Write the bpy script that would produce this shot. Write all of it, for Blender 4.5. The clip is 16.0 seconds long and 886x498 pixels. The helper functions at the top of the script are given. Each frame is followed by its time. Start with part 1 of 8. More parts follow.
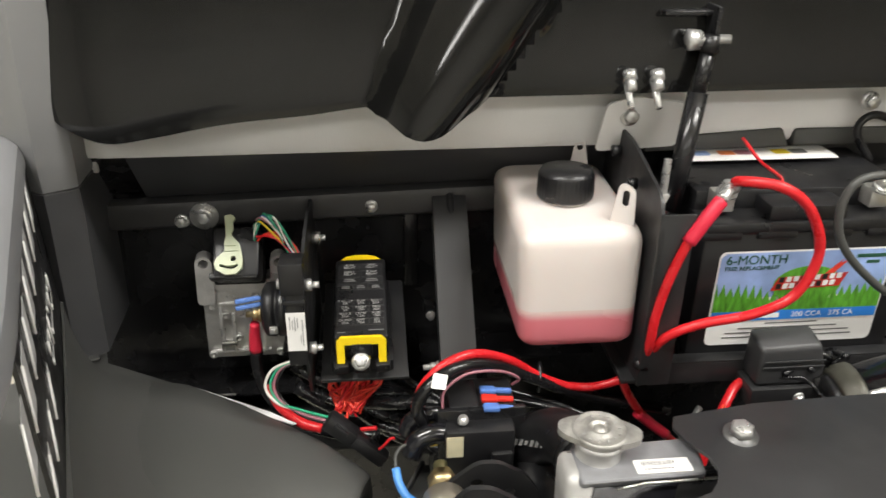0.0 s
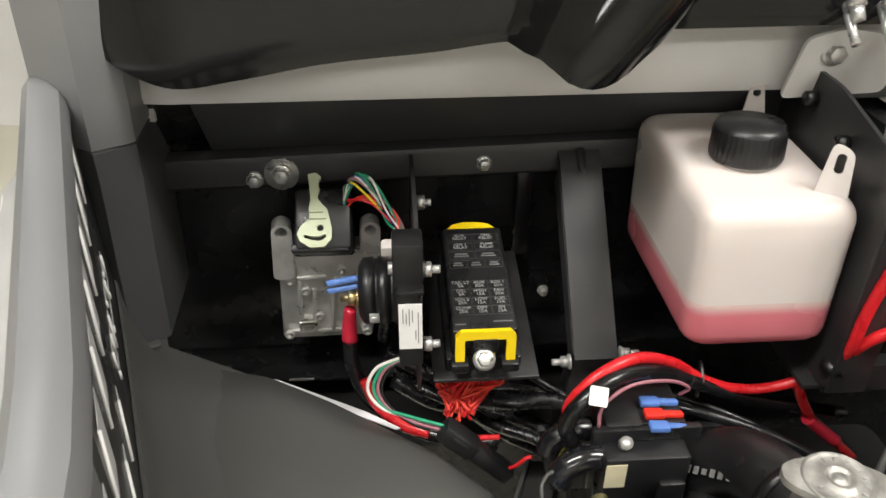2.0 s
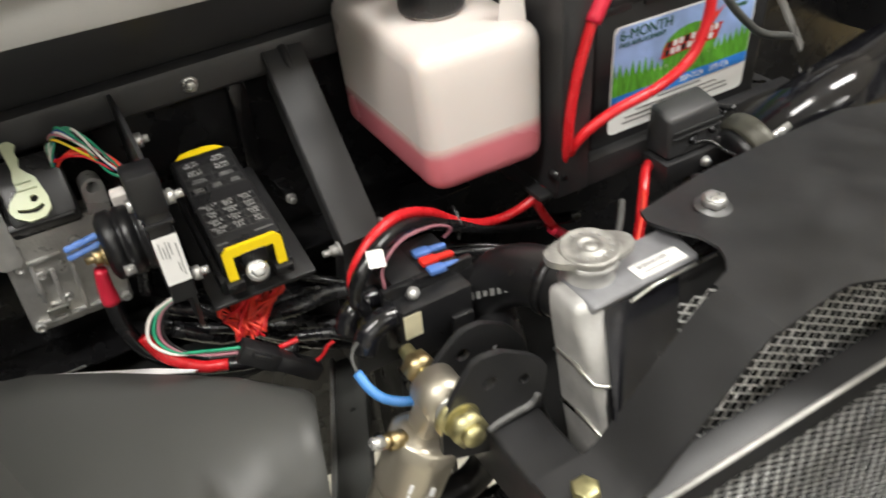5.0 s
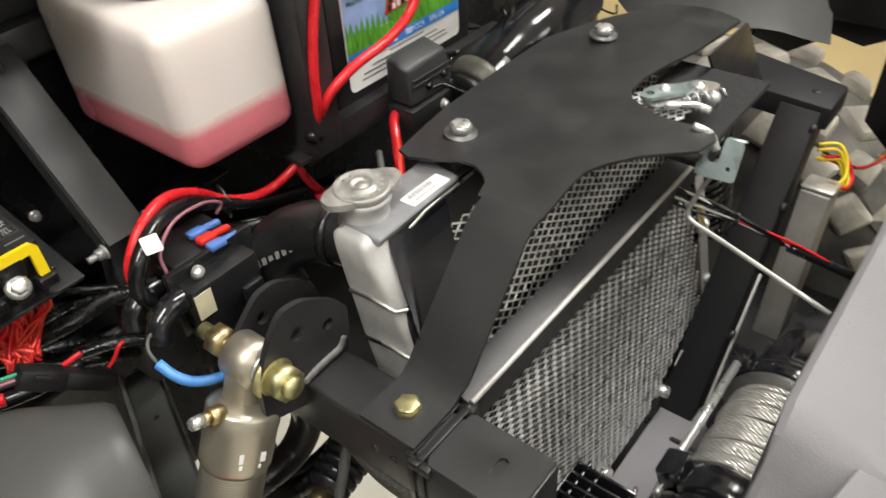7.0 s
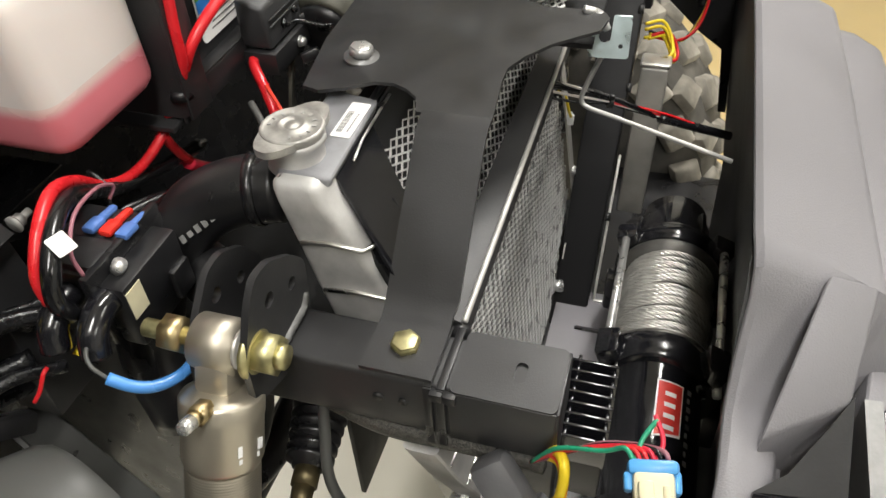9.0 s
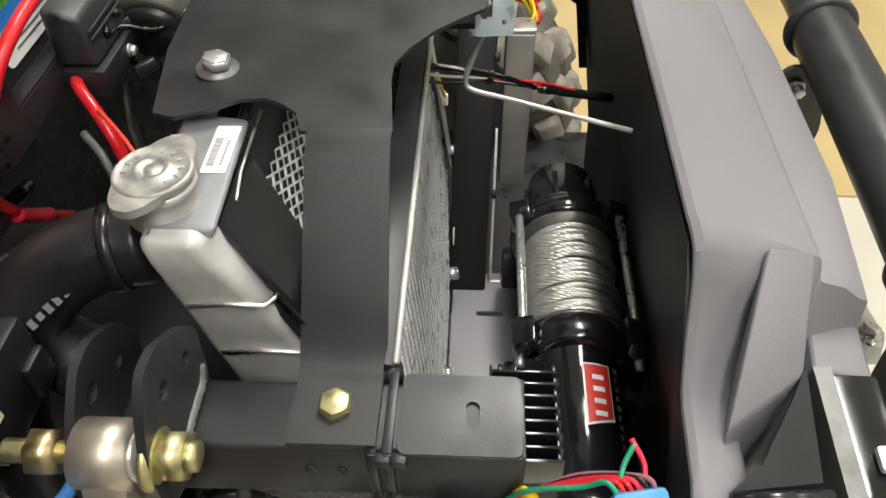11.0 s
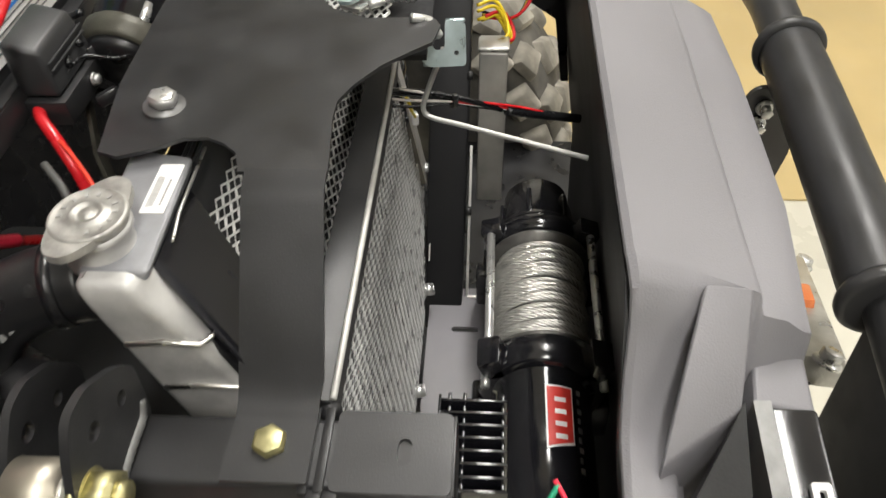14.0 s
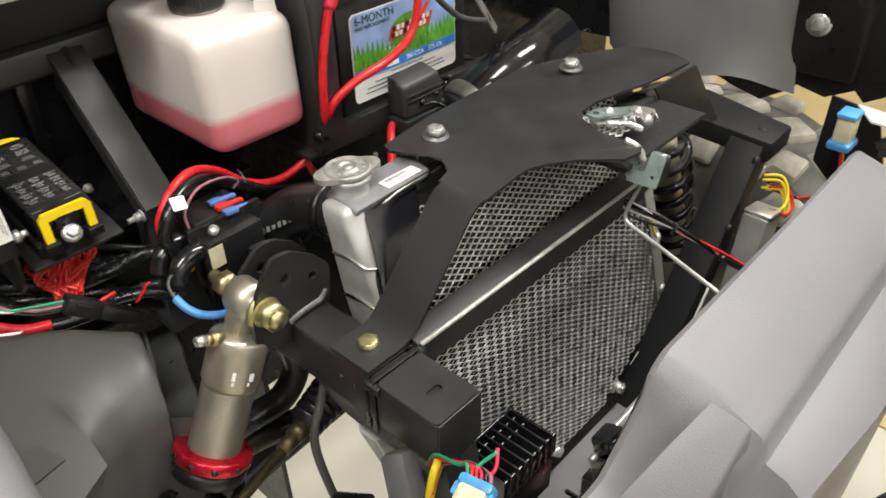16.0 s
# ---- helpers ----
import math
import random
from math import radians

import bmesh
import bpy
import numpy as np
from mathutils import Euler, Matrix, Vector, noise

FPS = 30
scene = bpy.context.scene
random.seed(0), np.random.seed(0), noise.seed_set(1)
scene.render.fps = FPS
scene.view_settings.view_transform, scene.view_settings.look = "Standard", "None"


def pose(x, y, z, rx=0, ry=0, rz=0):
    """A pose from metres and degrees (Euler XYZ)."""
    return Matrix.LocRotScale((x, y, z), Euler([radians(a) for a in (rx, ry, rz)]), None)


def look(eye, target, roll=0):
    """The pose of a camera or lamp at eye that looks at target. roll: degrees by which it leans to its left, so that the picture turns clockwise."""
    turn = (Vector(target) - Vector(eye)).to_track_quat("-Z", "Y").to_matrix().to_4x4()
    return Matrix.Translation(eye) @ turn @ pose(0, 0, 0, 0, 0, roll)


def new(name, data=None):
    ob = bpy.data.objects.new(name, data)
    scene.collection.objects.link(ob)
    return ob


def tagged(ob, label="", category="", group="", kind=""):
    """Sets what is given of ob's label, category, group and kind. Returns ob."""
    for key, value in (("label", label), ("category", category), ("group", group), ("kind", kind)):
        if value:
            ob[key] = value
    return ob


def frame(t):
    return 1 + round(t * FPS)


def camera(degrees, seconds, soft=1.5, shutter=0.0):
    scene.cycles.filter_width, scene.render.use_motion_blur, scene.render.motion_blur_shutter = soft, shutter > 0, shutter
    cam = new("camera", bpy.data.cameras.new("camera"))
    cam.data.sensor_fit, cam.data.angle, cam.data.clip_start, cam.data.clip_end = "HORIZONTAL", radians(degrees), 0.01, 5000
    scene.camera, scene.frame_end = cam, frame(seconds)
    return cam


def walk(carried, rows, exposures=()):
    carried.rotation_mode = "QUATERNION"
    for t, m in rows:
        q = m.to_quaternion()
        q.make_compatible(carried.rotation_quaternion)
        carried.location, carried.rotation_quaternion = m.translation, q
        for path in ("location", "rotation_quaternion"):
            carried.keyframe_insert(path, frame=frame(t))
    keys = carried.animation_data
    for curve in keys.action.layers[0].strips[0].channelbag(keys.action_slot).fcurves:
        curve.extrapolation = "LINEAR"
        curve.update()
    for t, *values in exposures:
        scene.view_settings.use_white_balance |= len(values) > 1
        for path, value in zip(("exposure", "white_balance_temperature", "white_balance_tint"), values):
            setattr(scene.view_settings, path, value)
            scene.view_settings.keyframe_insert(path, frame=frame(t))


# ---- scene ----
cam = camera(60.3, 16.0, shutter=0.35)
PATH = [
    (0, (-0.046, 0.104, 1.38), (0.127, 1.878, 0.472), 0.5),
    (0.5, (-0.091, 0.143, 1.37), (0.083, 1.892, 0.415), 0.4),
    (1, (-0.117, 0.169, 1.36), (0.047, 1.895, 0.364), 0.3),
    (1.5, (-0.125, 0.203, 1.353), (0.024, 1.906, 0.315), 0.4),
    (2, (-0.128, 0.252, 1.346), (-0.001, 1.933, 0.27), 0.4),
    (2.5, (-0.116, 0.302, 1.34), (-0.016, 1.945, 0.204), -0.4),
    (3, (-0.112, 0.331, 1.337), (-0.006, 1.935, 0.148), -1.2),
    (3.5, (-0.133, 0.337, 1.332), (-0.005, 1.914, 0.109), -2.2),
    (4, (-0.168, 0.323, 1.337), (0.174, 1.871, 0.117), -3.5),
    (4.5, (-0.164, 0.286, 1.331), (0.398, 1.767, 0.11), -4.8),
    (5, (-0.145, 0.224, 1.317), (0.58, 1.636, 0.1), -5.1),
    (5.2, (-0.142, 0.203, 1.31), (0.628, 1.605, 0.11), -4.7),
    (7.3, (-0.197, 0.204, 1.299), (1.057, 1.099, 0.023), -3.8),
    (7.5, (-0.21, 0.226, 1.294), (1.085, 1.038, 0.005), -3.8),
    (8, (-0.229, 0.265, 1.289), (1.119, 0.927, -0.032), -3.5),
    (8.2, (-0.232, 0.273, 1.285), (1.126, 0.899, -0.043), -3.6),
    (10.3, (-0.218, 0.344, 1.267), (1.173, 0.546, -0.156), -2.0),
    (10.5, (-0.203, 0.342, 1.265), (1.185, 0.505, -0.166), -2.0),
    (11, (-0.169, 0.357, 1.259), (1.213, 0.449, -0.183), -1.6),
    (11.5, (-0.136, 0.364, 1.255), (1.236, 0.394, -0.199), -1.0),
    (12, (-0.107, 0.363, 1.25), (1.252, 0.353, -0.217), -0.4),
    (12.5, (-0.083, 0.354, 1.244), (1.265, 0.328, -0.233), -0.4),
    (13, (-0.068, 0.347, 1.246), (1.277, 0.333, -0.235), -0.7),
    (13.5, (-0.088, 0.337, 1.255), (1.267, 0.381, -0.215), -1.8),
    (14, (-0.154, 0.315, 1.278), (1.218, 0.443, -0.172), -2.7),
    (14.5, (-0.217, 0.285, 1.29), (1.178, 0.58, -0.113), -3.5),
    (15, (-0.232, 0.228, 1.306), (1.144, 0.85, -0.005), -3.3),
    (15.5, (-0.237, 0.128, 1.31), (1.053, 1.08, 0.115), -2.3),
    (16, (-0.243, 0.078, 1.331), (0.942, 1.197, 0.172), -1.6),
]
EXPOSURES = [(0.0, 0.0), (16.0, 0.0)]
walk(cam, [(t, look(eye, target, roll)) for t, eye, target, roll in PATH], EXPOSURES)

# ---- room light ----
world = bpy.data.worlds.new("world")
world.use_nodes = True
world.node_tree.nodes["Background"].inputs[0].default_value = (0.9, 0.93, 1.0, 1)
world.node_tree.nodes["Background"].inputs[1].default_value = 0.15
scene.world = world
LAMPS = [(-0.9, 0.05, 2.75, 35), (1.3, 0.05, 2.75, 47), (-0.9, 2.1, 2.75, 26), (1.3, 2.1, 2.75, 30), (-0.9, -2.3, 2.75, 22), (1.3, -2.3, 2.75, 22)]
for lx, ly, lz, watt in LAMPS:
    lamp = bpy.data.lights.new("ceiling_lamp_light", "AREA")
    lamp.shape, lamp.size, lamp.size_y, lamp.energy = "RECTANGLE", 1.25, 0.32, watt
    lamp.color = (1.0, 0.975, 0.93)
    new("ceiling_lamp_light", lamp).matrix_world = pose(lx, ly, lz - 0.02)


# ---- materials ----
def material(name, base, rough=0.5, metal=0.0, vary=0.15, scale=30.0, bump=0.0, bump_scale=400.0, dust=0.0, dust_color=(0.45, 0.42, 0.37),
             coat=0.0, sss=0.0, alpha_mix=None, spec=0.5, rough_vary=0.12, stretch=(1, 1, 1), trans=0.0, scratch=0.0):
    m = bpy.data.materials.new(name)
    m.use_nodes = True
    nt = m.node_tree
    n, l = nt.nodes, nt.links
    b = n["Principled BSDF"]
    b.inputs["Metallic"].default_value = metal
    b.inputs["Coat Weight"].default_value = coat
    b.inputs["Coat Roughness"].default_value = 0.12
    b.inputs["Specular IOR Level"].default_value = spec
    b.inputs["Transmission Weight"].default_value = trans
    if sss:
        b.inputs["Subsurface Weight"].default_value = sss
        b.inputs["Subsurface Scale"].default_value = 0.02
        b.inputs["Subsurface Radius"].default_value = (1.0, 0.7, 0.55)
    tc = n.new("ShaderNodeTexCoord")
    mp = n.new("ShaderNodeMapping")
    mp.inputs["Scale"].default_value = stretch
    l.new(tc.outputs["Object"], mp.inputs["Vector"])
    big = n.new("ShaderNodeTexNoise")
    big.inputs["Scale"].default_value, big.inputs["Detail"].default_value = scale, 5
    fine = n.new("ShaderNodeTexNoise")
    fine.inputs["Scale"].default_value, fine.inputs["Detail"].default_value = bump_scale, 3
    for t in (big, fine):
        l.new(mp.outputs["Vector"], t.inputs["Vector"])
    ramp = n.new("ShaderNodeMapRange")
    ramp.inputs["From Min"].default_value, ramp.inputs["From Max"].default_value = 0.3, 0.7
    ramp.inputs["To Min"].default_value, ramp.inputs["To Max"].default_value = 1 - vary, 1 + vary
    l.new(big.outputs["Fac"], ramp.inputs["Value"])
    mul = n.new("ShaderNodeMix")
    mul.data_type, mul.blend_type = "RGBA", "MULTIPLY"
    mul.inputs["Factor"].default_value = 1
    mul.inputs["A"].default_value = (*base, 1)
    l.new(ramp.outputs["Result"], mul.inputs["B"])
    color = mul.outputs["Result"]
    if dust:
        dn = n.new("ShaderNodeTexNoise")
        dn.inputs["Scale"].default_value, dn.inputs["Detail"].default_value = 14, 8
        l.new(mp.outputs["Vector"], dn.inputs["Vector"])
        dr = n.new("ShaderNodeMapRange")
        dr.inputs["From Min"].default_value, dr.inputs["From Max"].default_value, dr.inputs["To Max"].default_value = 0.42, 0.75, dust
        l.new(dn.outputs["Fac"], dr.inputs["Value"])
        dm = n.new("ShaderNodeMix")
        dm.data_type = "RGBA"
        l.new(dr.outputs["Result"], dm.inputs["Factor"])
        l.new(color, dm.inputs["A"])
        dm.inputs["B"].default_value = (*dust_color, 1)
        color = dm.outputs["Result"]
    if scratch:
        sn = n.new("ShaderNodeTexNoise")
        sn.inputs["Scale"].default_value, sn.inputs["Detail"].default_value = 900, 2
        l.new(mp.outputs["Vector"], sn.inputs["Vector"])
        sr = n.new("ShaderNodeMapRange")
        sr.inputs["From Min"].default_value, sr.inputs["From Max"].default_value, sr.inputs["To Max"].default_value = 0.68, 0.74, scratch
        l.new(sn.outputs["Fac"], sr.inputs["Value"])
        sm = n.new("ShaderNodeMix")
        sm.data_type = "RGBA"
        l.new(sr.outputs["Result"], sm.inputs["Factor"])
        l.new(color, sm.inputs["A"])
        sm.inputs["B"].default_value = (0.35, 0.34, 0.32, 1)
        color = sm.outputs["Result"]
    l.new(color, b.inputs["Base Color"])
    rr = n.new("ShaderNodeMapRange")
    rr.inputs["From Min"].default_value, rr.inputs["From Max"].default_value = 0.3, 0.7
    rr.inputs["To Min"].default_value, rr.inputs["To Max"].default_value = max(0.02, rough - rough_vary), min(1, rough + rough_vary)
    l.new(big.outputs["Fac"], rr.inputs["Value"])
    l.new(rr.outputs["Result"], b.inputs["Roughness"])
    if bump:
        bp = n.new("ShaderNodeBump")
        bp.inputs["Strength"].default_value, bp.inputs["Distance"].default_value = bump, 0.001
        l.new(fine.outputs["Fac"], bp.inputs["Height"])
        l.new(bp.outputs["Normal"], b.inputs["Normal"])
    return m


POWDER = material("powder_coat_black", (0.02, 0.02, 0.021), 0.40, bump=0.1, bump_scale=900, vary=0.08, dust=0.006, scratch=0.06)
SATIN = material("satin_black_steel", (0.0095, 0.0095, 0.0105), 0.26, vary=0.1, bump=0.06, bump_scale=700, dust=0.008, rough_vary=0.07)
PLASTIC = material("black_plastic", (0.010, 0.010, 0.011), 0.34, vary=0.1, bump=0.1, bump_scale=1200, dust=0.01)
GLOSS = material("gloss_black_moulding", (0.006, 0.006, 0.006), 0.11, vary=0.3, scale=6, bump=0.015, bump_scale=40, coat=0.1, spec=0.4, rough_vary=0.03, dust=0.006)
GRAIN = material("grained_grey_plastic", (0.2, 0.194, 0.206), 0.42, vary=0.06, scale=8, bump=0.35, bump_scale=800, rough_vary=0.08)
COWL = material("grey_cowl_plastic", (0.82, 0.81, 0.79), 0.5, vary=0.06, scale=8, bump=0.2, bump_scale=700)
LINER = material("dark_grey_liner_plastic", (0.078, 0.079, 0.075), 0.48, spec=0.4, vary=0.08, scale=5, bump=0.06, bump_scale=700, rough_vary=0.06)
WINCHBLK = material("winch_gloss_black", (0.008, 0.008, 0.01), 0.16, bump=0.05, bump_scale=300, coat=0.4)
RUBBER = material("black_rubber", (0.009, 0.009, 0.010), 0.34, bump=0.12, bump_scale=500, dust=0.012)
CAST = material("cast_aluminium", (0.62, 0.61, 0.58), 0.36, metal=0.85, vary=0.18, scale=45, bump=0.35, bump_scale=320)
ALU = material("machined_aluminium", (0.66, 0.65, 0.62), 0.32, metal=1, vary=0.1, scale=60, bump=0.1, bump_scale=600)
TANK = material("brazed_aluminium_tank", (0.47, 0.463, 0.45), 0.5, metal=0.45, vary=0.26, scale=34, bump=0.4, bump_scale=150)
CHAMP = material("bronze_anodised_body", (0.49, 0.45, 0.37), 0.4, metal=0.8, vary=0.06, scale=30, bump=0.05)
ZINC = material("zinc_plated_steel", (0.62, 0.62, 0.61), 0.32, metal=0.75, vary=0.12, scale=80)
BRIGHTZINC = material("blue_zinc_latch", (0.42, 0.5, 0.52), 0.34, metal=0.85, vary=0.15, scale=60)
YZINC = material("yellow_zinc_bolt", (0.52, 0.48, 0.26), 0.44, metal=1, vary=0.25, scale=120, bump=0.1)
BRASS = material("brass", (0.5, 0.4, 0.22), 0.4, metal=1, vary=0.15, scale=100)
STEELROPE = material("galvanised_wire_rope", (0.6, 0.59, 0.56), 0.4, metal=0.8, vary=0.15, scale=90)
EXPMETAL = material("expanded_aluminium", (0.76, 0.76, 0.745), 0.34, metal=0.5, vary=0.1, scale=60)
REDCABLE = material("red_cable_jacket", (0.62, 0.016, 0.022), 0.3, vary=0.1, scale=40)
REDBOOT = material("red_boot", (0.62, 0.02, 0.05), 0.4, vary=0.1)
BLKCABLE = material("black_cable_jacket", (0.008, 0.008, 0.009), 0.22, vary=0.2, bump=0.08)
LOOM = material("black_tape_loom", (0.009, 0.009, 0.010), 0.25, vary=0.4, scale=120, bump=0.6, bump_scale=300)
GREENW = material("green_wire", (0.02, 0.28, 0.15), 0.35)
WHITEW = material("white_wire", (0.75, 0.7, 0.66), 0.4)
PINKW = material("mauve_wire", (0.32, 0.13, 0.16), 0.4)
BLUEW = material("blue_wire", (0.03, 0.1, 0.35), 0.35)
YELW = material("yellow_wire", (0.75, 0.55, 0.02), 0.4)
ORGW = material("orange_red_wire", (0.8, 0.06, 0.035), 0.38)
BLUETERM = material("blue_terminal_sleeve", (0.09, 0.19, 0.5), 0.25, coat=0.3)
REDTERM = material("red_terminal_sleeve", (0.65, 0.03, 0.02), 0.3)
BLUEHOSE = material("blue_hose", (0.07, 0.25, 0.62), 0.35)
LEVER = material("cream_green_nylon", (0.5, 0.54, 0.36), 0.4, vary=0.05, sss=0.15)
YELCLIP = material("yellow_clip_plastic", (0.85, 0.62, 0.01), 0.4, vary=0.04)
CREAM = material("cream_nylon_plug", (0.66, 0.6, 0.4), 0.45, sss=0.15)
SKYPLUG = material("blue_plug_seal", (0.07, 0.3, 0.62), 0.4)
PAPER = material("white_label_paper", (0.8, 0.79, 0.77), 0.55, vary=0.03)
INK = material("black_ink_and_hole_shade", (0.015, 0.015, 0.015), 0.5)
DIMINK = material("grey_print", (0.13, 0.13, 0.127), 0.5)
FAINTINK = material("faint_grey_print", (0.055, 0.055, 0.054), 0.5)
MIDINK = material("pale_grey_print", (0.3, 0.3, 0.293), 0.5)
GREENINK = material("dark_green_print", (0.02, 0.09, 0.05), 0.5)
WHITEINK = material("white_print", (0.8, 0.8, 0.8), 0.5)
REDINK = material("red_print", (0.6, 0.03, 0.02), 0.45)
BLUEINK = material("blue_print", (0.03, 0.2, 0.62), 0.45)
SKYINK = material("sky_print", (0.3, 0.42, 0.72), 0.4, vary=0.3, scale=25)
GRASSINK = material("grass_print", (0.1, 0.33, 0.03), 0.4, vary=0.5, scale=90, stretch=(3, 1, 0.7))
BATTERY = material("battery_black_case", (0.012, 0.012, 0.013), 0.36, bump=0.15, bump_scale=500)
BOTTLE = material("milky_bottle_plastic", (0.70, 0.635, 0.60), 0.3, vary=0.015, scale=10, bump=0.03, bump_scale=90, sss=0.2, rough_vary=0.04)
COOLANT = material("pink_coolant_behind_plastic", (0.6, 0.175, 0.205), 0.26, vary=0.1, scale=9, sss=0.2, rough_vary=0.04)
# the liquid line shows softly through the frosted plastic
nt_ = COOLANT.node_tree
geo_ = nt_.nodes.new("ShaderNodeTexCoord")
sep_ = nt_.nodes.new("ShaderNodeSeparateXYZ")
nt_.links.new(geo_.outputs["Object"], sep_.inputs["Vector"])
soft_ = nt_.nodes.new("ShaderNodeMapRange")
soft_.interpolation_type = "SMOOTHSTEP"
soft_.inputs["From Min"].default_value, soft_.inputs["From Max"].default_value = 1.017, 1.0285
soft_.inputs["To Max"].default_value = 0.8
nt_.links.new(sep_.outputs["Z"], soft_.inputs["Value"])
mix_ = nt_.nodes.new("ShaderNodeMix")
mix_.data_type = "RGBA"
nt_.links.new(soft_.outputs["Result"], mix_.inputs["Factor"])
pink_ = nt_.nodes["Principled BSDF"].inputs["Base Color"].links[0].from_socket
nt_.links.new(pink_, mix_.inputs["A"])
mix_.inputs["B"].default_value = (0.74, 0.655, 0.6, 1)
nt_.links.new(mix_.outputs["Result"], nt_.nodes["Principled BSDF"].inputs["Base Color"])
REDALU = material("red_anodised_ring", (0.55, 0.012, 0.03), 0.25, metal=0.7, coat=0.3)
TYREDARK = material("dark_tyre_carcass", (0.05, 0.047, 0.042), 0.8, vary=0.3, scale=20, bump=0.4, bump_scale=120, dust=0.25, dust_color=(0.4, 0.37, 0.31))
TYRE = material("dusty_tyre_rubber", (0.2, 0.185, 0.155), 0.85, vary=0.3, scale=18, bump=0.4, bump_scale=120, dust=0.8, dust_color=(0.55, 0.51, 0.44))
FLOORM = material("cream_floor", (0.6, 0.575, 0.485), 0.35, vary=0.06, scale=3, bump=0.05, dust=0.06)
TANM = material("tan_board", (0.55, 0.42, 0.2), 0.5, vary=0.08, scale=4, dust=0.05)
WALLM = material("white_wall_paint", (0.72, 0.72, 0.7), 0.6, vary=0.04, scale=2, bump=0.1)
CEILM = material("white_ceiling_paint", (0.75, 0.75, 0.74), 0.7, vary=0.04, scale=2, bump=0.1)
AMBER = material("orange_marker", (0.7, 0.2, 0.06), 0.35)
CLEAR = material("frosted_tape", (0.66, 0.66, 0.66), 0.3, vary=0.1)
COPPERBOX = material("dusty_grey_module", (0.17, 0.165, 0.155), 0.45, dust=0.6, bump=0.2)
GLOW = bpy.data.materials.new("lamp_diffuser")
GLOW.use_nodes = True
GLOW.node_tree.nodes["Principled BSDF"].inputs["Emission Color"].default_value = (1, 0.975, 0.93, 1)
GLOW.node_tree.nodes["Principled BSDF"].inputs["Emission Strength"].default_value = 6


# ---- mesh helpers ----
def V(*a):
    return Vector(a)


def box(bm, c, s, rot=(0, 0, 0), bevel=0.0, seg=2):
    r = bmesh.ops.create_cube(bm, size=1)
    vs = r["verts"]
    bmesh.ops.scale(bm, vec=s, verts=vs)
    if bevel:
        es = list({e for v in vs for e in v.link_edges})
        out = bmesh.ops.bevel(bm, geom=es, offset=bevel, segments=seg, profile=0.5, affect="EDGES")
        vs = list({v for f in out["faces"] for v in f.verts} | {v for v in vs if v.is_valid})
    bmesh.ops.transform(bm, matrix=pose(*c, *rot), verts=vs)
    return vs


def hull8(bm, lo, hi, bevel=0.0, seg=2):
    """A block from four lower and four upper corners, both in the same turning sense."""
    vs = [bm.verts.new(p) for p in (*lo, *hi)]
    fs = [bm.faces.new([vs[3], vs[2], vs[1], vs[0]]), bm.faces.new(vs[4:8])]
    for i in range(4):
        j = (i + 1) % 4
        fs.append(bm.faces.new([vs[i], vs[j], vs[4 + j], vs[4 + i]]))
    bmesh.ops.recalc_face_normals(bm, faces=fs)
    if bevel:
        es = list({e for f in fs for e in f.edges})
        bmesh.ops.bevel(bm, geom=es, offset=bevel, segments=seg, profile=0.5, affect="EDGES")


def basis(d):
    d = Vector(d).normalized()
    u = d.cross(Vector((0, 0, 1)))
    if u.length < 0.05:
        u = d.cross(Vector((0, 1, 0)))
    u.normalize()
    return d, u, d.cross(u)


def rod(bm, a, b, r, r2=None, seg=20, turn=0.0):
    a, b = Vector(a), Vector(b)
    d, u, w = basis(b - a)
    r2 = r if r2 is None else r2
    rings = []
    for p, q in ((a, r), (b, r2)):
        rings.append([bm.verts.new(p + q * (math.cos(turn + 2 * math.pi * i / seg) * u + math.sin(turn + 2 * math.pi * i / seg) * w)) for i in range(seg)])
    for i in range(seg):
        j = (i + 1) % seg
        bm.faces.new((rings[0][i], rings[0][j], rings[1][j], rings[1][i]))
    bm.faces.new(rings[0][::-1])
    bm.faces.new(rings[1])


def lathe(bm, a, d, profile, seg=28, start=0.0, sweep=2 * math.pi):
    """Turn (along, radius) pairs round the axis through a along d."""
    a = Vector(a)
    d, u, w = basis(d)
    full = abs(sweep - 2 * math.pi) < 1e-6
    n = seg if full else seg + 1
    rings = []
    for h, r in profile:
        rings.append([bm.verts.new(a + h * d + r * (math.cos(start + sweep * i / seg) * u + math.sin(start + sweep * i / seg) * w)) for i in range(n)])
    for k in range(len(rings) - 1):
        for i in range(seg):
            j = (i + 1) % n
            bm.faces.new((rings[k][i], rings[k][j], rings[k + 1][j], rings[k + 1][i]))
    if full:
        if profile[0][1] > 1e-5:
            bm.faces.new(rings[0][::-1])
        if profile[-1][1] > 1e-5:
            bm.faces.new(rings[-1])


def smooth_path(pts, per=6):
    p = [Vector(q) for q in pts]
    if len(p) < 3:
        return p
    p = [2 * p[0] - p[1]] + p + [2 * p[-1] - p[-2]]
    out = []
    for i in range(1, len(p) - 2):
        a, b, c, d = p[i - 1:i + 3]
        for k in range(per):
            t = k / per
            out.append(0.5 * (2 * b + (c - a) * t + (2 * a - 5 * b + 4 * c - d) * t * t + (3 * b - a - 3 * c + d) * t ** 3))
    out.append(p[-2])
    return out


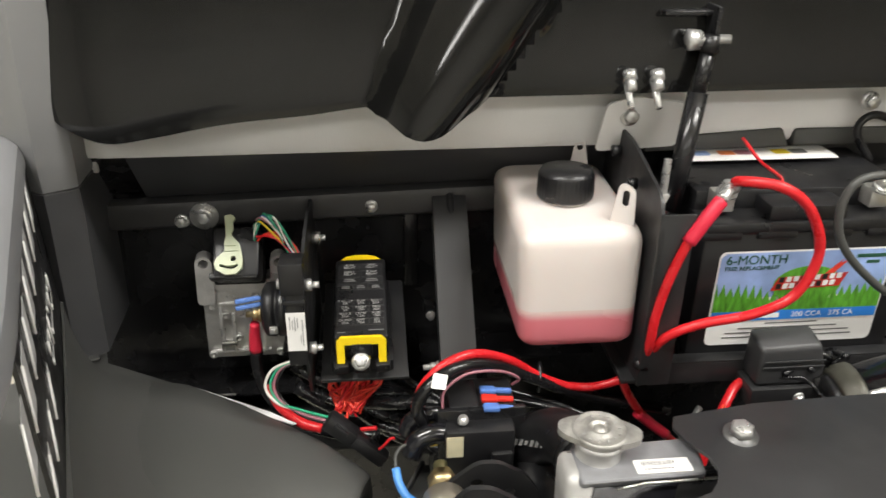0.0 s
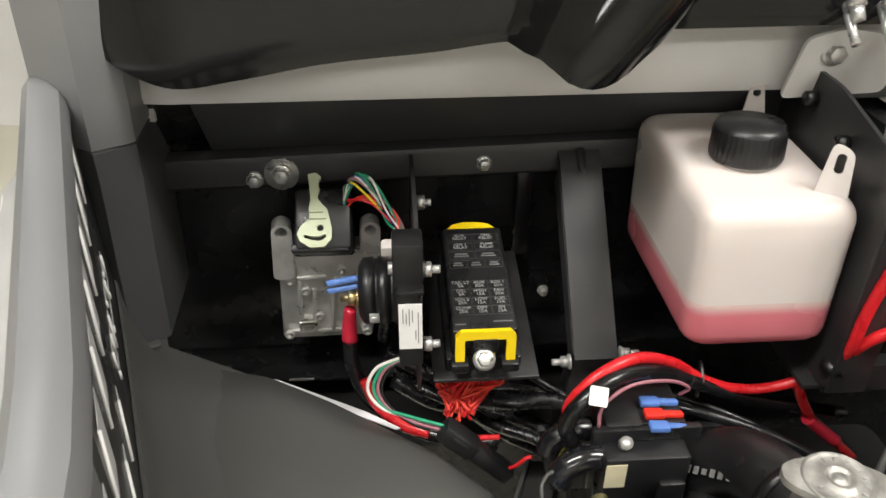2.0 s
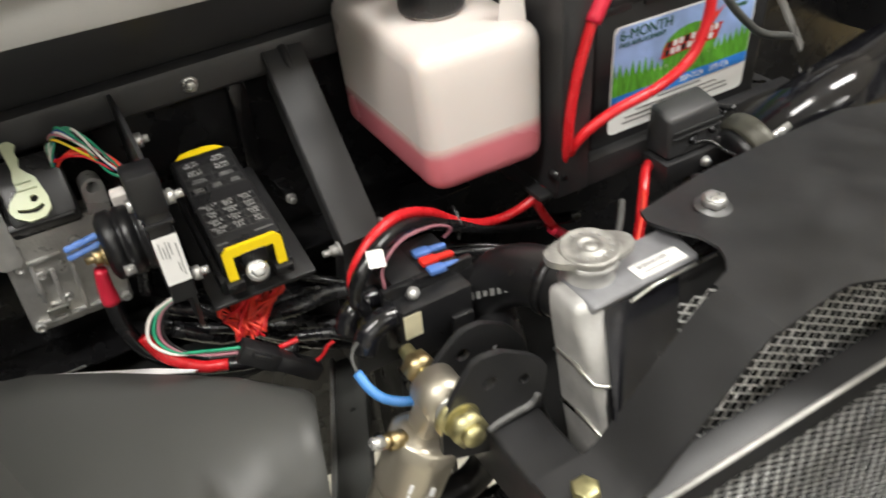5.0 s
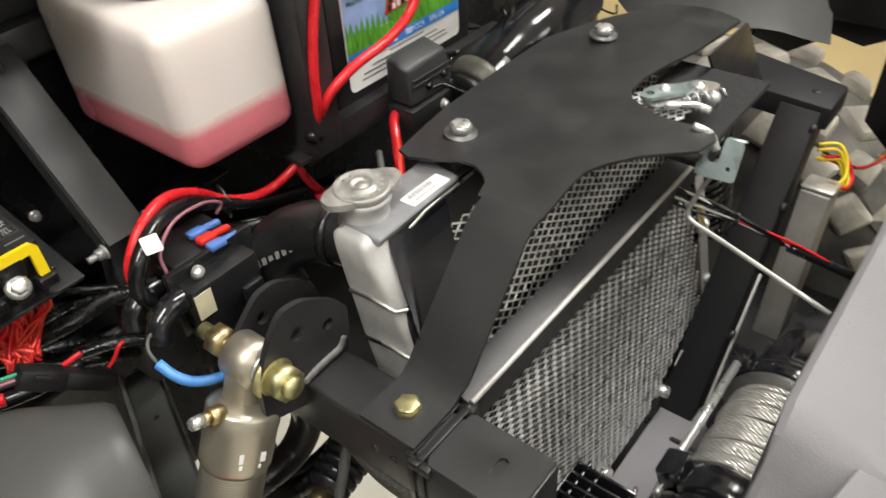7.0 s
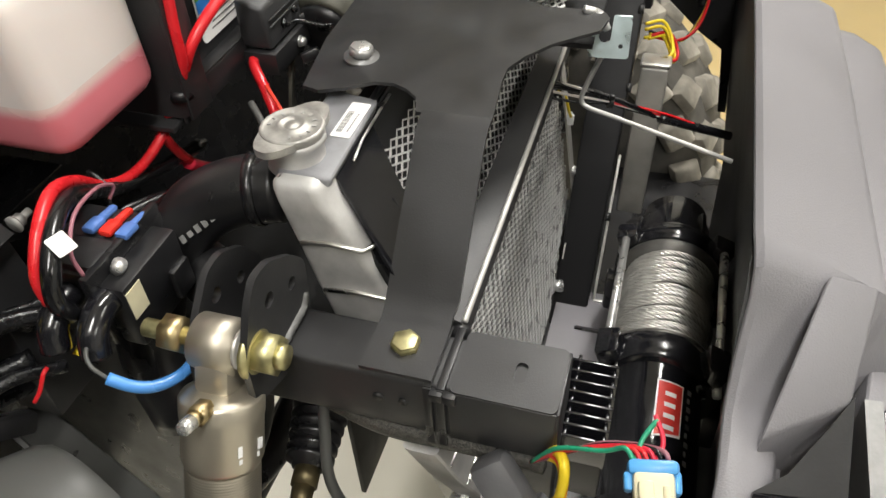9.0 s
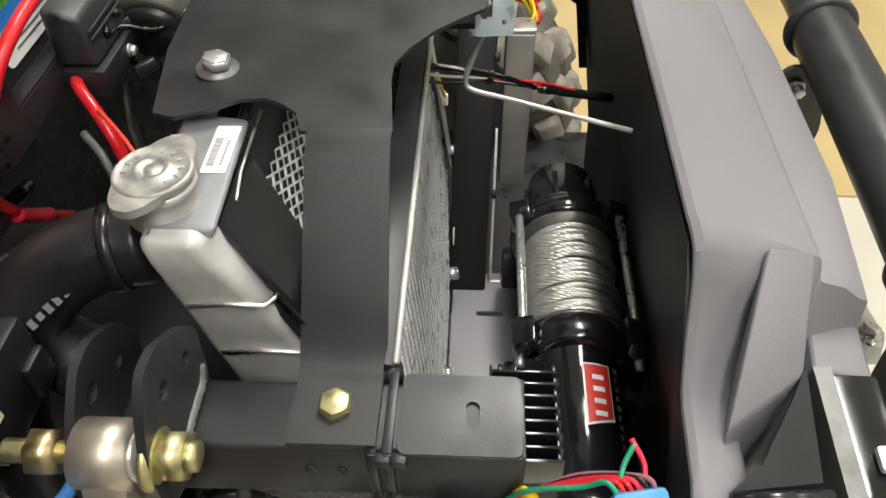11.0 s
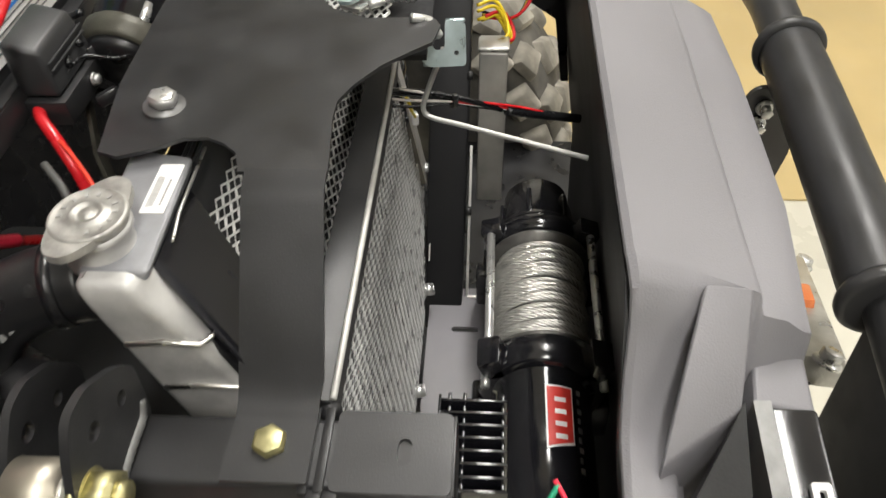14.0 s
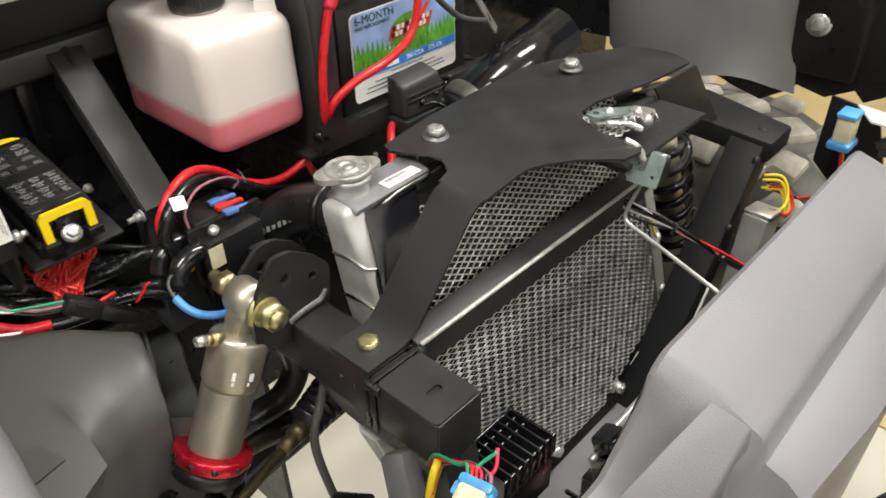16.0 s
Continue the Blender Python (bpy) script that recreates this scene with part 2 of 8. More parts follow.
def tube(bm, pts, r, seg=10, per=6, smooth=True, ends=True, ripple=0.0, ripple_n=0):
    path = smooth_path(pts, per) if smooth else [Vector(q) for q in pts]
    d, u, w = basis(path[1] - path[0])
    rings = []
    for i, p in enumerate(path):
        t = (path[min(i + 1, len(path) - 1)] - path[max(i - 1, 0)]).normalized()
        u = (u - t * u.dot(t)).normalized()
        w = t.cross(u)
        q = r if not isinstance(r, (list, tuple)) else r[0] + (r[1] - r[0]) * i / (len(path) - 1)
        if ripple:
            q += ripple * (1 if i % 2 else -1)
        rings.append([bm.verts.new(p + q * (math.cos(2 * math.pi * k / seg) * u + math.sin(2 * math.pi * k / seg) * w)) for k in range(seg)])
    for a, b in zip(rings, rings[1:]):
        for k in range(seg):
            j = (k + 1) % seg
            bm.faces.new((a[k], a[j], b[j], b[k]))
    if ends:
        bm.faces.new(rings[0][::-1])
        bm.faces.new(rings[-1])


def plate(bm, outline, m, thick, bevel=0.0, holes=()):
    """A flat sheet from a 2D outline, laid by m, thick along its +z. Holes are 2D outlines."""
    es = []
    for loop in (outline, *holes):
        vs = [bm.verts.new(m @ Vector((x, y, 0))) for x, y in loop]
        es += [bm.edges.new((vs[i], vs[(i + 1) % len(vs)])) for i in range(len(vs))]
    r = bmesh.ops.triangle_fill(bm, use_beauty=True, use_dissolve=False, edges=es)
    fs = [f for f in r["geom"] if isinstance(f, bmesh.types.BMFace)]
    nrm = (m.to_3x3() @ Vector((0, 0, 1))).normalized()
    for f in fs:
        f.normal_update()
        if f.normal.dot(nrm) > 0:
            f.normal_flip()
    r = bmesh.ops.extrude_face_region(bm, geom=fs)
    vs = [g for g in r["geom"] if isinstance(g, bmesh.types.BMVert)]
    bmesh.ops.translate(bm, vec=nrm * thick, verts=vs)
    bmesh.ops.recalc_face_normals(bm, faces=bm.faces[:])


def circle(cx, cy, r, n=14):
    return [(cx + r * math.cos(2 * math.pi * i / n), cy + r * math.sin(2 * math.pi * i / n)) for i in range(n)]


def rounded(w, h, r, n=4, cx=0.0, cy=0.0):
    out = []
    for sx, sy, a0 in ((1, 1, 0), (-1, 1, 90), (-1, -1, 180), (1, -1, 270)):
        for i in range(n + 1):
            a = radians(a0 + 90 * i / n)
            out.append((cx + sx * (w / 2 - r) + r * math.cos(a), cy + sy * (h / 2 - r) + r * math.sin(a)))
    return out


def round_outline(pts, r, n=4):
    """Round the corners of a 2D outline; r is one radius or one a corner."""
    out = []
    k = len(pts)
    for i in range(k):
        p, a, b = Vector(pts[i]), Vector(pts[i - 1]), Vector(pts[(i + 1) % k])
        q = r[i] if isinstance(r, (list, tuple)) else r
        q = min(q, (a - p).length * 0.45, (b - p).length * 0.45)
        s, e = p + (a - p).normalized() * q, p + (b - p).normalized() * q
        for j in range(n + 1):
            t = j / n
            out.append(tuple((1 - t) ** 2 * s + 2 * t * (1 - t) * p + t * t * e))
    return out


def facing(origin, x_axis, y_axis):
    """A frame whose plane is spanned by two directions; its z is their cross product."""
    x = Vector(x_axis).normalized()
    z = x.cross(Vector(y_axis)).normalized()
    y = z.cross(x)
    m = Matrix((x, y, z)).transposed().to_4x4()
    m.translation = Vector(origin)
    return m


def sheet(bm, rows, thick=0.0):
    """A surface through rows of points; thickened away from its normal if asked."""
    g = [[bm.verts.new(p) for p in row] for row in rows]
    fs = []
    for a, b in zip(g, g[1:]):
        for i in range(len(a) - 1):
            fs.append(bm.faces.new((a[i], a[i + 1], b[i + 1], b[i])))
    if thick:
        bmesh.ops.recalc_face_normals(bm, faces=fs)
        bmesh.ops.solidify(bm, geom=fs, thickness=thick)


def bent(bm, line, across, thick):
    """Bent flat bar: a centre line swept by its half width vector, with thickness."""
    across = Vector(across)
    p = [Vector(q) for q in line]
    vs = []
    for i, q in enumerate(p):
        t = (p[min(i + 1, len(p) - 1)] - p[max(i - 1, 0)]).normalized()
        nrm = t.cross(across).normalized()
        vs.append([bm.verts.new(q + s * across + k * thick * nrm) for s, k in ((-1, 0), (1, 0), (1, 1), (-1, 1))])
    for a, b in zip(vs, vs[1:]):
        for i in range(4):
            j = (i + 1) % 4
            bm.faces.new((a[i], a[j], b[j], b[i]))
    bm.faces.new(vs[0][::-1])
    bm.faces.new(vs[-1])
    bmesh.ops.recalc_face_normals(bm, faces=bm.faces[:])


def lbox(bm, m, c, s, bevel=0.0, rot=(0, 0, 0)):
    tmp = bmesh.new()
    box(tmp, c, s, rot, bevel)
    bmesh.ops.transform(tmp, matrix=m, verts=tmp.verts[:])
    me = bpy.data.meshes.new("t")
    tmp.to_mesh(me)
    tmp.free()
    bm.from_mesh(me)
    bpy.data.meshes.remove(me)


def mesh_of(name, bm, mat, sharp=32):
    for f in bm.faces:
        f.smooth = True
    for e in bm.edges:
        if len(e.link_faces) == 2 and e.calc_face_angle(0) > radians(sharp):
            e.smooth = False
    me = bpy.data.meshes.new(name)
    bm.to_mesh(me)
    bm.free()
    for m in (mat if isinstance(mat, (list, tuple)) else [mat]):
        me.materials.append(m)
    return me


def part(name, bm, mat, parent=None, label="", sharp=32):
    ob = new(name, mesh_of(name, bm, mat, sharp))
    if parent is not None:
        ob.parent = parent
        if parent.type == "EMPTY":
            ob.matrix_parent_inverse = parent.matrix_world.inverted()
    if label:
        tagged(ob, label)
    return ob


def thing(name, label, category, at=(0, 0, 0), group="", kind=""):
    ob = new(name)
    ob.empty_display_size = 0.02
    ob.location = at
    ob.matrix_world = Matrix.Translation(at)
    return tagged(ob, label, category, group, kind)


def bolt_bm(a, d, r, h, washer=0.0, flange=True):
    bm = bmesh.new()
    d = Vector(d).normalized()
    a = Vector(a)
    if washer:
        rod(bm, a, a + d * 0.0022, washer, seg=24)
        a = a + d * 0.0022
    if flange:
        lathe(bm, a, d, [(0, r * 1.35), (h * 0.18, r * 1.3), (h * 0.3, r * 1.02)], 24)
    rod(bm, a + d * h * 0.2, a + d * h * 0.9, r, seg=6)
    rod(bm, a + d * h * 0.9, a + d * h, r * 0.98, r * 0.82, seg=6)
    return bm


def text(name, words, m, size, mat, parent, align="CENTER", lift=0.0003, spacing=1.0):
    cu = bpy.data.curves.new(name, "FONT")
    cu.body, cu.size, cu.align_x, cu.align_y, cu.extrude, cu.space_line = words, size, align, "CENTER", 0.00015, spacing
    tmp = bpy.data.objects.new(name, cu)
    scene.collection.objects.link(tmp)
    dg = bpy.context.evaluated_depsgraph_get()
    me = bpy.data.meshes.new_from_object(tmp.evaluated_get(dg))
    bpy.data.objects.remove(tmp)
    me.transform(m @ Matrix.Translation((0, 0, lift)))
    me.materials.clear()
    me.materials.append(mat)
    ob = new(name, me)
    ob.parent = parent
    if parent.type == "EMPTY":
        ob.matrix_parent_inverse = parent.matrix_world.inverted()
    return ob


# ---- room ----
def slab(name, c, s, mat, label, category, kind="structure"):
    bm = bmesh.new()
    box(bm, c, s)
    return tagged(part(name, bm, mat), label, category, kind=kind)


slab("floor", (0.3, 0.6, -0.05), (9, 9, 0.1), FLOORM, "smooth cream garage floor under the vehicle", "floor")
slab("wall_north", (0.3, 5.2, 1.45), (9, 0.2, 2.9), WALLM, "plain white garage wall", "wall")
slab("wall_south", (0.3, -4.0, 1.45), (9, 0.2, 2.9), WALLM, "plain white garage wall", "wall")
slab("wall_east", (4.9, 0.6, 1.45), (0.2, 9, 2.9), WALLM, "plain white garage wall", "wall")
slab("wall_west", (-4.3, 0.6, 1.45), (0.2, 9, 2.9), WALLM, "plain white garage wall", "wall")
slab("ceiling", (0.3, 0.6, 2.95), (9, 9, 0.1), CEILM, "plain white garage ceiling", "ceiling")
bm = bmesh.new()
plate(bm, round_outline([(1.22, -1.9), (3.6, -1.9), (3.6, 2.2), (1.5, 2.2), (1.25, 0.6)], 0.25), Matrix.Translation((0, 0, 0.001)), 0.006)
tagged(part("floor_board", bm, TANM), "tan board lying flat on the cream floor", "board")
for lx, ly, lz, watt in LAMPS:
    lamp_ob = thing("ceiling_lamp", "white ceiling strip lamp with a lit diffuser", "lamp", (lx, ly, 2.9), "ceiling lamps")
    bm = bmesh.new()
    box(bm, (lx, ly, 2.865), (1.34, 0.4, 0.07), bevel=0.01)
    part("lamp_housing", bm, CEILM, lamp_ob)
    bm = bmesh.new()
    box(bm, (lx, ly, 2.822), (1.26, 0.33, 0.012), bevel=0.004)
    part("diffuser", bm, GLOW, lamp_ob, "glowing white diffuser")


# ---- firewall, cowl and hood ----
def bar_z(x):
    return 1.0615 + 0.028 * x


TOEBLK = material("matt_black_sheet", (0.010, 0.010, 0.010), 0.7, vary=0.2, scale=20, bump=0.2)
SCUFFED = material("bare_worn_steel", (0.45, 0.45, 0.44), 0.4, metal=0.6, vary=0.3, scale=80)
UPPERM = material("light_catching_panel", (0.05, 0.05, 0.053), 0.36, vary=0.06, scale=6, bump=0.05, bump_scale=700, rough_vary=0.05)
STRAPM = material("dull_dark_strap", (0.028, 0.028, 0.029), 0.5, vary=0.12, scale=20, bump=0.12, bump_scale=700, dust=0.02)
fire = thing("firewall", "black painted steel firewall with a bolted cross bar", "firewall", (0, 0.86, 0.5))
bm = bmesh.new()
box(bm, (0.35, 0.872, 0.78), (1.5, 0.006, 0.62))
part("back_panel", bm, SATIN, fire)
bm = bmesh.new()
prof = [(0.866, -0.014), (0.836, -0.0135), (0.8325, -0.010), (0.8322, 0.010), (0.834, 0.0145), (0.838, 0.0165), (0.848, 0.017), (0.852, 0.010)]
rows = [[(x, y, bar_z(x) + dz) for y, dz in prof] for x in (-0.33, -0.1, 0.12, 0.4, 0.9)]
sheet(bm, rows, 0.002)
part("cross_bar", bm, STRAPM, fire, "satin black folded cross bar")
# light on this slope is put into a greyer colour than the left piece
bm = bmesh.new()
rows = [[(x, y, bar_z(x) + dz) for y, dz in ((0.852, 0.010), (0.850, 0.018), (0.838, 0.024), (0.802, 0.072), (0.797, 0.079))] for x in (-0.275, 0.0, 0.3, 0.9)]
sheet(bm, rows, 0.002)
part("upper_panel", bm, UPPERM, fire, "sloping upper panel, coloured greyer for the light it catches")
bm = bmesh.new()
rows = [[(x, y, bar_z(x) + dz) for y, dz in ((0.872, 0.010), (0.868, 0.018), (0.852, 0.024), (0.812, 0.068), (0.80, 0.082))] for x in (-0.36, -0.31, -0.2745)]
sheet(bm, rows, 0.002)
part("upper_panel", bm, SATIN, fire)
for x, z, w, h in ((-0.17, 0.838, 0.36, 0.012), (0.1, 0.872, 0.2, 0.012)):
    bm = bmesh.new()
    box(bm, (x, 0.842, z), (w, 0.05, 0.004), bevel=0.001)
    part("lower_ledge", bm, SATIN, fire)
# added dark sheet: keeps the bright floor out of the back panel's reflection
bm = bmesh.new()
box(bm, (-0.17, 0.812, 0.806), (0.48, 0.112, 0.005), bevel=0.001)
part("floor_screen", bm, TOEBLK, fire, "matt black sheet added below the firewall to block floor light")
for x, w in ((-0.325, 0.008), (-0.29, 0.012), (-0.262, 0.01), (-0.222, 0.024)):
    bm = bmesh.new()
    box(bm, (x, 0.8160, 0.8405), (w, 0.002, 0.0022), bevel=0.0005)
    part("worn_edge", bm, SCUFFED, fire, "bare worn metal on the ledge")
for x, z, h in ((0.0, 0.99, 0.1),):
    bm = bmesh.new()
    box(bm, (-0.008, 0.862, 0.995), (0.016, 0.006, 0.095), bevel=0.0025)
    box(bm, (-0.055, 0.862, 1.04), (0.1, 0.006, 0.006), bevel=0.002)
    part("stiffener_rib", bm, SATIN, fire)
for x, z, r, w in ((-0.05, 1.060, 0.0052, 0.0), (-0.243, 1.050, 0.0058, 0.0), (-0.22, 1.055, 0.0072, 0.0145)):
    part("bolt", bolt_bm((x, 0.8325, z), (0, -1, 0), r, 0.007, washer=w), ZINC, fire, "zinc plated hex bolt")
bm = bmesh.new()
box(bm, (0.012, 0.855, 0.921), (0.012, 0.03, 0.012), bevel=0.002)
part("bolt", bolt_bm((0.012, 0.838, 0.921), (0, -1, 0), 0.004, 0.007), ZINC, fire, "zinc plated hex bolt")
part("ledge_stub", bm, SATIN, fire)

cowl = thing("cowl", "light grey plastic cowl strip behind the open hood", "cowl", (0.1, 0.8, 1.14))
bm = bmesh.new()
rows = []
for x in [-0.335, -0.333, -0.326, -0.31, -0.29, -0.1, 0.1, 0.3, 0.5, 0.9]:
    k = max(0.0, (-0.3 - x) / 0.035)
    lift = 0.022 * (1 - math.sqrt(max(0, 1 - k * k))) if k <= 1 else 0.022
    z0 = 1.138 + 0.012 * max(0, -x) * 0 + 0.004 * x
    rows.append([(x, 0.802, z0 + 0.004 + lift), (x, 0.795, z0 + lift), (x, 0.7925, z0 + 0.004 + lift), (x, 0.791, z0 + 0.02 + lift * 0.5), (x, 0.796, z0 + 0.062), (x, 0.81, z0 + 0.12), (x, 0.83, z0 + 0.2)])
sheet(bm, rows, 0.003)
part("cowl_strip", bm, COWL, cowl)
bm = bmesh.new()
plate(bm, round_outline([(0, 0), (0.078, 0.004), (0.078, 0.05), (0.03, 0.058), (0.004, 0.05)], 0.006), facing((0.163, 0.777, 1.136), (1, 0, 0), (0, -0.25, 1)), -0.003 + 0.006)
part("hinge_plate", bm, COWL, cowl, "grey hinge plate")
part("bolt", bolt_bm((0.19, 0.766, 1.172), (0, -1, 0.1), 0.007, 0.008), ZINC, cowl, "zinc plated flange nut")
part("bolt", bolt_bm((0.425, 0.772, 1.18), (0, -1, 0.1), 0.007, 0.008), ZINC, cowl, "zinc plated flange nut")

hood = thing("hood", "glossy black moulded hood underside standing open", "hood", (0.05, 0.74, 1.2))


def hood_low(x):
    pts = [(-0.345, 1.225), (-0.332, 1.20), (-0.318, 1.188), (-0.298, 1.176), (-0.268, 1.167), (-0.23, 1.171), (-0.169, 1.181), (-0.10, 1.187), (-0.036, 1.193), (-0.02, 1.183), (-0.005, 1.179), (0.012, 1.183), (0.034, 1.197), (0.06, 1.199), (0.9, 1.205)]
    if x <= pts[0][0]:
        return pts[0][1]
    for i in range(len(pts) - 1):
        (a, za), (b, zb) = pts[i], pts[i + 1]
        if a <= x <= b:
            p0, p3 = pts[max(i - 1, 0)], pts[min(i + 2, len(pts) - 1)]
            m0 = (zb - p0[1]) / max(b - p0[0], 1e-6) * (b - a)
            m1 = (p3[1] - za) / max(p3[0] - a, 1e-6) * (b - a)
            t = (x - a) / (b - a)
            return (2 * t ** 3 - 3 * t * t + 1) * za + (t ** 3 - 2 * t * t + t) * m0 + (3 * t * t - 2 * t ** 3) * zb + (t ** 3 - t * t) * m1
    return pts[-1][1]


bm = bmesh.new()
rows = []
xs = sorted({round(-0.335 + 0.0075 * i, 4) for i in range(70)} | {0.25, 0.35, 0.5, 0.7, 0.9})
for x in xs:
    row = []
    for k in range(26):
        q = (k / 25) ** 1.6
        z = hood_low(x) * (1 - q) + 1.62 * q
        y = 0.732 + 0.22 * (z - 1.19)
        edge = max(0.0, -0.25 - x)
        y += 3.0 * edge * edge
        cx = -0.006 + 0.62 * (z - 1.185)
        wid = 0.045 + 0.15 * (z - 1.185)
        d = abs(x - cx) / wid
        if d < 1:
            y -= 0.05 * math.sqrt(1 - d ** 2.4)
        y += 0.006 * math.exp(-q * 20)
        row.append((x, y, z))
    rows.append(row)
sheet(bm, rows, -0.004)
part("hood_skin", bm, GLOSS, hood, sharp=60)
bm = bmesh.new()
rows = []
for i in range(8):
    x = -0.44 + 0.135 * i / 7
    rows.append([(x, 0.805 + 0.02 * (k / 7), 1.115 + 0.4 * k / 7) for k in range(8)])
sheet(bm, rows, -0.004)
part("hood_flange", bm, material("hood_edge_grey", (0.5, 0.49, 0.47), 0.45, vary=0.1, scale=8, bump=0.1), hood, "light grey side flange")
bm = bmesh.new()
lobe = [(-0.336, 1.60), (-0.338, 1.25), (-0.343, 1.222), (-0.352, 1.196), (-0.366, 1.177), (-0.391, 1.150), (-0.395, 1.134), (-0.42, 1.125), (-0.60, 1.10), (-0.62, 1.60)]
plate(bm, round_outline(lobe, 0.012, 3), facing((0, 0.785, 0), (1, 0, 0), (0, 0.06, 1)), 0.006)
part("hood_wing", bm, GLOSS, hood, "glossy black side wing of the hood", sharp=60)
for x in (0.174, 0.198):
    bm = bmesh.new()
    y0 = 0.722
    rod(bm, (x, y0 + 0.02, 1.2135), (x, y0 - 0.004, 1.1935), 0.0030, seg=12)
    rod(bm, (x, y0 + 0.008, 1.216), (x, y0 + 0.001, 1.208), 0.0048, seg=6)
    rod(bm, (x, y0 + 0.012, 1.221), (x, y0 + 0.007, 1.215), 0.0060, seg=20)
    part("stud", bm, ZINC, hood, "zinc stud with nut")
bm = bmesh.new()
box(bm, (0.243, 0.752, 1.252), (0.004, 0.05, 0.045), bevel=0.001)
box(bm, (0.225, 0.752, 1.268), (0.05, 0.03, 0.004), bevel=0.001)
part("strut_bracket", bm, SATIN, hood)

strut = thing("hood_strut", "black gas strut holding the hood open", "strut", (0.214, 0.70, 1.11))
bm = bmesh.new()
rod(bm, (0.214, 0.70, 1.105), (0.232, 0.722, 1.205), 0.0088, seg=20)
part("strut_body", bm, SATIN, strut)
bm = bmesh.new()
rod(bm, (0.232, 0.722, 1.20), (0.2385, 0.729, 1.242), 0.0062, seg=16)
rod(bm, (0.2385, 0.729, 1.238), (0.2395, 0.7295, 1.252), 0.0085, 0.007, seg=16)
part("strut_end", bm, PLASTIC, strut)
bm = bmesh.new()
rod(bm, (0.222, 0.73, 1.248), (0.256, 0.73, 1.248), 0.004, seg=12)
rod(bm, (0.219, 0.73, 1.248), (0.230, 0.73, 1.248), 0.0095, 0.0085, seg=6)
part("ball_stud", bm, ZINC, strut, "zinc ball stud")

# ---- near side: slotted vent panel, side channel and fender liner ----
SIDE = facing((-0.355, 0.778, 1.0), (0.339, -0.941, 0), (0, 0, 1))
vent = thing("side_fender", "black slotted plastic fender panel with cut-out marks", "panel", (-0.3, 0.62, 1.0))
bm = bmesh.new()
top = [(-0.03, -0.03), (-0.03, 0.02), (-0.02, 0.13), (0.0, 0.154), (0.03, 0.157), (0.25, 0.157), (0.34, 0.157), (0.34, 0.012), (0.2, 0.0)]
slots = []
for i in range(7):
    u = 0.056 + i * 0.05
    slots.append([(u, 0.148 - 0.003 * i), (u + 0.022, 0.1445 - 0.003 * i), (u + 0.034, 0.107 - 0.003 * i), (u + 0.006, 0.110 - 0.003 * i)])
for i in range(3):
    u = 0.225 + i * 0.045
    slots.append([(u, 0.0655), (u + 0.010, 0.0635), (u + 0.028, 0.036), (u + 0.010, 0.0375)])
# plain cut-out bars in place of the maker's mark
for u, v, w, h in ((0.080, 0.041, 0.022, 0.005), (0.082, 0.050, 0.005, 0.016), (0.092, 0.060, 0.014, 0.005), (0.110, 0.040, 0.030, 0.005), (0.110, 0.049, 0.006, 0.015), (0.121, 0.060, 0.020, 0.005), (0.150, 0.039, 0.006, 0.025), (0.163, 0.038, 0.022, 0.006), (0.166, 0.049, 0.008, 0.014), (0.180, 0.050, 0.012, 0.013)):
    slots.append([(u, v), (u + w, v - 0.04 * w), (u + w, v + h - 0.04 * w), (u, v + h)])
plate(bm, round_outline(top, 0.02, 6), SIDE, 0.003)
part("panel_skin", bm, PLASTIC, vent)
# paler than the black panel: the light the roll catches is in this grey
BAND = material("satin_rolled_edge", (0.2, 0.203, 0.21), 0.36, vary=0.08, scale=6, bump=0.06, bump_scale=700, rough_vary=0.05)
bm = bmesh.new()


def bow(u, v, d):
    # the fender bends outward and drops over the wheel arch
    e = max(0.0, u - 0.33)
    return SIDE @ V(u, v - 0.55 * e * e, d + 1.3 * e * e)


rows = []
for u in [-0.03, -0.026, -0.018, -0.006, 0.012] + [0.035 + 0.042 * i for i in range(15)]:
    k = max(0.0, (0.012 - u) / 0.042)
    drop = 0.05 * (1 - math.sqrt(max(0.0, 1 - k * k)))
    rows.append([bow(u, v - drop, d) for v, d in ((0.148, 0.0005), (0.156, 0.0008), (0.161, 0.003), (0.1635, 0.007), (0.1645, 0.012), (0.1635, 0.017), (0.159, 0.021), (0.150, 0.0235))])
sheet(bm, rows, -0.003)
part("rolled_edge", bm, BAND, vent, "rolled top edge of the black panel, greyed for caught light")
FLARE = material("grey_fender_flare", (0.5, 0.5, 0.5), 0.4, vary=0.12, scale=12, bump=0.1)
for sl in slots:
    # no opening is cut: pale patch and brighter rim paint each slot's light
    bm = bmesh.new()
    plate(bm, sl, SIDE @ Matrix.Translation((0, 0, -0.0006)), 0.0004)
    inlay = part("slot_light", bm, FLARE, vent, "pale grey patch for the light in the slot")
    bm = bmesh.new()
    tube(bm, [SIDE @ V(sl[1][0], sl[1][1], -0.0006), SIDE @ V(sl[2][0], sl[2][1], -0.0006)], 0.0009, seg=6, smooth=False)
    part("slot_glint", bm, COWL, inlay)
bm = bmesh.new()
rows = [[bow(u, v - 0.02 * (u < 0), d) for v, d in ((0.145, 0.0235), (0.118, 0.03), (0.10, 0.042), (0.09, 0.052), (0.07, 0.055))] for u in [-0.03 + 0.05 * i for i in range(14)]]
sheet(bm, rows, -0.003)
part("outer_flare", bm, FLARE, vent, "grey outer fender flare")
bm = bmesh.new()
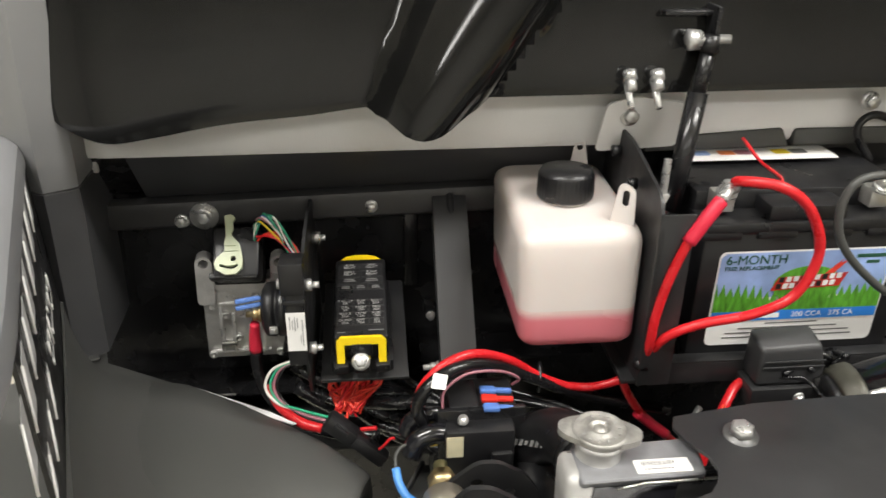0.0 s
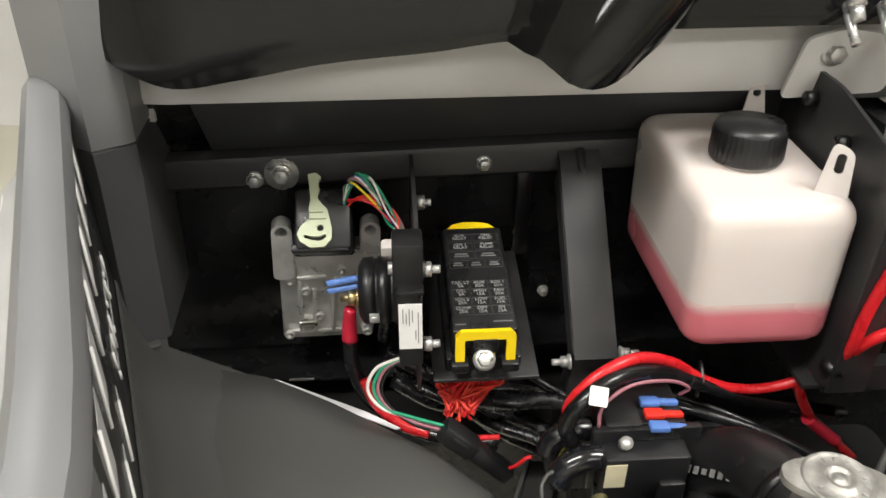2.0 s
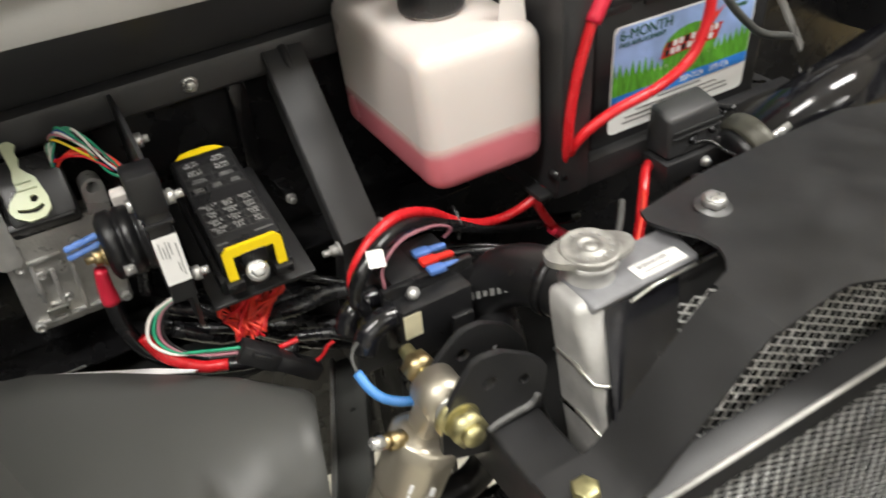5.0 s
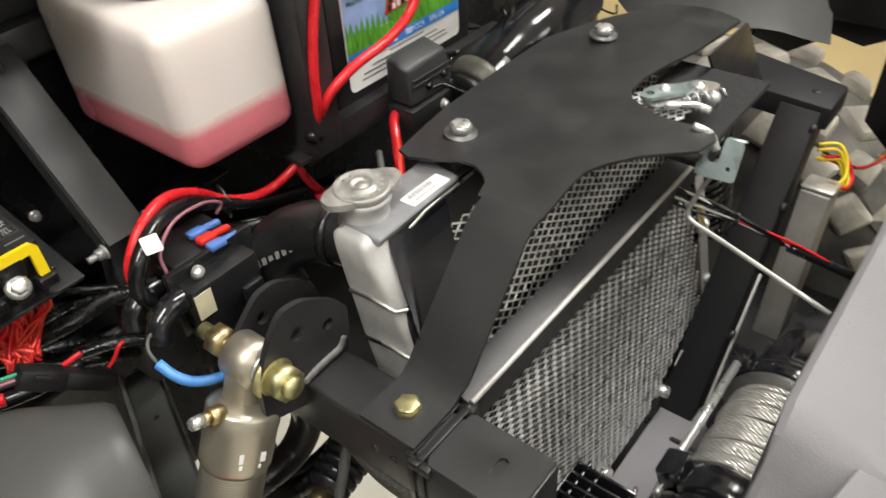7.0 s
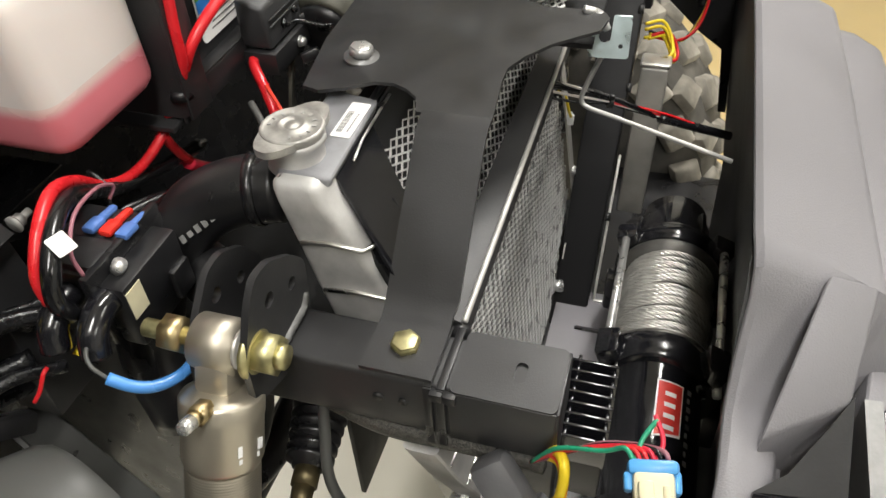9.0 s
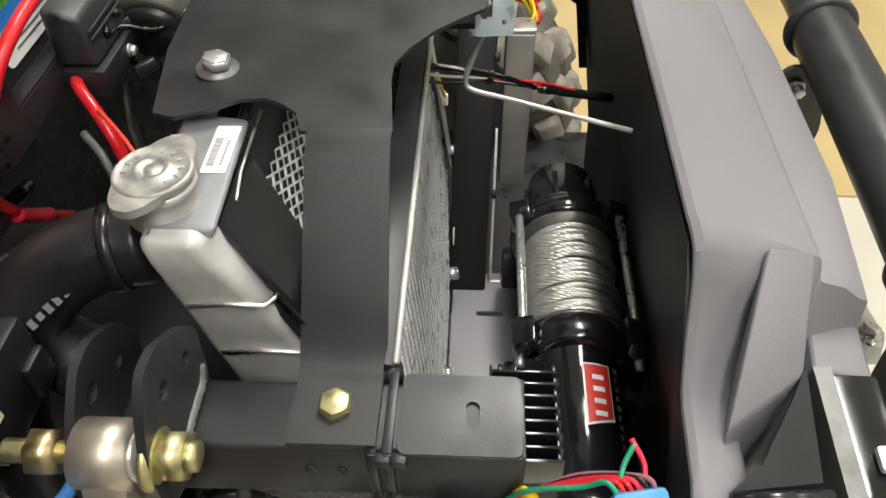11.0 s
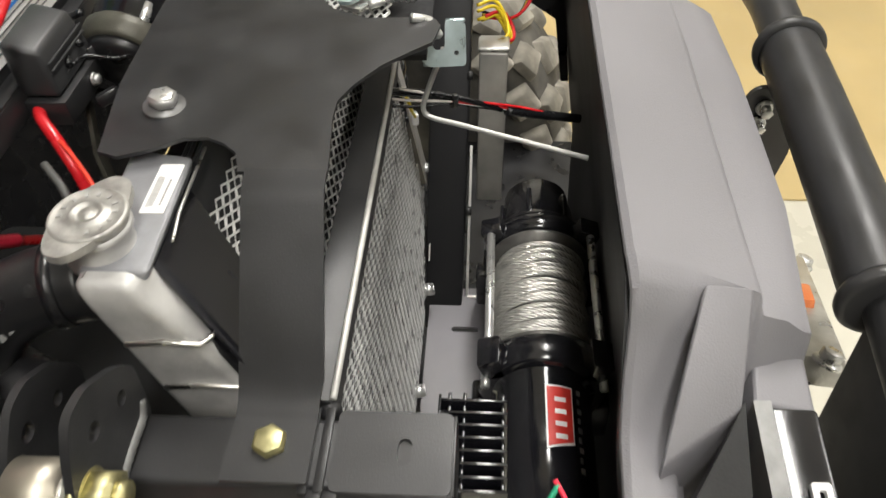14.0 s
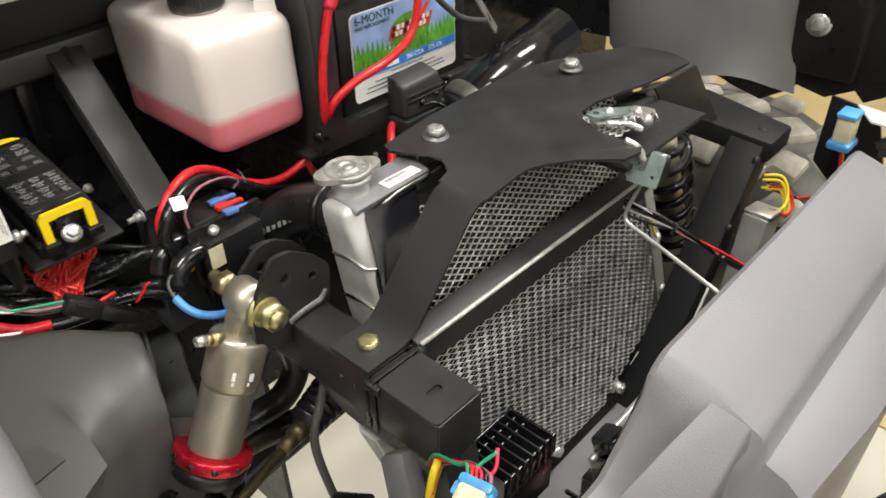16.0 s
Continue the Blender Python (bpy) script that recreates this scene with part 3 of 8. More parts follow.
tube(bm, [bow(-0.03 + 0.05 * i, 0.091 - 0.02 * (i == 0), 0.0525) for i in range(14)], 0.0014, seg=8)
part("edge_bead", bm, COWL, vent, "pale edge bead of the flare")
bm = bmesh.new()
rows = []
for u in [-0.03 + 0.03 * i for i in range(12)]:
    e = max(0.0, u - 0.22) / 0.08
    g = min(1.0, 0.3 + max(0.0, u) / 0.1)
    rows.append([SIDE @ V(u, v - 0.012 * e * e, d * g) for v, d in ((0.004 if u < 0.16 else 0.004 + 0.08 * (u - 0.16), -0.0012), (-0.012, -0.0022), (-0.035, -0.006), (-0.055, -0.014), (-0.07, -0.026), (-0.082, -0.044), (-0.088, -0.066), (-0.0915, -0.09))])
sheet(bm, rows, 0.002)
part("lower_fillet", bm, LINER, vent, "dark grey moulded lower edge", sharp=75)

chan = thing("side_channel", "dark grey folded side channel beside the firewall", "channel", (-0.33, 0.78, 0.93))
bm = bmesh.new()
rows = []
CHANGREY = material("satin_dark_channel", (0.065, 0.065, 0.068), 0.32, vary=0.1, scale=10, bump=0.05, rough_vary=0.06)
for z, x, y in ((1.118, -0.323, 0.751), (1.09, -0.325, 0.755), (1.02, -0.331, 0.762), (0.935, -0.335, 0.765)):
    rows.append([(x - 0.05, y + 0.02, z), (x - 0.014, y - 0.006, z), (x - 0.009, y - 0.008, z), (x + 0.012, y + 0.004, z), (x + 0.016, y + 0.008, z), (x + 0.012, y + 0.1, z)])
sheet(bm, rows, -0.003)
part("channel_skin", bm, CHANGREY, chan)
bm = bmesh.new()
box(bm, (-0.336, 0.757, 0.9365), (0.024, 0.008, 0.003), rot=(0, 4, 30), bevel=0.001)
part("bottom_lip", bm, LINER, chan, "bright cut bottom edge")
bm = bmesh.new()
rows = [[(x - 0.05, y + 0.02, z), (x - 0.014, y - 0.006, z), (x - 0.009, y - 0.008, z), (x + 0.012, y + 0.004, z), (x + 0.016, y + 0.008, z), (x + 0.012, y + 0.1, z)] for z, x, y in ((1.30, -0.316, 0.75), (1.21, -0.318, 0.745), (1.15, -0.32, 0.745), (1.12, -0.323, 0.751))]
sheet(bm, rows, -0.003)
part("upper_cover", bm, material("mid_grey_cover", (0.19, 0.19, 0.192), 0.45, vary=0.06, scale=8, bump=0.1), chan, "light grey upper cover")

liner = thing("fender_liner", "smooth dark grey plastic inner fender liner", "fender", (-0.2, 0.6, 0.7))
bm = bmesh.new()
rear = [(-0.42, 0.77), (-0.36, 0.768), (-0.301, 0.764), (-0.239, 0.747), (-0.184, 0.717), (-0.106, 0.666), (-0.066, 0.629)]
rows = []
for i in range(31):
    t = i / 30 * 6
    k = min(int(t), 5)
    a, b = rear[k], rear[k + 1]
    x, y = a[0] + (b[0] - a[0]) * (t - k), a[1] + (b[1] - a[1]) * (t - k)
    row = []
    ym = 0.56 if x > -0.1 else 0.56 - (-0.1 - x) * 0.7
    crown = 0.012 * math.sin(math.pi * i / 30)
    row.append((x + 0.004, y + 0.012, 0.83))
    row.append((x + 0.002, y + 0.008, 0.885 - 0.012 * (i / 30)))
    row.append((x, y + 0.002, 0.897 - 0.012 * (i / 30) + crown * 0.2))
    for j in range(8):
        s = j / 7
        yy = y - 0.008 + (ym - y) * s
        row.append((x - 0.02 * s * (x > -0.15), yy, 0.902 - 0.012 * (i / 30) + crown + 0.012 * math.sin(math.pi * s) - 0.02 * s * s))
    row.append((x - 0.022, ym - 0.012, 0.865 - 0.01 * (i / 30)))
    row.append((x - 0.03, ym - 0.016, 0.78))
    row.append((x - 0.04, ym - 0.02, 0.60))
    rows.append(row)
last = rows[-1]
rows.append([(px + 0.003, py - 0.001, pz - 0.004) for px, py, pz in last])
rows.append([(px + 0.003, py - 0.002, pz - 0.014) for px, py, pz in last])
rows.append([(px - 0.02, py, pz - 0.08) for px, py, pz in last])
rows.append([(px - 0.05, py, min(pz - 0.2, 0.6)) for px, py, pz in last])
sheet(bm, rows[:-3], -0.004)
part("liner_top", bm, LINER, liner, sharp=75)
# white strip draws the highlight along the liner's rear edge
bm = bmesh.new()
plate(bm, [(-0.238, 0.7515), (-0.232, 0.7515), (-0.155, 0.7075), (-0.128, 0.688), (-0.132, 0.687), (-0.165, 0.706), (-0.20, 0.7255)], Matrix.Translation((0, 0, 0.8985)), 0.001)
part("edge_bead", bm, WHITEINK, liner, "white strip painted as the highlight on the liner edge")
for ridge in ([(-0.345, 0.76, 0.893), (-0.331, 0.745, 0.903), (-0.323, 0.694, 0.909), (-0.314, 0.653, 0.91), (-0.30, 0.60, 0.908)], [(-0.314, 0.768, 0.894), (-0.299, 0.755, 0.905), (-0.30, 0.72, 0.911), (-0.299, 0.687, 0.9125), (-0.2925, 0.652, 0.913), (-0.28, 0.60, 0.911)]):
    bm = bmesh.new()
    tube(bm, [(x, y, z - 0.0035) for x, y, z in ridge], 0.0075, seg=14)
    part("moulded_ridge", bm, LINER, liner, sharp=75)
bm = bmesh.new()
sheet(bm, rows[-4:], -0.004)
part("liner_skirt", bm, LINER, liner, "hanging liner skirt", sharp=75)

# ---- frame: upper rail with shock tower, uprights ----
WELD = material("painted_grey_weld", (0.14, 0.14, 0.137), 0.5, metal=0.3, vary=0.3, scale=120, bump=0.4, bump_scale=300)
rail = thing("frame_rail", "black powder coated upper frame rail", "frame", (0.04, 0.42, 0.6))
bm = bmesh.new()
hull8(bm, [(0.02, 0.334, 0.868), (0.06, 0.334, 0.868), (0.059, 0.56, 0.868), (0.018, 0.56, 0.868)], [(0.02, 0.334, 0.9175), (0.06, 0.334, 0.9175), (0.059, 0.56, 0.9175), (0.018, 0.56, 0.9175)], bevel=0.004, seg=3)
part("rail_tube", bm, POWDER, rail)
bm = bmesh.new()
plate(bm, rounded(0.047, 0.062, 0.004, 3), Matrix.Translation((0.0395, 0.364, 0.9180)), 0.0022, holes=[[(x, y - 0.006) for x, y in rounded(0.015, 0.007, 0.0034, 4)]])
box(bm, (0.0165, 0.364, 0.897), (0.002, 0.062, 0.044), bevel=0.0006)
box(bm, (0.0395, 0.3325, 0.896), (0.046, 0.0022, 0.046), bevel=0.0006)
part("end_cap", bm, POWDER, rail)
# black patch painted as the shadow inside the end cap's slot
bm = bmesh.new()
plate(bm, rounded(0.0165, 0.0085, 0.004, 4), Matrix.Translation((0.0395, 0.358, 0.9177)), 0.0005)
part("hole_shade", bm, INK, rail)
for y in (0.4, 0.408):
    bm = bmesh.new()
    for a, b in (((0.016, y, 0.9195), (0.064, y, 0.9195)), ((0.016, y, 0.9195), (0.0155, y, 0.865)), ((0.064, y, 0.9195), (0.0645, y, 0.865))):
        d, u, w = basis(Vector(b) - Vector(a))
        box(bm, (Vector(a) + Vector(b)) / 2, (max(abs(b[0] - a[0]), 0.0016), 0.0052, max(abs(b[2] - a[2]), 0.0016)), bevel=0.0005)
    box(bm, (0.0148, y - 0.006, 0.9155), (0.006, 0.008, 0.007), bevel=0.001)
    part("zip_tie", bm, PLASTIC, rail, "black zip tie round the rail")
ear_front = round_outline([(-0.016, -0.006), (-0.014, 0.03), (0.001, 0.056), (0.013, 0.069), (0.03, 0.067), (0.054, 0.050), (0.0655, 0.036), (0.062, 0.004), (0.058, -0.006), (0.02, -0.02)], 0.006, 4)
ear_back = round_outline([(-0.014, -0.006), (-0.010, 0.022), (0.006, 0.041), (0.024, 0.056), (0.04, 0.056), (0.062, 0.042), (0.0745, 0.022), (0.068, -0.006), (0.02, -0.02)], 0.006, 4)
for y, shape, hole in ((0.505, ear_front, [circle(0.021, 0.045, 0.0052), circle(0.0465, 0.0335, 0.0045)]), (0.543, ear_back, [circle(0.024, 0.036, 0.0052), circle(0.050, 0.026, 0.0045)])):
    bm = bmesh.new()
    plate(bm, shape, facing((0.0, y, 0.918), (1, 0, 0), (0, 0, 1)), 0.0045, holes=hole)
    part("shock_ear", bm, POWDER, rail)
bm = bmesh.new()
tube(bm, [(0.018, 0.5015, 0.9195), (0.028, 0.501, 0.9225), (0.040, 0.501, 0.9235), (0.052, 0.501, 0.9245), (0.0585, 0.502, 0.931)], 0.0032, seg=10, per=5, ripple=0.0003)
part("weld_bead", bm, WELD, rail, "bare grey weld bead")
bm = bolt_bm((0.0395, 0.428, 0.9205), (0, 0, 1), 0.0092, 0.0085, flange=False)
part("bolt", bm, YZINC, rail, "yellow zinc hex bolt")
# black discs in place of the dark insides of two side holes
for y in (0.441, 0.425):
    bm = bmesh.new()
    rod(bm, (0.0192, y, 0.896), (0.0180, y, 0.896), 0.0035 if y > 0.43 else 0.0028, seg=14)
    part("hole_shade", bm, INK, rail)
for a, b, w in (((0.04, 0.35, 0.87), (0.12, 0.36, 0.42), 0.036),):
    bm = bmesh.new()
    d, u, q = basis(Vector(b) - Vector(a))
    m = facing(a, Vector(b) - Vector(a), (0, 1, 0))
    L = (Vector(b) - Vector(a)).length
    c = m @ V(L / 2, 0, 0)
    vs = box(bm, (0, 0, 0), (L, w, w), bevel=0.003)
    bmesh.ops.transform(bm, matrix=Matrix.Translation(c) @ m.to_3x3().to_4x4(), verts=bm.verts[:])
    part("down_tube", bm, POWDER, rail)

EDGESTR = material("pale_bare_edge", (0.6, 0.59, 0.56), 0.45, metal=0.4, vary=0.15, scale=60)
POSTBLK = material("dull_black_post", (0.009, 0.009, 0.010), 0.58, spec=0.3, vary=0.1, bump=0.06, bump_scale=700, rough_vary=0.06)
post = thing("frame_post", "black square frame post leaning outward with drilled holes", "frame", (0.45, 0.37, 0.55))


def bar_between(bm, a, b, w, h, side=(0, 1, 0), bevel=0.003):
    a, b = Vector(a), Vector(b)
    m = facing((a + b) / 2, b - a, side)
    tmp = bmesh.new()
    box(tmp, (0, 0, 0), ((b - a).length, w, h), bevel=bevel)
    bmesh.ops.transform(tmp, matrix=m, verts=tmp.verts[:])
    me = bpy.data.meshes.new("t")
    tmp.to_mesh(me)
    tmp.free()
    bm.from_mesh(me)
    bpy.data.meshes.remove(me)


bm = bmesh.new()
bar_between(bm, (0.588, 0.360, 0.905), (0.400, 0.370, 0.565), 0.042, 0.036)
part("post_tube", bm, POSTBLK, post)
bm = bmesh.new()
hull8(bm, [(0.572, 0.331, 0.893), (0.63, 0.331, 0.893), (0.67, 0.46, 0.893), (0.585, 0.46, 0.893)], [(0.572, 0.331, 0.919), (0.632, 0.331, 0.919), (0.67, 0.46, 0.919), (0.585, 0.46, 0.919)], bevel=0.004)
head = part("post_head", bm, POSTBLK, post)
# black disc drawn for the shaded hole in the post head
bm = bmesh.new()
rod(bm, (0.602, 0.354, 0.9185), (0.602, 0.354, 0.9198), 0.006, seg=14)
part("hole_shade", bm, INK, head)
# post holes are black discs coloured as their inner shade
for x, z in ((0.527, 0.822), (0.452, 0.698), (0.566, 0.895)):
    bm = bmesh.new()
    rod(bm, (x - 0.001, 0.3442, z + 0.002), (x - 0.001, 0.3385, z + 0.002), 0.005, seg=14)
    part("hole_shade", bm, INK, post)
bm = bmesh.new()
bar_between(bm, (0.500, 0.3395, 0.752), (0.408, 0.343, 0.588), 0.003, 0.0055, bevel=0.0008)
box(bm, (0.412, 0.337, 0.600), (0.004, 0.012, 0.004), bevel=0.001)
part("edge_strip", bm, EDGESTR, post, "bare metal edge strip")
# ---- radiator with its guard ----
EDGEFR = material("dull_pale_strip", (0.55, 0.53, 0.49), 0.45, metal=0.4, vary=0.15, scale=40)
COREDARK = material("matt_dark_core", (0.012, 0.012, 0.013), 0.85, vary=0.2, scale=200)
rad = thing("radiator", "aluminium radiator with cast side tank and mesh guard", "radiator", (0.3, 0.47, 0.6))
bm = bmesh.new()
# side tank: upright cast box that narrows and steps inward on its way down
sec = [(1.0, 0.0795, 0.1, 0.487, 0.523), (0.985, 0.078, 0.098, 0.482, 0.520), (0.955, 0.0765, 0.0915, 0.462, 0.511), (0.92, 0.076, 0.086, 0.447, 0.502), (0.88, 0.0765, 0.09, 0.432, 0.493), (0.80, 0.084, 0.10, 0.41, 0.476), (0.62, 0.105, 0.12, 0.37, 0.435)]
rows = []
for z, x0, x1, y0, y1 in sec:
    rows.append([(px, py, z) for px, py in round_outline([(x0, y0 + 0.006), (x1, y0), (x1, y1), (x0, y1)], 0.006, 4)])
vs = [[bm.verts.new(p) for p in r] for r in rows]
for a, b in zip(vs, vs[1:]):
    for i in range(len(a)):
        j = (i + 1) % len(a)
        bm.faces.new((a[i], a[j], b[j], b[i]))
bm.faces.new(vs[0])
bm.faces.new(vs[-1][::-1])
bmesh.ops.recalc_face_normals(bm, faces=bm.faces[:])
top_edges = [e for e in bm.edges if all(abs(v.co.z - 1.0) < 1e-5 for v in e.verts)]
bmesh.ops.bevel(bm, geom=top_edges, offset=0.006, segments=3, profile=0.5, affect="EDGES")
tank = part("side_tank", bm, TANK, rad, "cast bare aluminium side tank", sharp=40)
for z, y0, y1, x in ((0.957, 0.463, 0.511, 0.0762), (0.918, 0.4465, 0.501, 0.0757)):
    bm = bmesh.new()
    tube(bm, [(x + 0.014, y0 - 0.0005, z), (x + 0.006, y0 - 0.0008, z), (x, y0 + 0.003, z + 0.001), (x - 0.0005, (y0 + y1) / 2, z + 0.003), (x - 0.0005, y1 - 0.004, z)], 0.0015, seg=8, smooth=False)
    part("weld_bead", bm, ALU, tank)
bm = bmesh.new()
lathe(bm, (0.107, 0.514, 0.997), (0, 0, 1), [(0, 0.020), (0.004, 0.0165), (0.013, 0.0158), (0.0155, 0.0185), (0.0195, 0.0185)], 32)
part("filler_neck", bm, TANK, rad, "cast filler neck")
# ribbed top pipe block with label
bm = bmesh.new()
hull8(bm, [(0.085, 0.497, 0.972), (0.184, 0.499, 0.972), (0.186, 0.528, 0.972), (0.085, 0.524, 0.972)], [(0.088, 0.484, 1.0015), (0.178, 0.487, 1.0015), (0.184, 0.526, 1.0015), (0.088, 0.522, 1.0015)], bevel=0.004, seg=3)
part("top_tank", bm, material("dull_tank_top", (0.26, 0.262, 0.275), 0.45, metal=0.3, vary=0.2, scale=40, bump=0.2), rad, "dull grey tank top")
bm = bmesh.new()
LBL = facing((0.149, 0.4965, 1.0017), (0, -1, 0), (1, 0, 0))
plate(bm, rounded(0.0135, 0.040, 0.001, 2), LBL, 0.0004)
sticker = part("sticker", bm, PAPER, rad, "white bar code sticker")
bm = bmesh.new()
for i in range(20):
    box(bm, LBL @ V(-0.0028, -0.015 + i * 0.00125, 0.0005), (0.0006 if i % 3 else 0.0003, 0.0042, 0.0002))
for i in range(9):
    box(bm, LBL @ V(0.0028, -0.013 + i * 0.0024, 0.0005), (0.0014, 0.0014, 0.0002))
tagged(part("print_bars", bm, DIMINK, sticker), kind="stuff")
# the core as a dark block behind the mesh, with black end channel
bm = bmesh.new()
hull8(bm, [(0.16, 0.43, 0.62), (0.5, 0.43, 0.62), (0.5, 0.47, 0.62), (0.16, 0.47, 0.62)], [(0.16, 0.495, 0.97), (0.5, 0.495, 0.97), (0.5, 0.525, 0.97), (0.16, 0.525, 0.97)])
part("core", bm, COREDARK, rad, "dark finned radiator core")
# black surround and mesh share one leaning plane: x along, w up the slope
FRONT = facing((0, 0.418, 0.898), (1, 0, 0), (0, 0.6, 0.8))
bm = bmesh.new()
plate(bm, [(0.099, 0.119), (0.079, 0.056), (0.06, 0.0), (0.5, 0.0), (0.5, 0.119)], FRONT @ Matrix.Translation((0, 0, -0.007)), 0.004)
part("surround_panel", bm, PLASTIC, rad, "black surround behind the mesh")
bm = bmesh.new()
plate(bm, [(0.098, 0.1185), (0.060, 0.0), (0.098, 0.0), (0.131, 0.060), (0.158, 0.1185)], FRONT @ Matrix.Translation((0, 0, 0.0012)), 0.0022)
part("corner_panel", bm, WINCHBLK, rad, "glossy black corner panel beside the tank")
for w, r, mat in ((0.1225, 0.0014, PLASTIC), (0.1255, 0.0011, PLASTIC)):
    bm = bmesh.new()
    tube(bm, [FRONT @ V(0.094, w - 0.012, -0.001), FRONT @ V(0.102, w, -0.001), FRONT @ V(0.215, w + 0.002, -0.001)], r, seg=8, smooth=False)
    part("seal_strip", bm, mat, rad)
bm = bmesh.new()
tube(bm, [(0.112, 0.4805, 0.998), (0.132, 0.4822, 1.0005), (0.186, 0.4832, 1.0005)], 0.0010, seg=8, smooth=False)
part("edge_strip", bm, ALU, rad, "bare metal edge strip")

CAPM = material("stamped_zinc_cap", (0.40, 0.39, 0.365), 0.46, metal=0.6, vary=0.3, scale=90, bump=0.3, bump_scale=500)
cap = thing("pressure_cap", "grey metal radiator pressure cap with two ears", "pressure cap", (0.107, 0.512, 1.018))
bm = bmesh.new()
lathe(bm, (0.107, 0.515, 1.0165), (0, 0, 1), [(0, 0.0185), (0.0042, 0.0200), (0.0055, 0.0197), (0.0066, 0.0186), (0.0058, 0.0176), (0.0060, 0.0100), (0.0075, 0.0088), (0.0075, 0.0066), (0.0058, 0.006), (0.0058, 0.0038), (0.0068, 0.0035), (0.0068, 0.0)], 40)
part("cap_disc", bm, CAPM, cap)
ang = radians(-15)
for s in (0, math.pi):
    bm = bmesh.new()
    c, sn = math.cos(ang + s), math.sin(ang + s)
    m = Matrix.Translation((0.107, 0.515, 1.0168)) @ Matrix.Rotation(ang + s, 4, "Z")
    plate(bm, round_outline([(0.012, -0.0150), (0.024, -0.0095), (0.0295, -0.0045), (0.0295, 0.0045), (0.024, 0.0095), (0.012, 0.0150)], 0.0045, 4), m, 0.0048)
    part("cap_ear", bm, CAPM, cap)
bm = bmesh.new()
for i in range(11):
    a = radians(200 + i * 26)
    m = Matrix.Translation((0.107 + 0.0138 * math.cos(a), 0.515 + 0.0138 * math.sin(a), 1.0228)) @ Matrix.Rotation(a + math.pi / 2, 4, "Z")
    tmp = box(bm, (0, 0, 0), (0.0016, 0.0026, 0.0007))
    bmesh.ops.transform(bm, matrix=m, verts=tmp)
tagged(part("stamped_marks", bm, TANK, cap), kind="stuff")

# ---- mesh guard ----
def diamond_mesh(name, m, w, h, cell_w, cell_h, strand, parent, label, clip=None):
    verts, faces = [], []
    nu, nv = int(w / cell_w), int(h / cell_h)

    def strut_box(p, q, r):
        d = Vector((q[0] - p[0], q[1] - p[1], 0)).normalized()
        n = Vector((-d.y, d.x, 0)) * strand
        t = Vector((0, 0, strand * 0.4))
        tw = r * strand * 0.75
        k = len(verts)
        for e, s in ((p, -1), (q, 1)):
            for o in (n + t * 0.3 + Vector((0, 0, tw)), t - n * 0.4, -n - t * 0.3 - Vector((0, 0, tw)), -t + n * 0.4):
                verts.append(m @ (Vector((e[0], e[1], 0)) + o))
        for i in range(4):
            j = (i + 1) % 4
            faces.append((k + i, k + j, k + 4 + j, k + 4 + i))
    for i in range(nu):
        for j in range(nv):
            u, v = i * cell_w, j * cell_h
            c = (u + cell_w / 2, v + cell_h / 2)
            if clip and not clip(*c):
                continue
            L, R, T, B = (u, c[1]), (u + cell_w, c[1]), (c[0], v + cell_h), (c[0], v)
            g = noise.noise(Vector((i * 0.31, j * 0.31, 3)))
            strut_box(L, T, 0.6 + 0.5 * g)
            strut_box(T, R, -0.6 + 0.5 * g)
            strut_box(R, B, 0.6 + 0.5 * g)
            strut_box(B, L, -0.6 + 0.5 * g)
    me = bpy.data.meshes.new(name)
    me.from_pydata([tuple(v) for v in verts], [], faces)
    me.materials.append(EXPMETAL)
    ob = new(name, me)
    ob.parent = parent
    ob.matrix_parent_inverse = parent.matrix_world.inverted()
    return tagged(ob, label, kind="stuff")


diamond_mesh("guard_mesh", facing((0.085, 0.4085, 0.905), (1, 0, 0), (0, -0.075, -1)), 0.46, 0.30, 0.0125, 0.0062, 0.00088, rad, "silver expanded metal guard", clip=lambda u, v: v < 0.285 and u < 0.335 + 0.3 * v and u < 0.40 - max(0.0, v - 0.209) * 1.6 and u < 0.29 + 1.2 * v)
diamond_mesh("upper_mesh", FRONT @ Matrix.Translation((0.06, 0, 0)), 0.40, 0.104, 0.0125, 0.0062, 0.00076, rad, "silver expanded metal guard", clip=lambda u, v: v < 0.0985 and u > 0.085 - (0.095 - v) * 0.45)
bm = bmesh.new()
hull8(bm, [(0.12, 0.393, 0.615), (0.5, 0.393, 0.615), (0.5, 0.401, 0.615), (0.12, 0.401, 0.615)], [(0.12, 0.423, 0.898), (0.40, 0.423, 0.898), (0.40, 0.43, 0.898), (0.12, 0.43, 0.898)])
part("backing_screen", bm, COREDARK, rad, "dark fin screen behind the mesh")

bm = bmesh.new()
bent(bm, [(0.425, 0.404, 0.905), (0.446, 0.399, 0.844), (0.466, 0.3945, 0.782), (0.489, 0.388, 0.70), (0.484, 0.3865, 0.688), (0.423, 0.385, 0.658)], (0.0065, 0, 0.003), 0.002)
part("edge_frame", bm, EDGEFR, rad, "dull pale metal edge frame of the guard")
for a in ((0.452, 0.396, 0.826), (0.478, 0.390, 0.738)):
    part("bolt", bolt_bm(a, (-0.1, -1, 0.1), 0.0055, 0.005), ZINC, rad, "zinc bolt head")
diamond_mesh("latch_mesh", facing((0.302, 0.440, 1.0045), (1, 0, 0), (0, -1, 0)), 0.06, 0.05, 0.0125, 0.0062, 0.00088, rad, "silver expanded metal below the latch")
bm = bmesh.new()
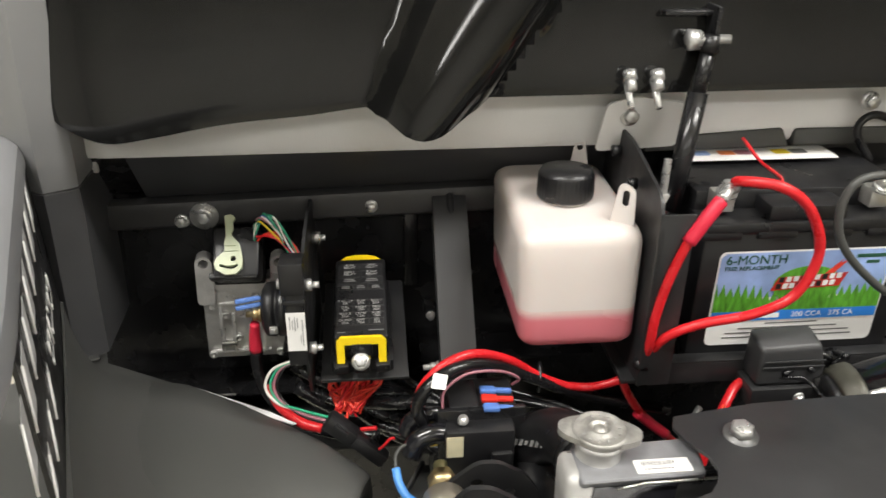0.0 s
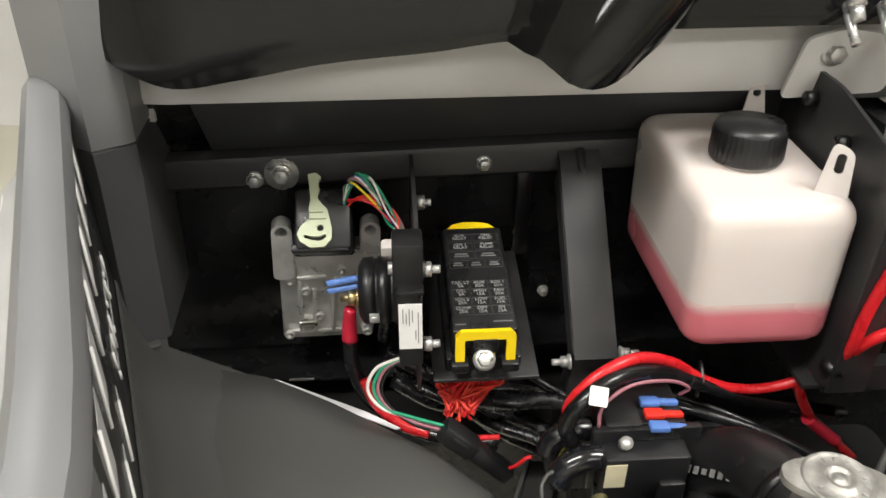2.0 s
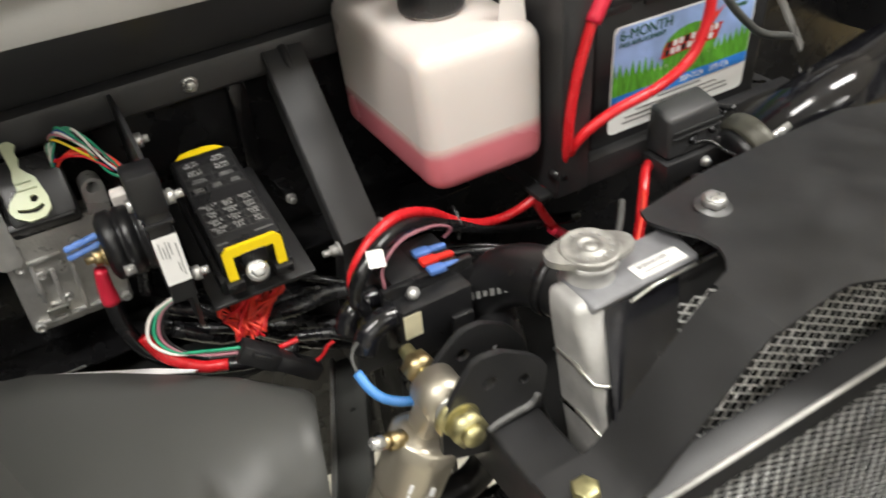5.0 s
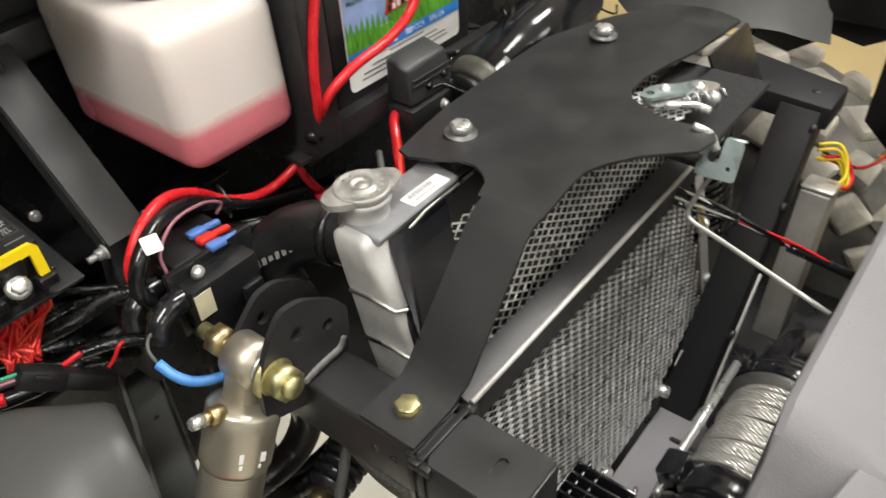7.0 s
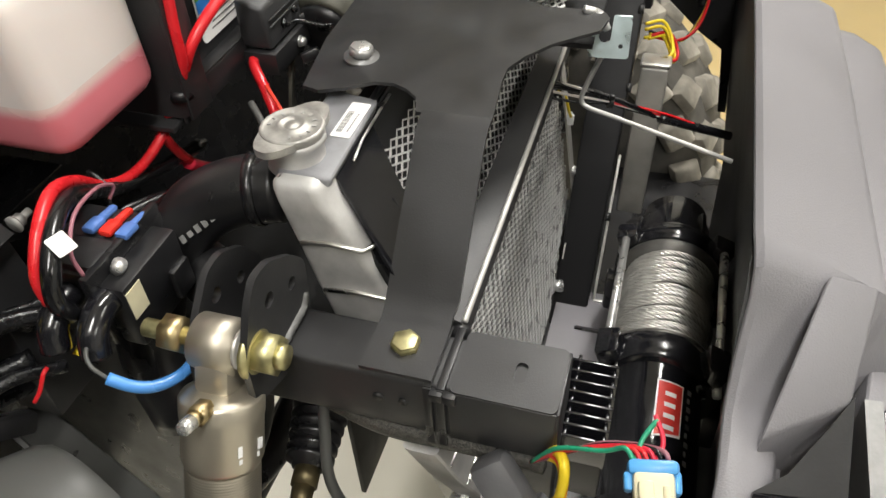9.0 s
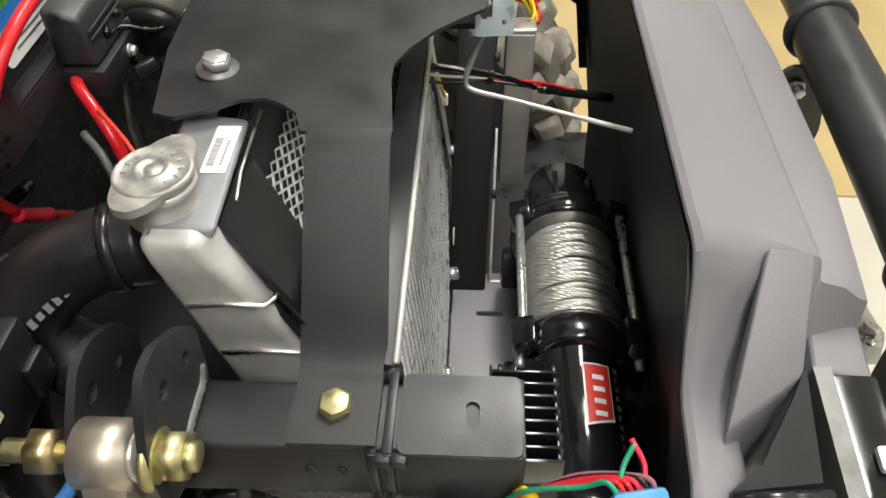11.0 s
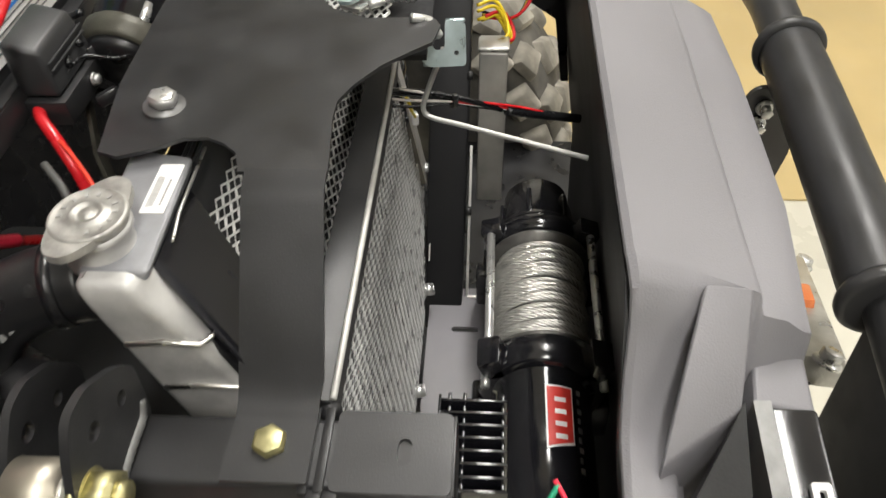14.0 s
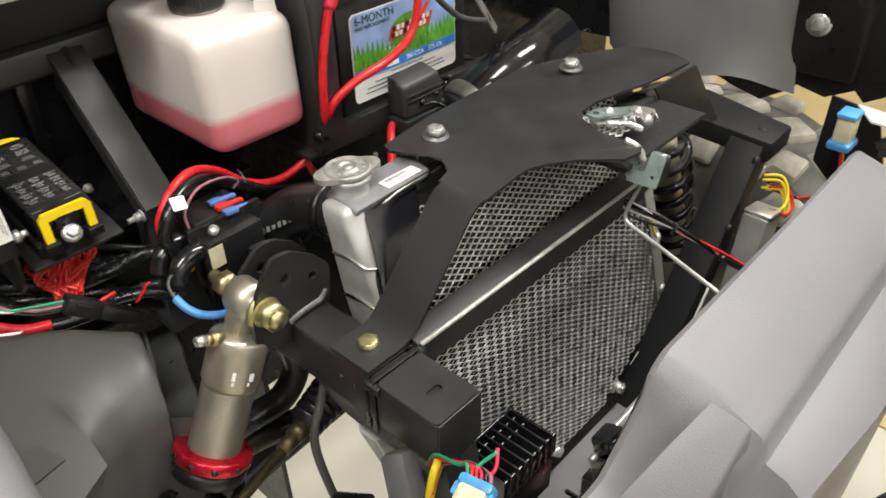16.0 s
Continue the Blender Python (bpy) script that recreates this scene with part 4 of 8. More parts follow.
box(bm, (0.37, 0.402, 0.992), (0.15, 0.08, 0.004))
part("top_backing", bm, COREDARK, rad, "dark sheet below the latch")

angle = thing("cross_angle", "black angle bar with a bright worn front edge", "bracket", (0.28, 0.42, 0.9))
bm = bmesh.new()
rows = []
for x in (0.068, 0.2, 0.35, 0.47):
    rows.append([(x, 0.421, 0.924), (x, 0.41, 0.9225), (x, 0.4025, 0.9203), (x, 0.4004, 0.9172), (x, 0.402, 0.8905)])
sheet(bm, rows, 0.002)
part("angle_sheet", bm, STRAPM, angle)
bm = bmesh.new()
tube(bm, [(0.07, 0.4003, 0.9196), (0.44, 0.4003, 0.9196)], 0.0022, seg=8, smooth=False)
part("bright_edge", bm, EDGESTR, angle, "bare metal front edge")
bm = bmesh.new()
rod(bm, (0.068, 0.403, 0.905), (0.068, 0.403, 0.918), 0.007, seg=14)
part("rubber_stop", bm, RUBBER, angle)

# ---- top plate with its leg to the rail ----
DULLZINC = material("dull_grey_zinc", (0.42, 0.415, 0.4), 0.5, metal=0.5, vary=0.15, scale=60)
WASHER = material("dull_grey_washer", (0.2, 0.2, 0.2), 0.45, metal=0.6, vary=0.15, scale=60)
tplate = thing("radiator_bracket", "black steel radiator top bracket with bolted leg", "bracket", (0.25, 0.46, 1.0))
Z0 = 1.0115
outline = [(0.166, 0.526), (0.170, 0.508), (0.178, 0.490), (0.179, 0.476), (0.174, 0.466), (0.166, 0.457), (0.150, 0.452), (0.150, 0.403), (0.198, 0.408), (0.214, 0.408), (0.232, 0.400), (0.252, 0.386), (0.268, 0.369), (0.279, 0.356), (0.300, 0.352), (0.308, 0.356), (0.310, 0.368), (0.309, 0.402), (0.315, 0.414), (0.322, 0.428), (0.335, 0.4365), (0.36, 0.438), (0.395, 0.432), (0.43, 0.4235), (0.475, 0.4185), (0.509, 0.4165), (0.52, 0.44), (0.521, 0.462), (0.51, 0.49), (0.483, 0.512), (0.458, 0.53), (0.40, 0.556), (0.33, 0.556), (0.24, 0.552), (0.172, 0.54)]
bm = bmesh.new()
plate(bm, outline, Matrix.Translation((0, 0, Z0)), 0.0025)
for v in bm.verts:
    if v.co.y > 0.492:
        v.co.z -= 0.12 * (v.co.y - 0.492)
bmesh.ops.bisect_plane(bm, geom=bm.verts[:] + bm.edges[:] + bm.faces[:], plane_co=(0, 0.492, 0), plane_no=(0, 1, 0))
part("bracket_plate", bm, POWDER, tplate, sharp=25)
bm = bmesh.new()
leg = []
for x, z in ((0.152, 1.0125), (0.143, 1.0105), (0.134, 1.004), (0.073, 0.9335), (0.066, 0.9265), (0.060, 0.923), (0.054, 0.9215), (0.018, 0.9215)):
    leg.append([(x, 0.4035 + (0.002 if x < 0.07 else 0), z), (x, 0.448 + (0.002 if x < 0.075 else 0), z)])
sheet(bm, leg, -0.0025)
part("bracket_leg", bm, POWDER, tplate, sharp=25)
bm = bmesh.new()
plate(bm, [(0.43, 1.0118), (0.452, 0.985), (0.478, 0.965), (0.52, 0.945), (0.594, 0.919), (0.512, 1.0118)], facing((0, 0.4265, 0), (1, -0.028, 0), (0, 0, 1)), 0.0025)
part("side_flange", bm, POWDER, tplate)
for x, y, z in ((0.211, 0.512, 1.0105), (0.418, 0.507, 1.012)):
    bm = bmesh.new()
    rod(bm, (x, y, z), (x, y - 0.0002, z + 0.0024), 0.0125, seg=28)
    part("washer", bm, WASHER, tplate, "dull grey washer")
    part("bolt", bolt_bm((x, y, z + 0.0022), (0, -0.1, 1), 0.0085, 0.008, flange=False), ZINC, tplate, "zinc bolt head")

# ---- latch on the plate ----
latch = thing("hood_latch", "zinc plated hood latch with pull rod", "latch", (0.33, 0.37, 0.99))
bm = bmesh.new()
plate(bm, round_outline([(0.0, 0.0), (0.055, 0.006), (0.062, 0.016), (0.05, 0.028), (0.03, 0.022), (0.012, 0.03), (-0.004, 0.018)], 0.005), facing((0.318, 0.408, 1.0115), (0.75, -0.62, 0.05), (0.62, 0.75, 0)), 0.003, holes=[circle(0.014, 0.012, 0.004), circle(0.03, 0.012, 0.003)])
part("latch_plate", bm, CAST, latch)
bm = bmesh.new()
plate(bm, round_outline([(0.0, -0.004), (0.03, -0.007), (0.048, 0.0), (0.05, 0.008), (0.03, 0.009), (0.016, 0.014), (0.004, 0.012), (-0.005, 0.004)], 0.004), facing((0.3235, 0.4175, 1.0165), (0.82, -0.57, 0.02), (0.57, 0.82, 0)), 0.0025, holes=[circle(0.005, 0.004, 0.0032), circle(0.020, 0.003, 0.003)])
part("latch_lever", bm, BRIGHTZINC, latch, "drilled zinc lever")
for x, y, r in ((0.342, 0.412, 0.0055), (0.36, 0.392, 0.0062), (0.351, 0.376, 0.005)):
    bm = bmesh.new()
    lathe(bm, (x, y, 1.011), (0, 0, 1), [(0, r), (0.008, r), (0.0105, r * 0.7), (0.0115, 0.0)], 18)
    part("rivet", bm, ZINC, latch, "zinc rivet")
bm = bmesh.new()
tube(bm, [V(0.333 + 0.0009 * k, 0.392 - 0.0006 * k, 1.0175) + V(0.6, 0.8, 0) * 0.0042 * math.cos(k * 0.9) + V(0, 0, 0.0042 * math.sin(k * 0.9)) for k in range(34)], 0.0009, seg=6, smooth=False)
part("return_spring", bm, ZINC, latch, "small coiled return spring")
bm = bmesh.new()
HK = facing((0.310, 0.343, 0.988), (0.1, -1, 0), (0.45, 0, 0.9))
plate(bm, round_outline([(-0.025, -0.004), (-0.019, -0.010), (0.007, -0.010), (0.0075, 0.019), (-0.0065, 0.022), (-0.0075, 0.002), (-0.014, 0.001), (-0.017, 0.006), (-0.011, 0.017), (-0.016, 0.022), (-0.023, 0.016), (-0.0265, 0.006)], 0.003), HK, 0.0025, holes=[circle(0.0005, -0.001, 0.0018, 10)])
lbox(bm, HK, (0.0006, 0.0205, -0.004), (0.0135, 0.0026, 0.010), 0.001)
lbox(bm, HK, (-0.012, -0.0085, -0.006), (0.022, 0.0026, 0.012), 0.001)
part("latch_hook", bm, BRIGHTZINC, latch, "bluish zinc hook plate")
bm = bmesh.new()
tube(bm, [(0.322, 0.402, 1.0165), (0.33, 0.385, 1.018), (0.336, 0.372, 1.014)], 0.0035, seg=10)
tube(bm, [(0.305, 0.372, 1.0165), (0.308, 0.360, 1.012), (0.31, 0.354, 1.0)], 0.0032, seg=10)
part("latch_pawl", bm, ZINC, latch)
bm = bmesh.new()
tube(bm, [(0.318, 0.352, 0.985), (0.3205, 0.366, 0.945), (0.3195, 0.369, 0.931), (0.317, 0.362, 0.9255), (0.311, 0.335, 0.922), (0.290, 0.245, 0.910)], 0.0021, seg=8, per=4)
part("pull_rod", bm, DULLZINC, latch, "thin bent metal pull rod")

# ---- winch ----
WY, WZ = 0.2665, 0.684
DRUM = material("dull_drum_steel", (0.16, 0.155, 0.145), 0.4, metal=0.7, vary=0.2, scale=60)
winch = thing("winch", "gloss black electric winch with steel rope drum", "winch", (0.3, WY, 0.63))
bm = bmesh.new()
lathe(bm, (0.075, WY, WZ), (1, 0, 0), [(0, 0.036), (0.004, 0.043), (0.02, 0.045), (0.022, 0.0425), (0.15, 0.0425), (0.152, 0.046), (0.158, 0.046)], 40)
part("motor", bm, WINCHBLK, winch)
for x0, x1, r in ((0.228, 0.258, 0.057), (0.388, 0.41, 0.057)):
    bm = bmesh.new()
    lathe(bm, (x0, WY, WZ), (1, 0, 0), [(0, r - 0.004), (0.003, r), (x1 - x0 - 0.003, r), (x1 - x0, r - 0.004)], 40)
    holder = part("drum_support", bm, WINCHBLK, winch)
    for sy in (1, -1):
        bm = bmesh.new()
        box(bm, ((x0 + x1) / 2, WY + sy * 0.046, WZ + 0.035), (x1 - x0, 0.022, 0.026), rot=(sy * -20, 0, 0), bevel=0.003)
        part("rod_lug", bm, WINCHBLK, holder)
        bm = bmesh.new()
        box(bm, ((x0 + x1) / 2, WY + sy * 0.05, WZ - 0.045), (x1 - x0, 0.03, 0.05), bevel=0.004)
        part("support_foot", bm, WINCHBLK, holder)
bm = bmesh.new()
lathe(bm, (0.41, WY, WZ), (1, 0, 0), [(0, 0.050), (0.010, 0.049), (0.014, 0.042), (0.022, 0.040), (0.05, 0.0385), (0.054, 0.036), (0.074, 0.035), (0.08, 0.029)], 36)
gearbox = part("gear_housing", bm, WINCHBLK, winch)
for i in range(6):
    a = radians(60 * i + 15)
    bm = bmesh.new()
    box(bm, (0.44, WY + 0.039 * math.cos(a), WZ + 0.039 * math.sin(a)), (0.05, 0.006, 0.005), rot=(math.degrees(a) - 90, 0, 0), bevel=0.001)
    part("housing_rib", bm, WINCHBLK, gearbox)
for sy in (1, -1):
    bm = bmesh.new()
    rod(bm, (0.232, WY + sy * 0.0495, WZ + 0.042), (0.40, WY + sy * 0.0495, WZ + 0.042), 0.0042, seg=14)
    part("tie_rod", bm, ZINC, winch, "chrome tie rod")
for x in (0.235, 0.403):
    for sy in (1, -1):
        bm = bmesh.new()
        rod(bm, (x, WY + sy * 0.052, WZ + 0.022), (x - 0.014, WY + sy * 0.052, WZ + 0.022), 0.0042, seg=6)
        part("screw", bm, ZINC, winch, "zinc screw")
bm = bmesh.new()
rod(bm, (0.256, WY, WZ), (0.39, WY, WZ), 0.036, seg=36)
for x in (0.259, 0.3845):
    rod(bm, (x, WY, WZ), (x + 0.003, WY, WZ), 0.053, seg=40)
drum = part("drum", bm, DRUM, winch, "dark steel cable drum")
# rope: turns of twisted strands
verts, faces = [], []
turns, pitch, rc, rs = 18, 0.0064, 0.0425, 0.00175
N = 72
for s in range(5):
    prev = None
    total = turns * N
    for i in range(total + 1):
        a = 2 * math.pi * i / N
        x = 0.2655 + pitch * i / N + 0.0012 * math.sin(a * 0.37) + 0.0006 * math.sin(a * 1.7)
        lay = rc + 0.0016 * math.sin(i / N * 1.1) + 0.0008 * math.sin(i / N * 5.1)
        tw = 2 * math.pi * s / 5 + a * 8.0
        rr = lay + 0.0021 * math.sin(tw)
        xx = x + 0.0021 * math.cos(tw)
        ring = []
        for k in range(4):
            b = math.pi / 2 * k
            r3, x3 = rr + rs * math.cos(b), xx + rs * math.sin(b)
            ring.append(len(verts))
            verts.append((x3, WY + r3 * math.cos(a), WZ + r3 * math.sin(a)))
        if prev:
            for k in range(4):
                j = (k + 1) % 4
                faces.append((prev[k], prev[j], ring[j], ring[k]))
        prev = ring
me = bpy.data.meshes.new("wire_rope")
me.from_pydata(verts, [], faces)
me.materials.append(STEELROPE)
for p in me.polygons:
    p.use_smooth = True
rope = new("wire_rope", me)
rope.parent = winch
rope.matrix_parent_inverse = winch.matrix_world.inverted()
tagged(rope, "twisted steel wire rope wound on the drum")
# badge on the motor, wrapped on the curved casing
def wrap(bm, x0, x1, a0, a1, r, n=8, skew=0.0):
    rows = []
    for i in range(n + 1):
        a = radians(a0 + (a1 - a0) * i / n)
        sk = skew * i / n
        rows.append([(x0 + sk, WY + r * math.cos(a), WZ + r * math.sin(a)), (x1, WY + r * math.cos(a), WZ + r * math.sin(a))])
    sheet(bm, rows, 0.0003)
bm = bmesh.new()
wrap(bm, 0.152, 0.212, 88, 120, 0.0432, skew=0.006)
part("badge_edge", bm, WHITEINK, winch, "white badge border")
bm = bmesh.new()
wrap(bm, 0.154, 0.210, 90, 118, 0.0437, skew=0.006)
part("badge", bm, REDINK, winch, "red maker's badge without lettering")
bm = bmesh.new()
for i in range(4):
    wrap(bm, 0.161 + 0.0115 * i, 0.1655 + 0.0115 * i, 98, 111, 0.0441)
tagged(part("badge_bars", bm, WHITEINK, winch), kind="stuff")
bm = bmesh.new()
for i in range(9):
    wrap(bm, 0.135 + 0.009 * i, 0.14 + 0.009 * i, 126, 132 - 2 * (i % 2), 0.0434)
tagged(part("model_print", bm, DIMINK, winch), kind="stuff")

mount = thing("winch_mount", "dark grey winch mounting plate with slots", "plate", (0.3, 0.35, 0.58))
bm = bmesh.new()
plate(bm, rounded(0.40, 0.16, 0.006, 3), Matrix.Translation((0.225, 0.305, 0.596)), 0.004, holes=[[(x + 0.14, y + 0.038) for x, y in rounded(0.007, 0.03, 0.003, 4)], [(x + 0.02, y + 0.038) for x, y in rounded(0.007, 0.03, 0.003, 4)]])
part("mount_plate", bm, material("mount_grey_paint", (0.14, 0.134, 0.145), 0.4, vary=0.1, scale=12, dust=0.1), mount)
for x in (0.395, 0.262):
    part("bolt", bolt_bm((x, 0.392, 0.63), (0.2, -1, 0), 0.0075, 0.014), ZINC, mount, "zinc hex bolt")

reg = thing("regulator", "black finned voltage regulator", "regulator", (0.09, 0.325, 0.76))
bm = bmesh.new()
box(bm, (0.0895, 0.3245, 0.795), (0.068, 0.042, 0.04), bevel=0.002)
part("regulator_body", bm, PLASTIC, reg)
for i in range(8):
    bm = bmesh.new()
    x = 0.057 + i * 0.0091
    box(bm, (x, 0.3245, 0.828), (0.0022, 0.044, 0.030), bevel=0.0006)
    for y in (0.3055, 0.331, 0.341):
        box(bm, (x + 0.0042, y, 0.828), (0.0064, 0.0024, 0.024), bevel=0.0006)
    part("fin", bm, WINCHBLK, reg)
bm = bmesh.new()
box(bm, (0.0895, 0.3472, 0.828), (0.068, 0.0018, 0.034), bevel=0.0005)
part("side_rail", bm, WINCHBLK, reg)

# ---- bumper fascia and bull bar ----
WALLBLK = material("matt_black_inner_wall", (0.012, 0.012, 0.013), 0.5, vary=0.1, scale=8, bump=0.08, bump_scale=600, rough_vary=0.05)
fascia = thing("bumper_fascia", "textured dark grey plastic front bumper fascia", "bumper", (0.33, 0.18, 0.5))
bm = bmesh.new()


def fas(x, inz, iy, rz, ry, oz, oy):
    # inner lip, gently crowned top, ridge, step down, outer strip, outer side
    return [(x, iy + 0.0012, inz - 0.0022), (x, iy + 0.0008, inz - 0.0012), (x, iy - 0.0015, inz), (x, (iy + ry) / 2, (inz + rz) / 2 + 0.0025), (x, ry + 0.003, rz + 0.001), (x, ry - 0.0005, rz - 0.001), (x, ry - 0.0025, rz - 0.005), (x, ry - 0.006, rz - 0.019), (x, ry - 0.009, rz - 0.022), (x, (ry + oy) / 2 - 0.005, (rz + oz) / 2 - 0.0075), (x, oy + 0.004, oz + 0.003), (x, oy, oz), (x, oy + 0.001, oz - 0.01), (x, oy + 0.012, oz - 0.3)]


rows = [fas(-0.06, 0.78, 0.240, 0.775, 0.214, 0.60, 0.196), fas(0.010, 0.845, 0.238, 0.84, 0.214, 0.64, 0.196), fas(0.019, 0.872, 0.238, 0.868, 0.214, 0.65, 0.198), fas(0.03, 0.8765, 0.237, 0.872, 0.214, 0.65, 0.198), fas(0.072, 0.880, 0.2355, 0.868, 0.210, 0.66, 0.20), fas(0.083, 0.884, 0.235, 0.868, 0.206, 0.67, 0.195), fas(0.10, 0.903, 0.2345, 0.875, 0.20, 0.70, 0.18), fas(0.124, 0.934, 0.2325, 0.895, 0.18, 0.80, 0.15), fas(0.131, 0.9495, 0.2335, 0.908, 0.166, 0.84, 0.124), fas(0.138, 0.9535, 0.234, 0.915, 0.162, 0.85, 0.12), fas(0.146, 0.9555, 0.2345, 0.9295, 0.1602, 0.892, 0.121), fas(0.152, 0.956, 0.235, 0.9305, 0.1603, 0.897, 0.122), fas(0.25, 0.9565, 0.235, 0.932, 0.1615, 0.899, 0.112), fas(0.41, 0.956, 0.235, 0.934, 0.163, 0.900, 0.112), fas(0.52, 0.956, 0.236, 0.93, 0.164, 0.896, 0.115), fas(0.54, 0.953, 0.2365, 0.926, 0.164, 0.89, 0.118), fas(0.60, 0.915, 0.2365, 0.89, 0.165, 0.85, 0.12), fas(0.72, 0.85, 0.2365, 0.82, 0.168, 0.79, 0.13)]
sheet(bm, rows, -0.003)
part("fascia_skin", bm, GRAIN, fascia, sharp=34)
bm = bmesh.new()
hull8(bm, [(0.035, 0.221, 0.78), (0.087, 0.178, 0.776), (0.14, 0.150, 0.80), (0.13, 0.192, 0.80)], [(0.053, 0.2195, 0.8875), (0.091, 0.168, 0.8875), (0.141, 0.1635, 0.940), (0.137, 0.194, 0.948)], bevel=0.003, seg=3)
part("raised_block", bm, GRAIN, fascia)
bm = bmesh.new()
hull8(bm, [(0.10, 0.112, 0.70), (0.15, 0.105, 0.70), (0.15, 0.17, 0.70), (0.10, 0.17, 0.70)], [(0.102, 0.117, 0.868), (0.150, 0.1155, 0.8735), (0.143, 0.150, 0.879), (0.10, 0.158, 0.882)], bevel=0.004, seg=3)
part("outer_block", bm, GRAIN, fascia)
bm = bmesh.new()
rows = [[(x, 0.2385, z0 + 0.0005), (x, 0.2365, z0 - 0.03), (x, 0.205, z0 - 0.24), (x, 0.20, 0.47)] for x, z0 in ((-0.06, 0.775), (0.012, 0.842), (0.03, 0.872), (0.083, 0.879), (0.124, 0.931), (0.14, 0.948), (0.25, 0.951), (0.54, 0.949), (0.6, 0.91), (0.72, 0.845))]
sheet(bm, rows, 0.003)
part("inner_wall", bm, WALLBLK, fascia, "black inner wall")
bm = bmesh.new()
plate(bm, [(0.239, 0.87), (0.26, 0.93), (0.316, 0.938), (0.317, 0.85), (0.272, 0.81), (0.243, 0.79), (0.23, 0.70), (0.22, 0.70)], facing((0.70, 0, 0), (0, 1, 0), (0, 0, 1)), 0.004)
part("end_flap", bm, PLASTIC, fascia, "black end flap")

# no hollow here: a matt black plate stands for the shaded gap
bm = bmesh.new()
vs = [bm.verts.new(p) for p in ((0.097, 0.166, 0.8895), (0.0735, 0.180, 0.8895), (0.035, 0.2047, 0.8855), (0.0225, 0.2222, 0.8795), (0.0295, 0.1725, 0.8795))]
bm.faces.new((vs[0], vs[1], vs[2]))
bm.faces.new((vs[0], vs[2], vs[4]))
bm.faces.new((vs[2], vs[3], vs[4]))
low = bmesh.ops.extrude_face_region(bm, geom=bm.faces[:])
bmesh.ops.translate(bm, vec=(0, 0, -0.006), verts=[g for g in low["geom"] if isinstance(g, bmesh.types.BMVert)])
bmesh.ops.recalc_face_normals(bm, faces=bm.faces[:])
part("recess_shade", bm, TOEBLK, fascia, "black plate painted as the shaded gap beside the raised block")
for x in (0.0185, 0.006):
    bm = bmesh.new()
    rod(bm, (x, 0.222, 0.878 - 0.4 * (0.0185 - x)), (x + 0.003, 0.170, 0.880 - 0.4 * (0.0185 - x)), 0.0042, seg=14)
    part("recess_bar", bm, WINCHBLK, fascia, "glossy black bar")

SCUFF = material("scuffed_grey_edge", (0.2, 0.2, 0.196), 0.5, metal=0.3, vary=0.35, scale=40, bump=0.3, bump_scale=200)
endp = thing("light_bracket", "black folded bracket with a scuffed edge strip", "bracket", (0.0, 0.15, 0.8))
bm = bmesh.new()
hull8(bm, [(-0.14, 0.118, 0.70), (0.096, 0.118, 0.76), (0.096, 0.158, 0.76), (-0.14, 0.158, 0.70)], [(-0.14, 0.122, 0.85), (0.098, 0.122, 0.882), (0.099, 0.150, 0.881), (-0.14, 0.150, 0.85)], bevel=0.003)
part("bracket_body", bm, WINCHBLK, endp)
bm = bmesh.new()
hull8(bm, [(-0.14, 0.1505, 0.70), (0.099, 0.1505, 0.77), (0.099, 0.1535, 0.77), (-0.14, 0.1535, 0.70)], [(-0.14, 0.149, 0.853), (0.101, 0.149, 0.8845), (0.101, 0.159, 0.8835), (-0.14, 0.159, 0.852)])
part("edge_strip", bm, SCUFF, endp, "scuffed grey edge strip")
bm = bmesh.new()
plate(bm, rounded(0.014, 0.011, 0.002, 3), Matrix.Translation((0.045, 0.133, 0.8765)) @ Matrix.Rotation(radians(-8), 4, "Y"), 0.004, holes=[rounded(0.006, 0.004, 0.001, 2)])
part("clear_clip", bm, CLEAR, endp, "frosted plastic clip")

bull = thing("bull_bar", "black tubular bull bar with welded collars", "bull bar", (0.4, 0.04, 0.5))
bm = bmesh.new()
tube(bm, [(0.482, 0.048, 0.888), (0.40, 0.0495, 0.887), (0.28, 0.053, 0.885), (0.18, 0.056, 0.882)], 0.0265, seg=32)
part("main_tube", bm, POWDER, bull)
bm = bmesh.new()
tube(bm, [(0.478, 0.048, 0.889), (0.56, 0.046, 0.889), (0.66, 0.042, 0.87), (0.8, 0.04, 0.84)], 0.0205, seg=28)
part("inner_tube", bm, POWDER, bull)
for x, y, z in ((0.476, 0.048, 0.888), (0.183, 0.056, 0.882)):
    bm = bmesh.new()
    lathe(bm, (x - 0.006, y, z), (1, -0.02, 0), [(0, 0.026), (0.001, 0.0305), (0.003, 0.032), (0.008, 0.032), (0.011, 0.0305), (0.012, 0.02)], 36)
    part("collar", bm, POWDER, bull)
bm = bmesh.new()
plate(bm, round_outline([(-0.005, -0.03), (0.03, -0.03), (0.055, -0.09), (0.05, -0.16), (-0.01, -0.17), (-0.02, -0.1)], 0.01), facing((0.44, 0.05, 0.9), (0, 1, 0), (0, 0, 1)), 0.005)
part("mount_tab", bm, POWDER, bull)
for y, z in ((0.068, 0.85), (0.07, 0.832)):
    part("bolt", bolt_bm((0.438, y, z), (-1, 0, 0), 0.006, 0.012), ZINC, bull, "zinc nut and bolt")
bm = bmesh.new()
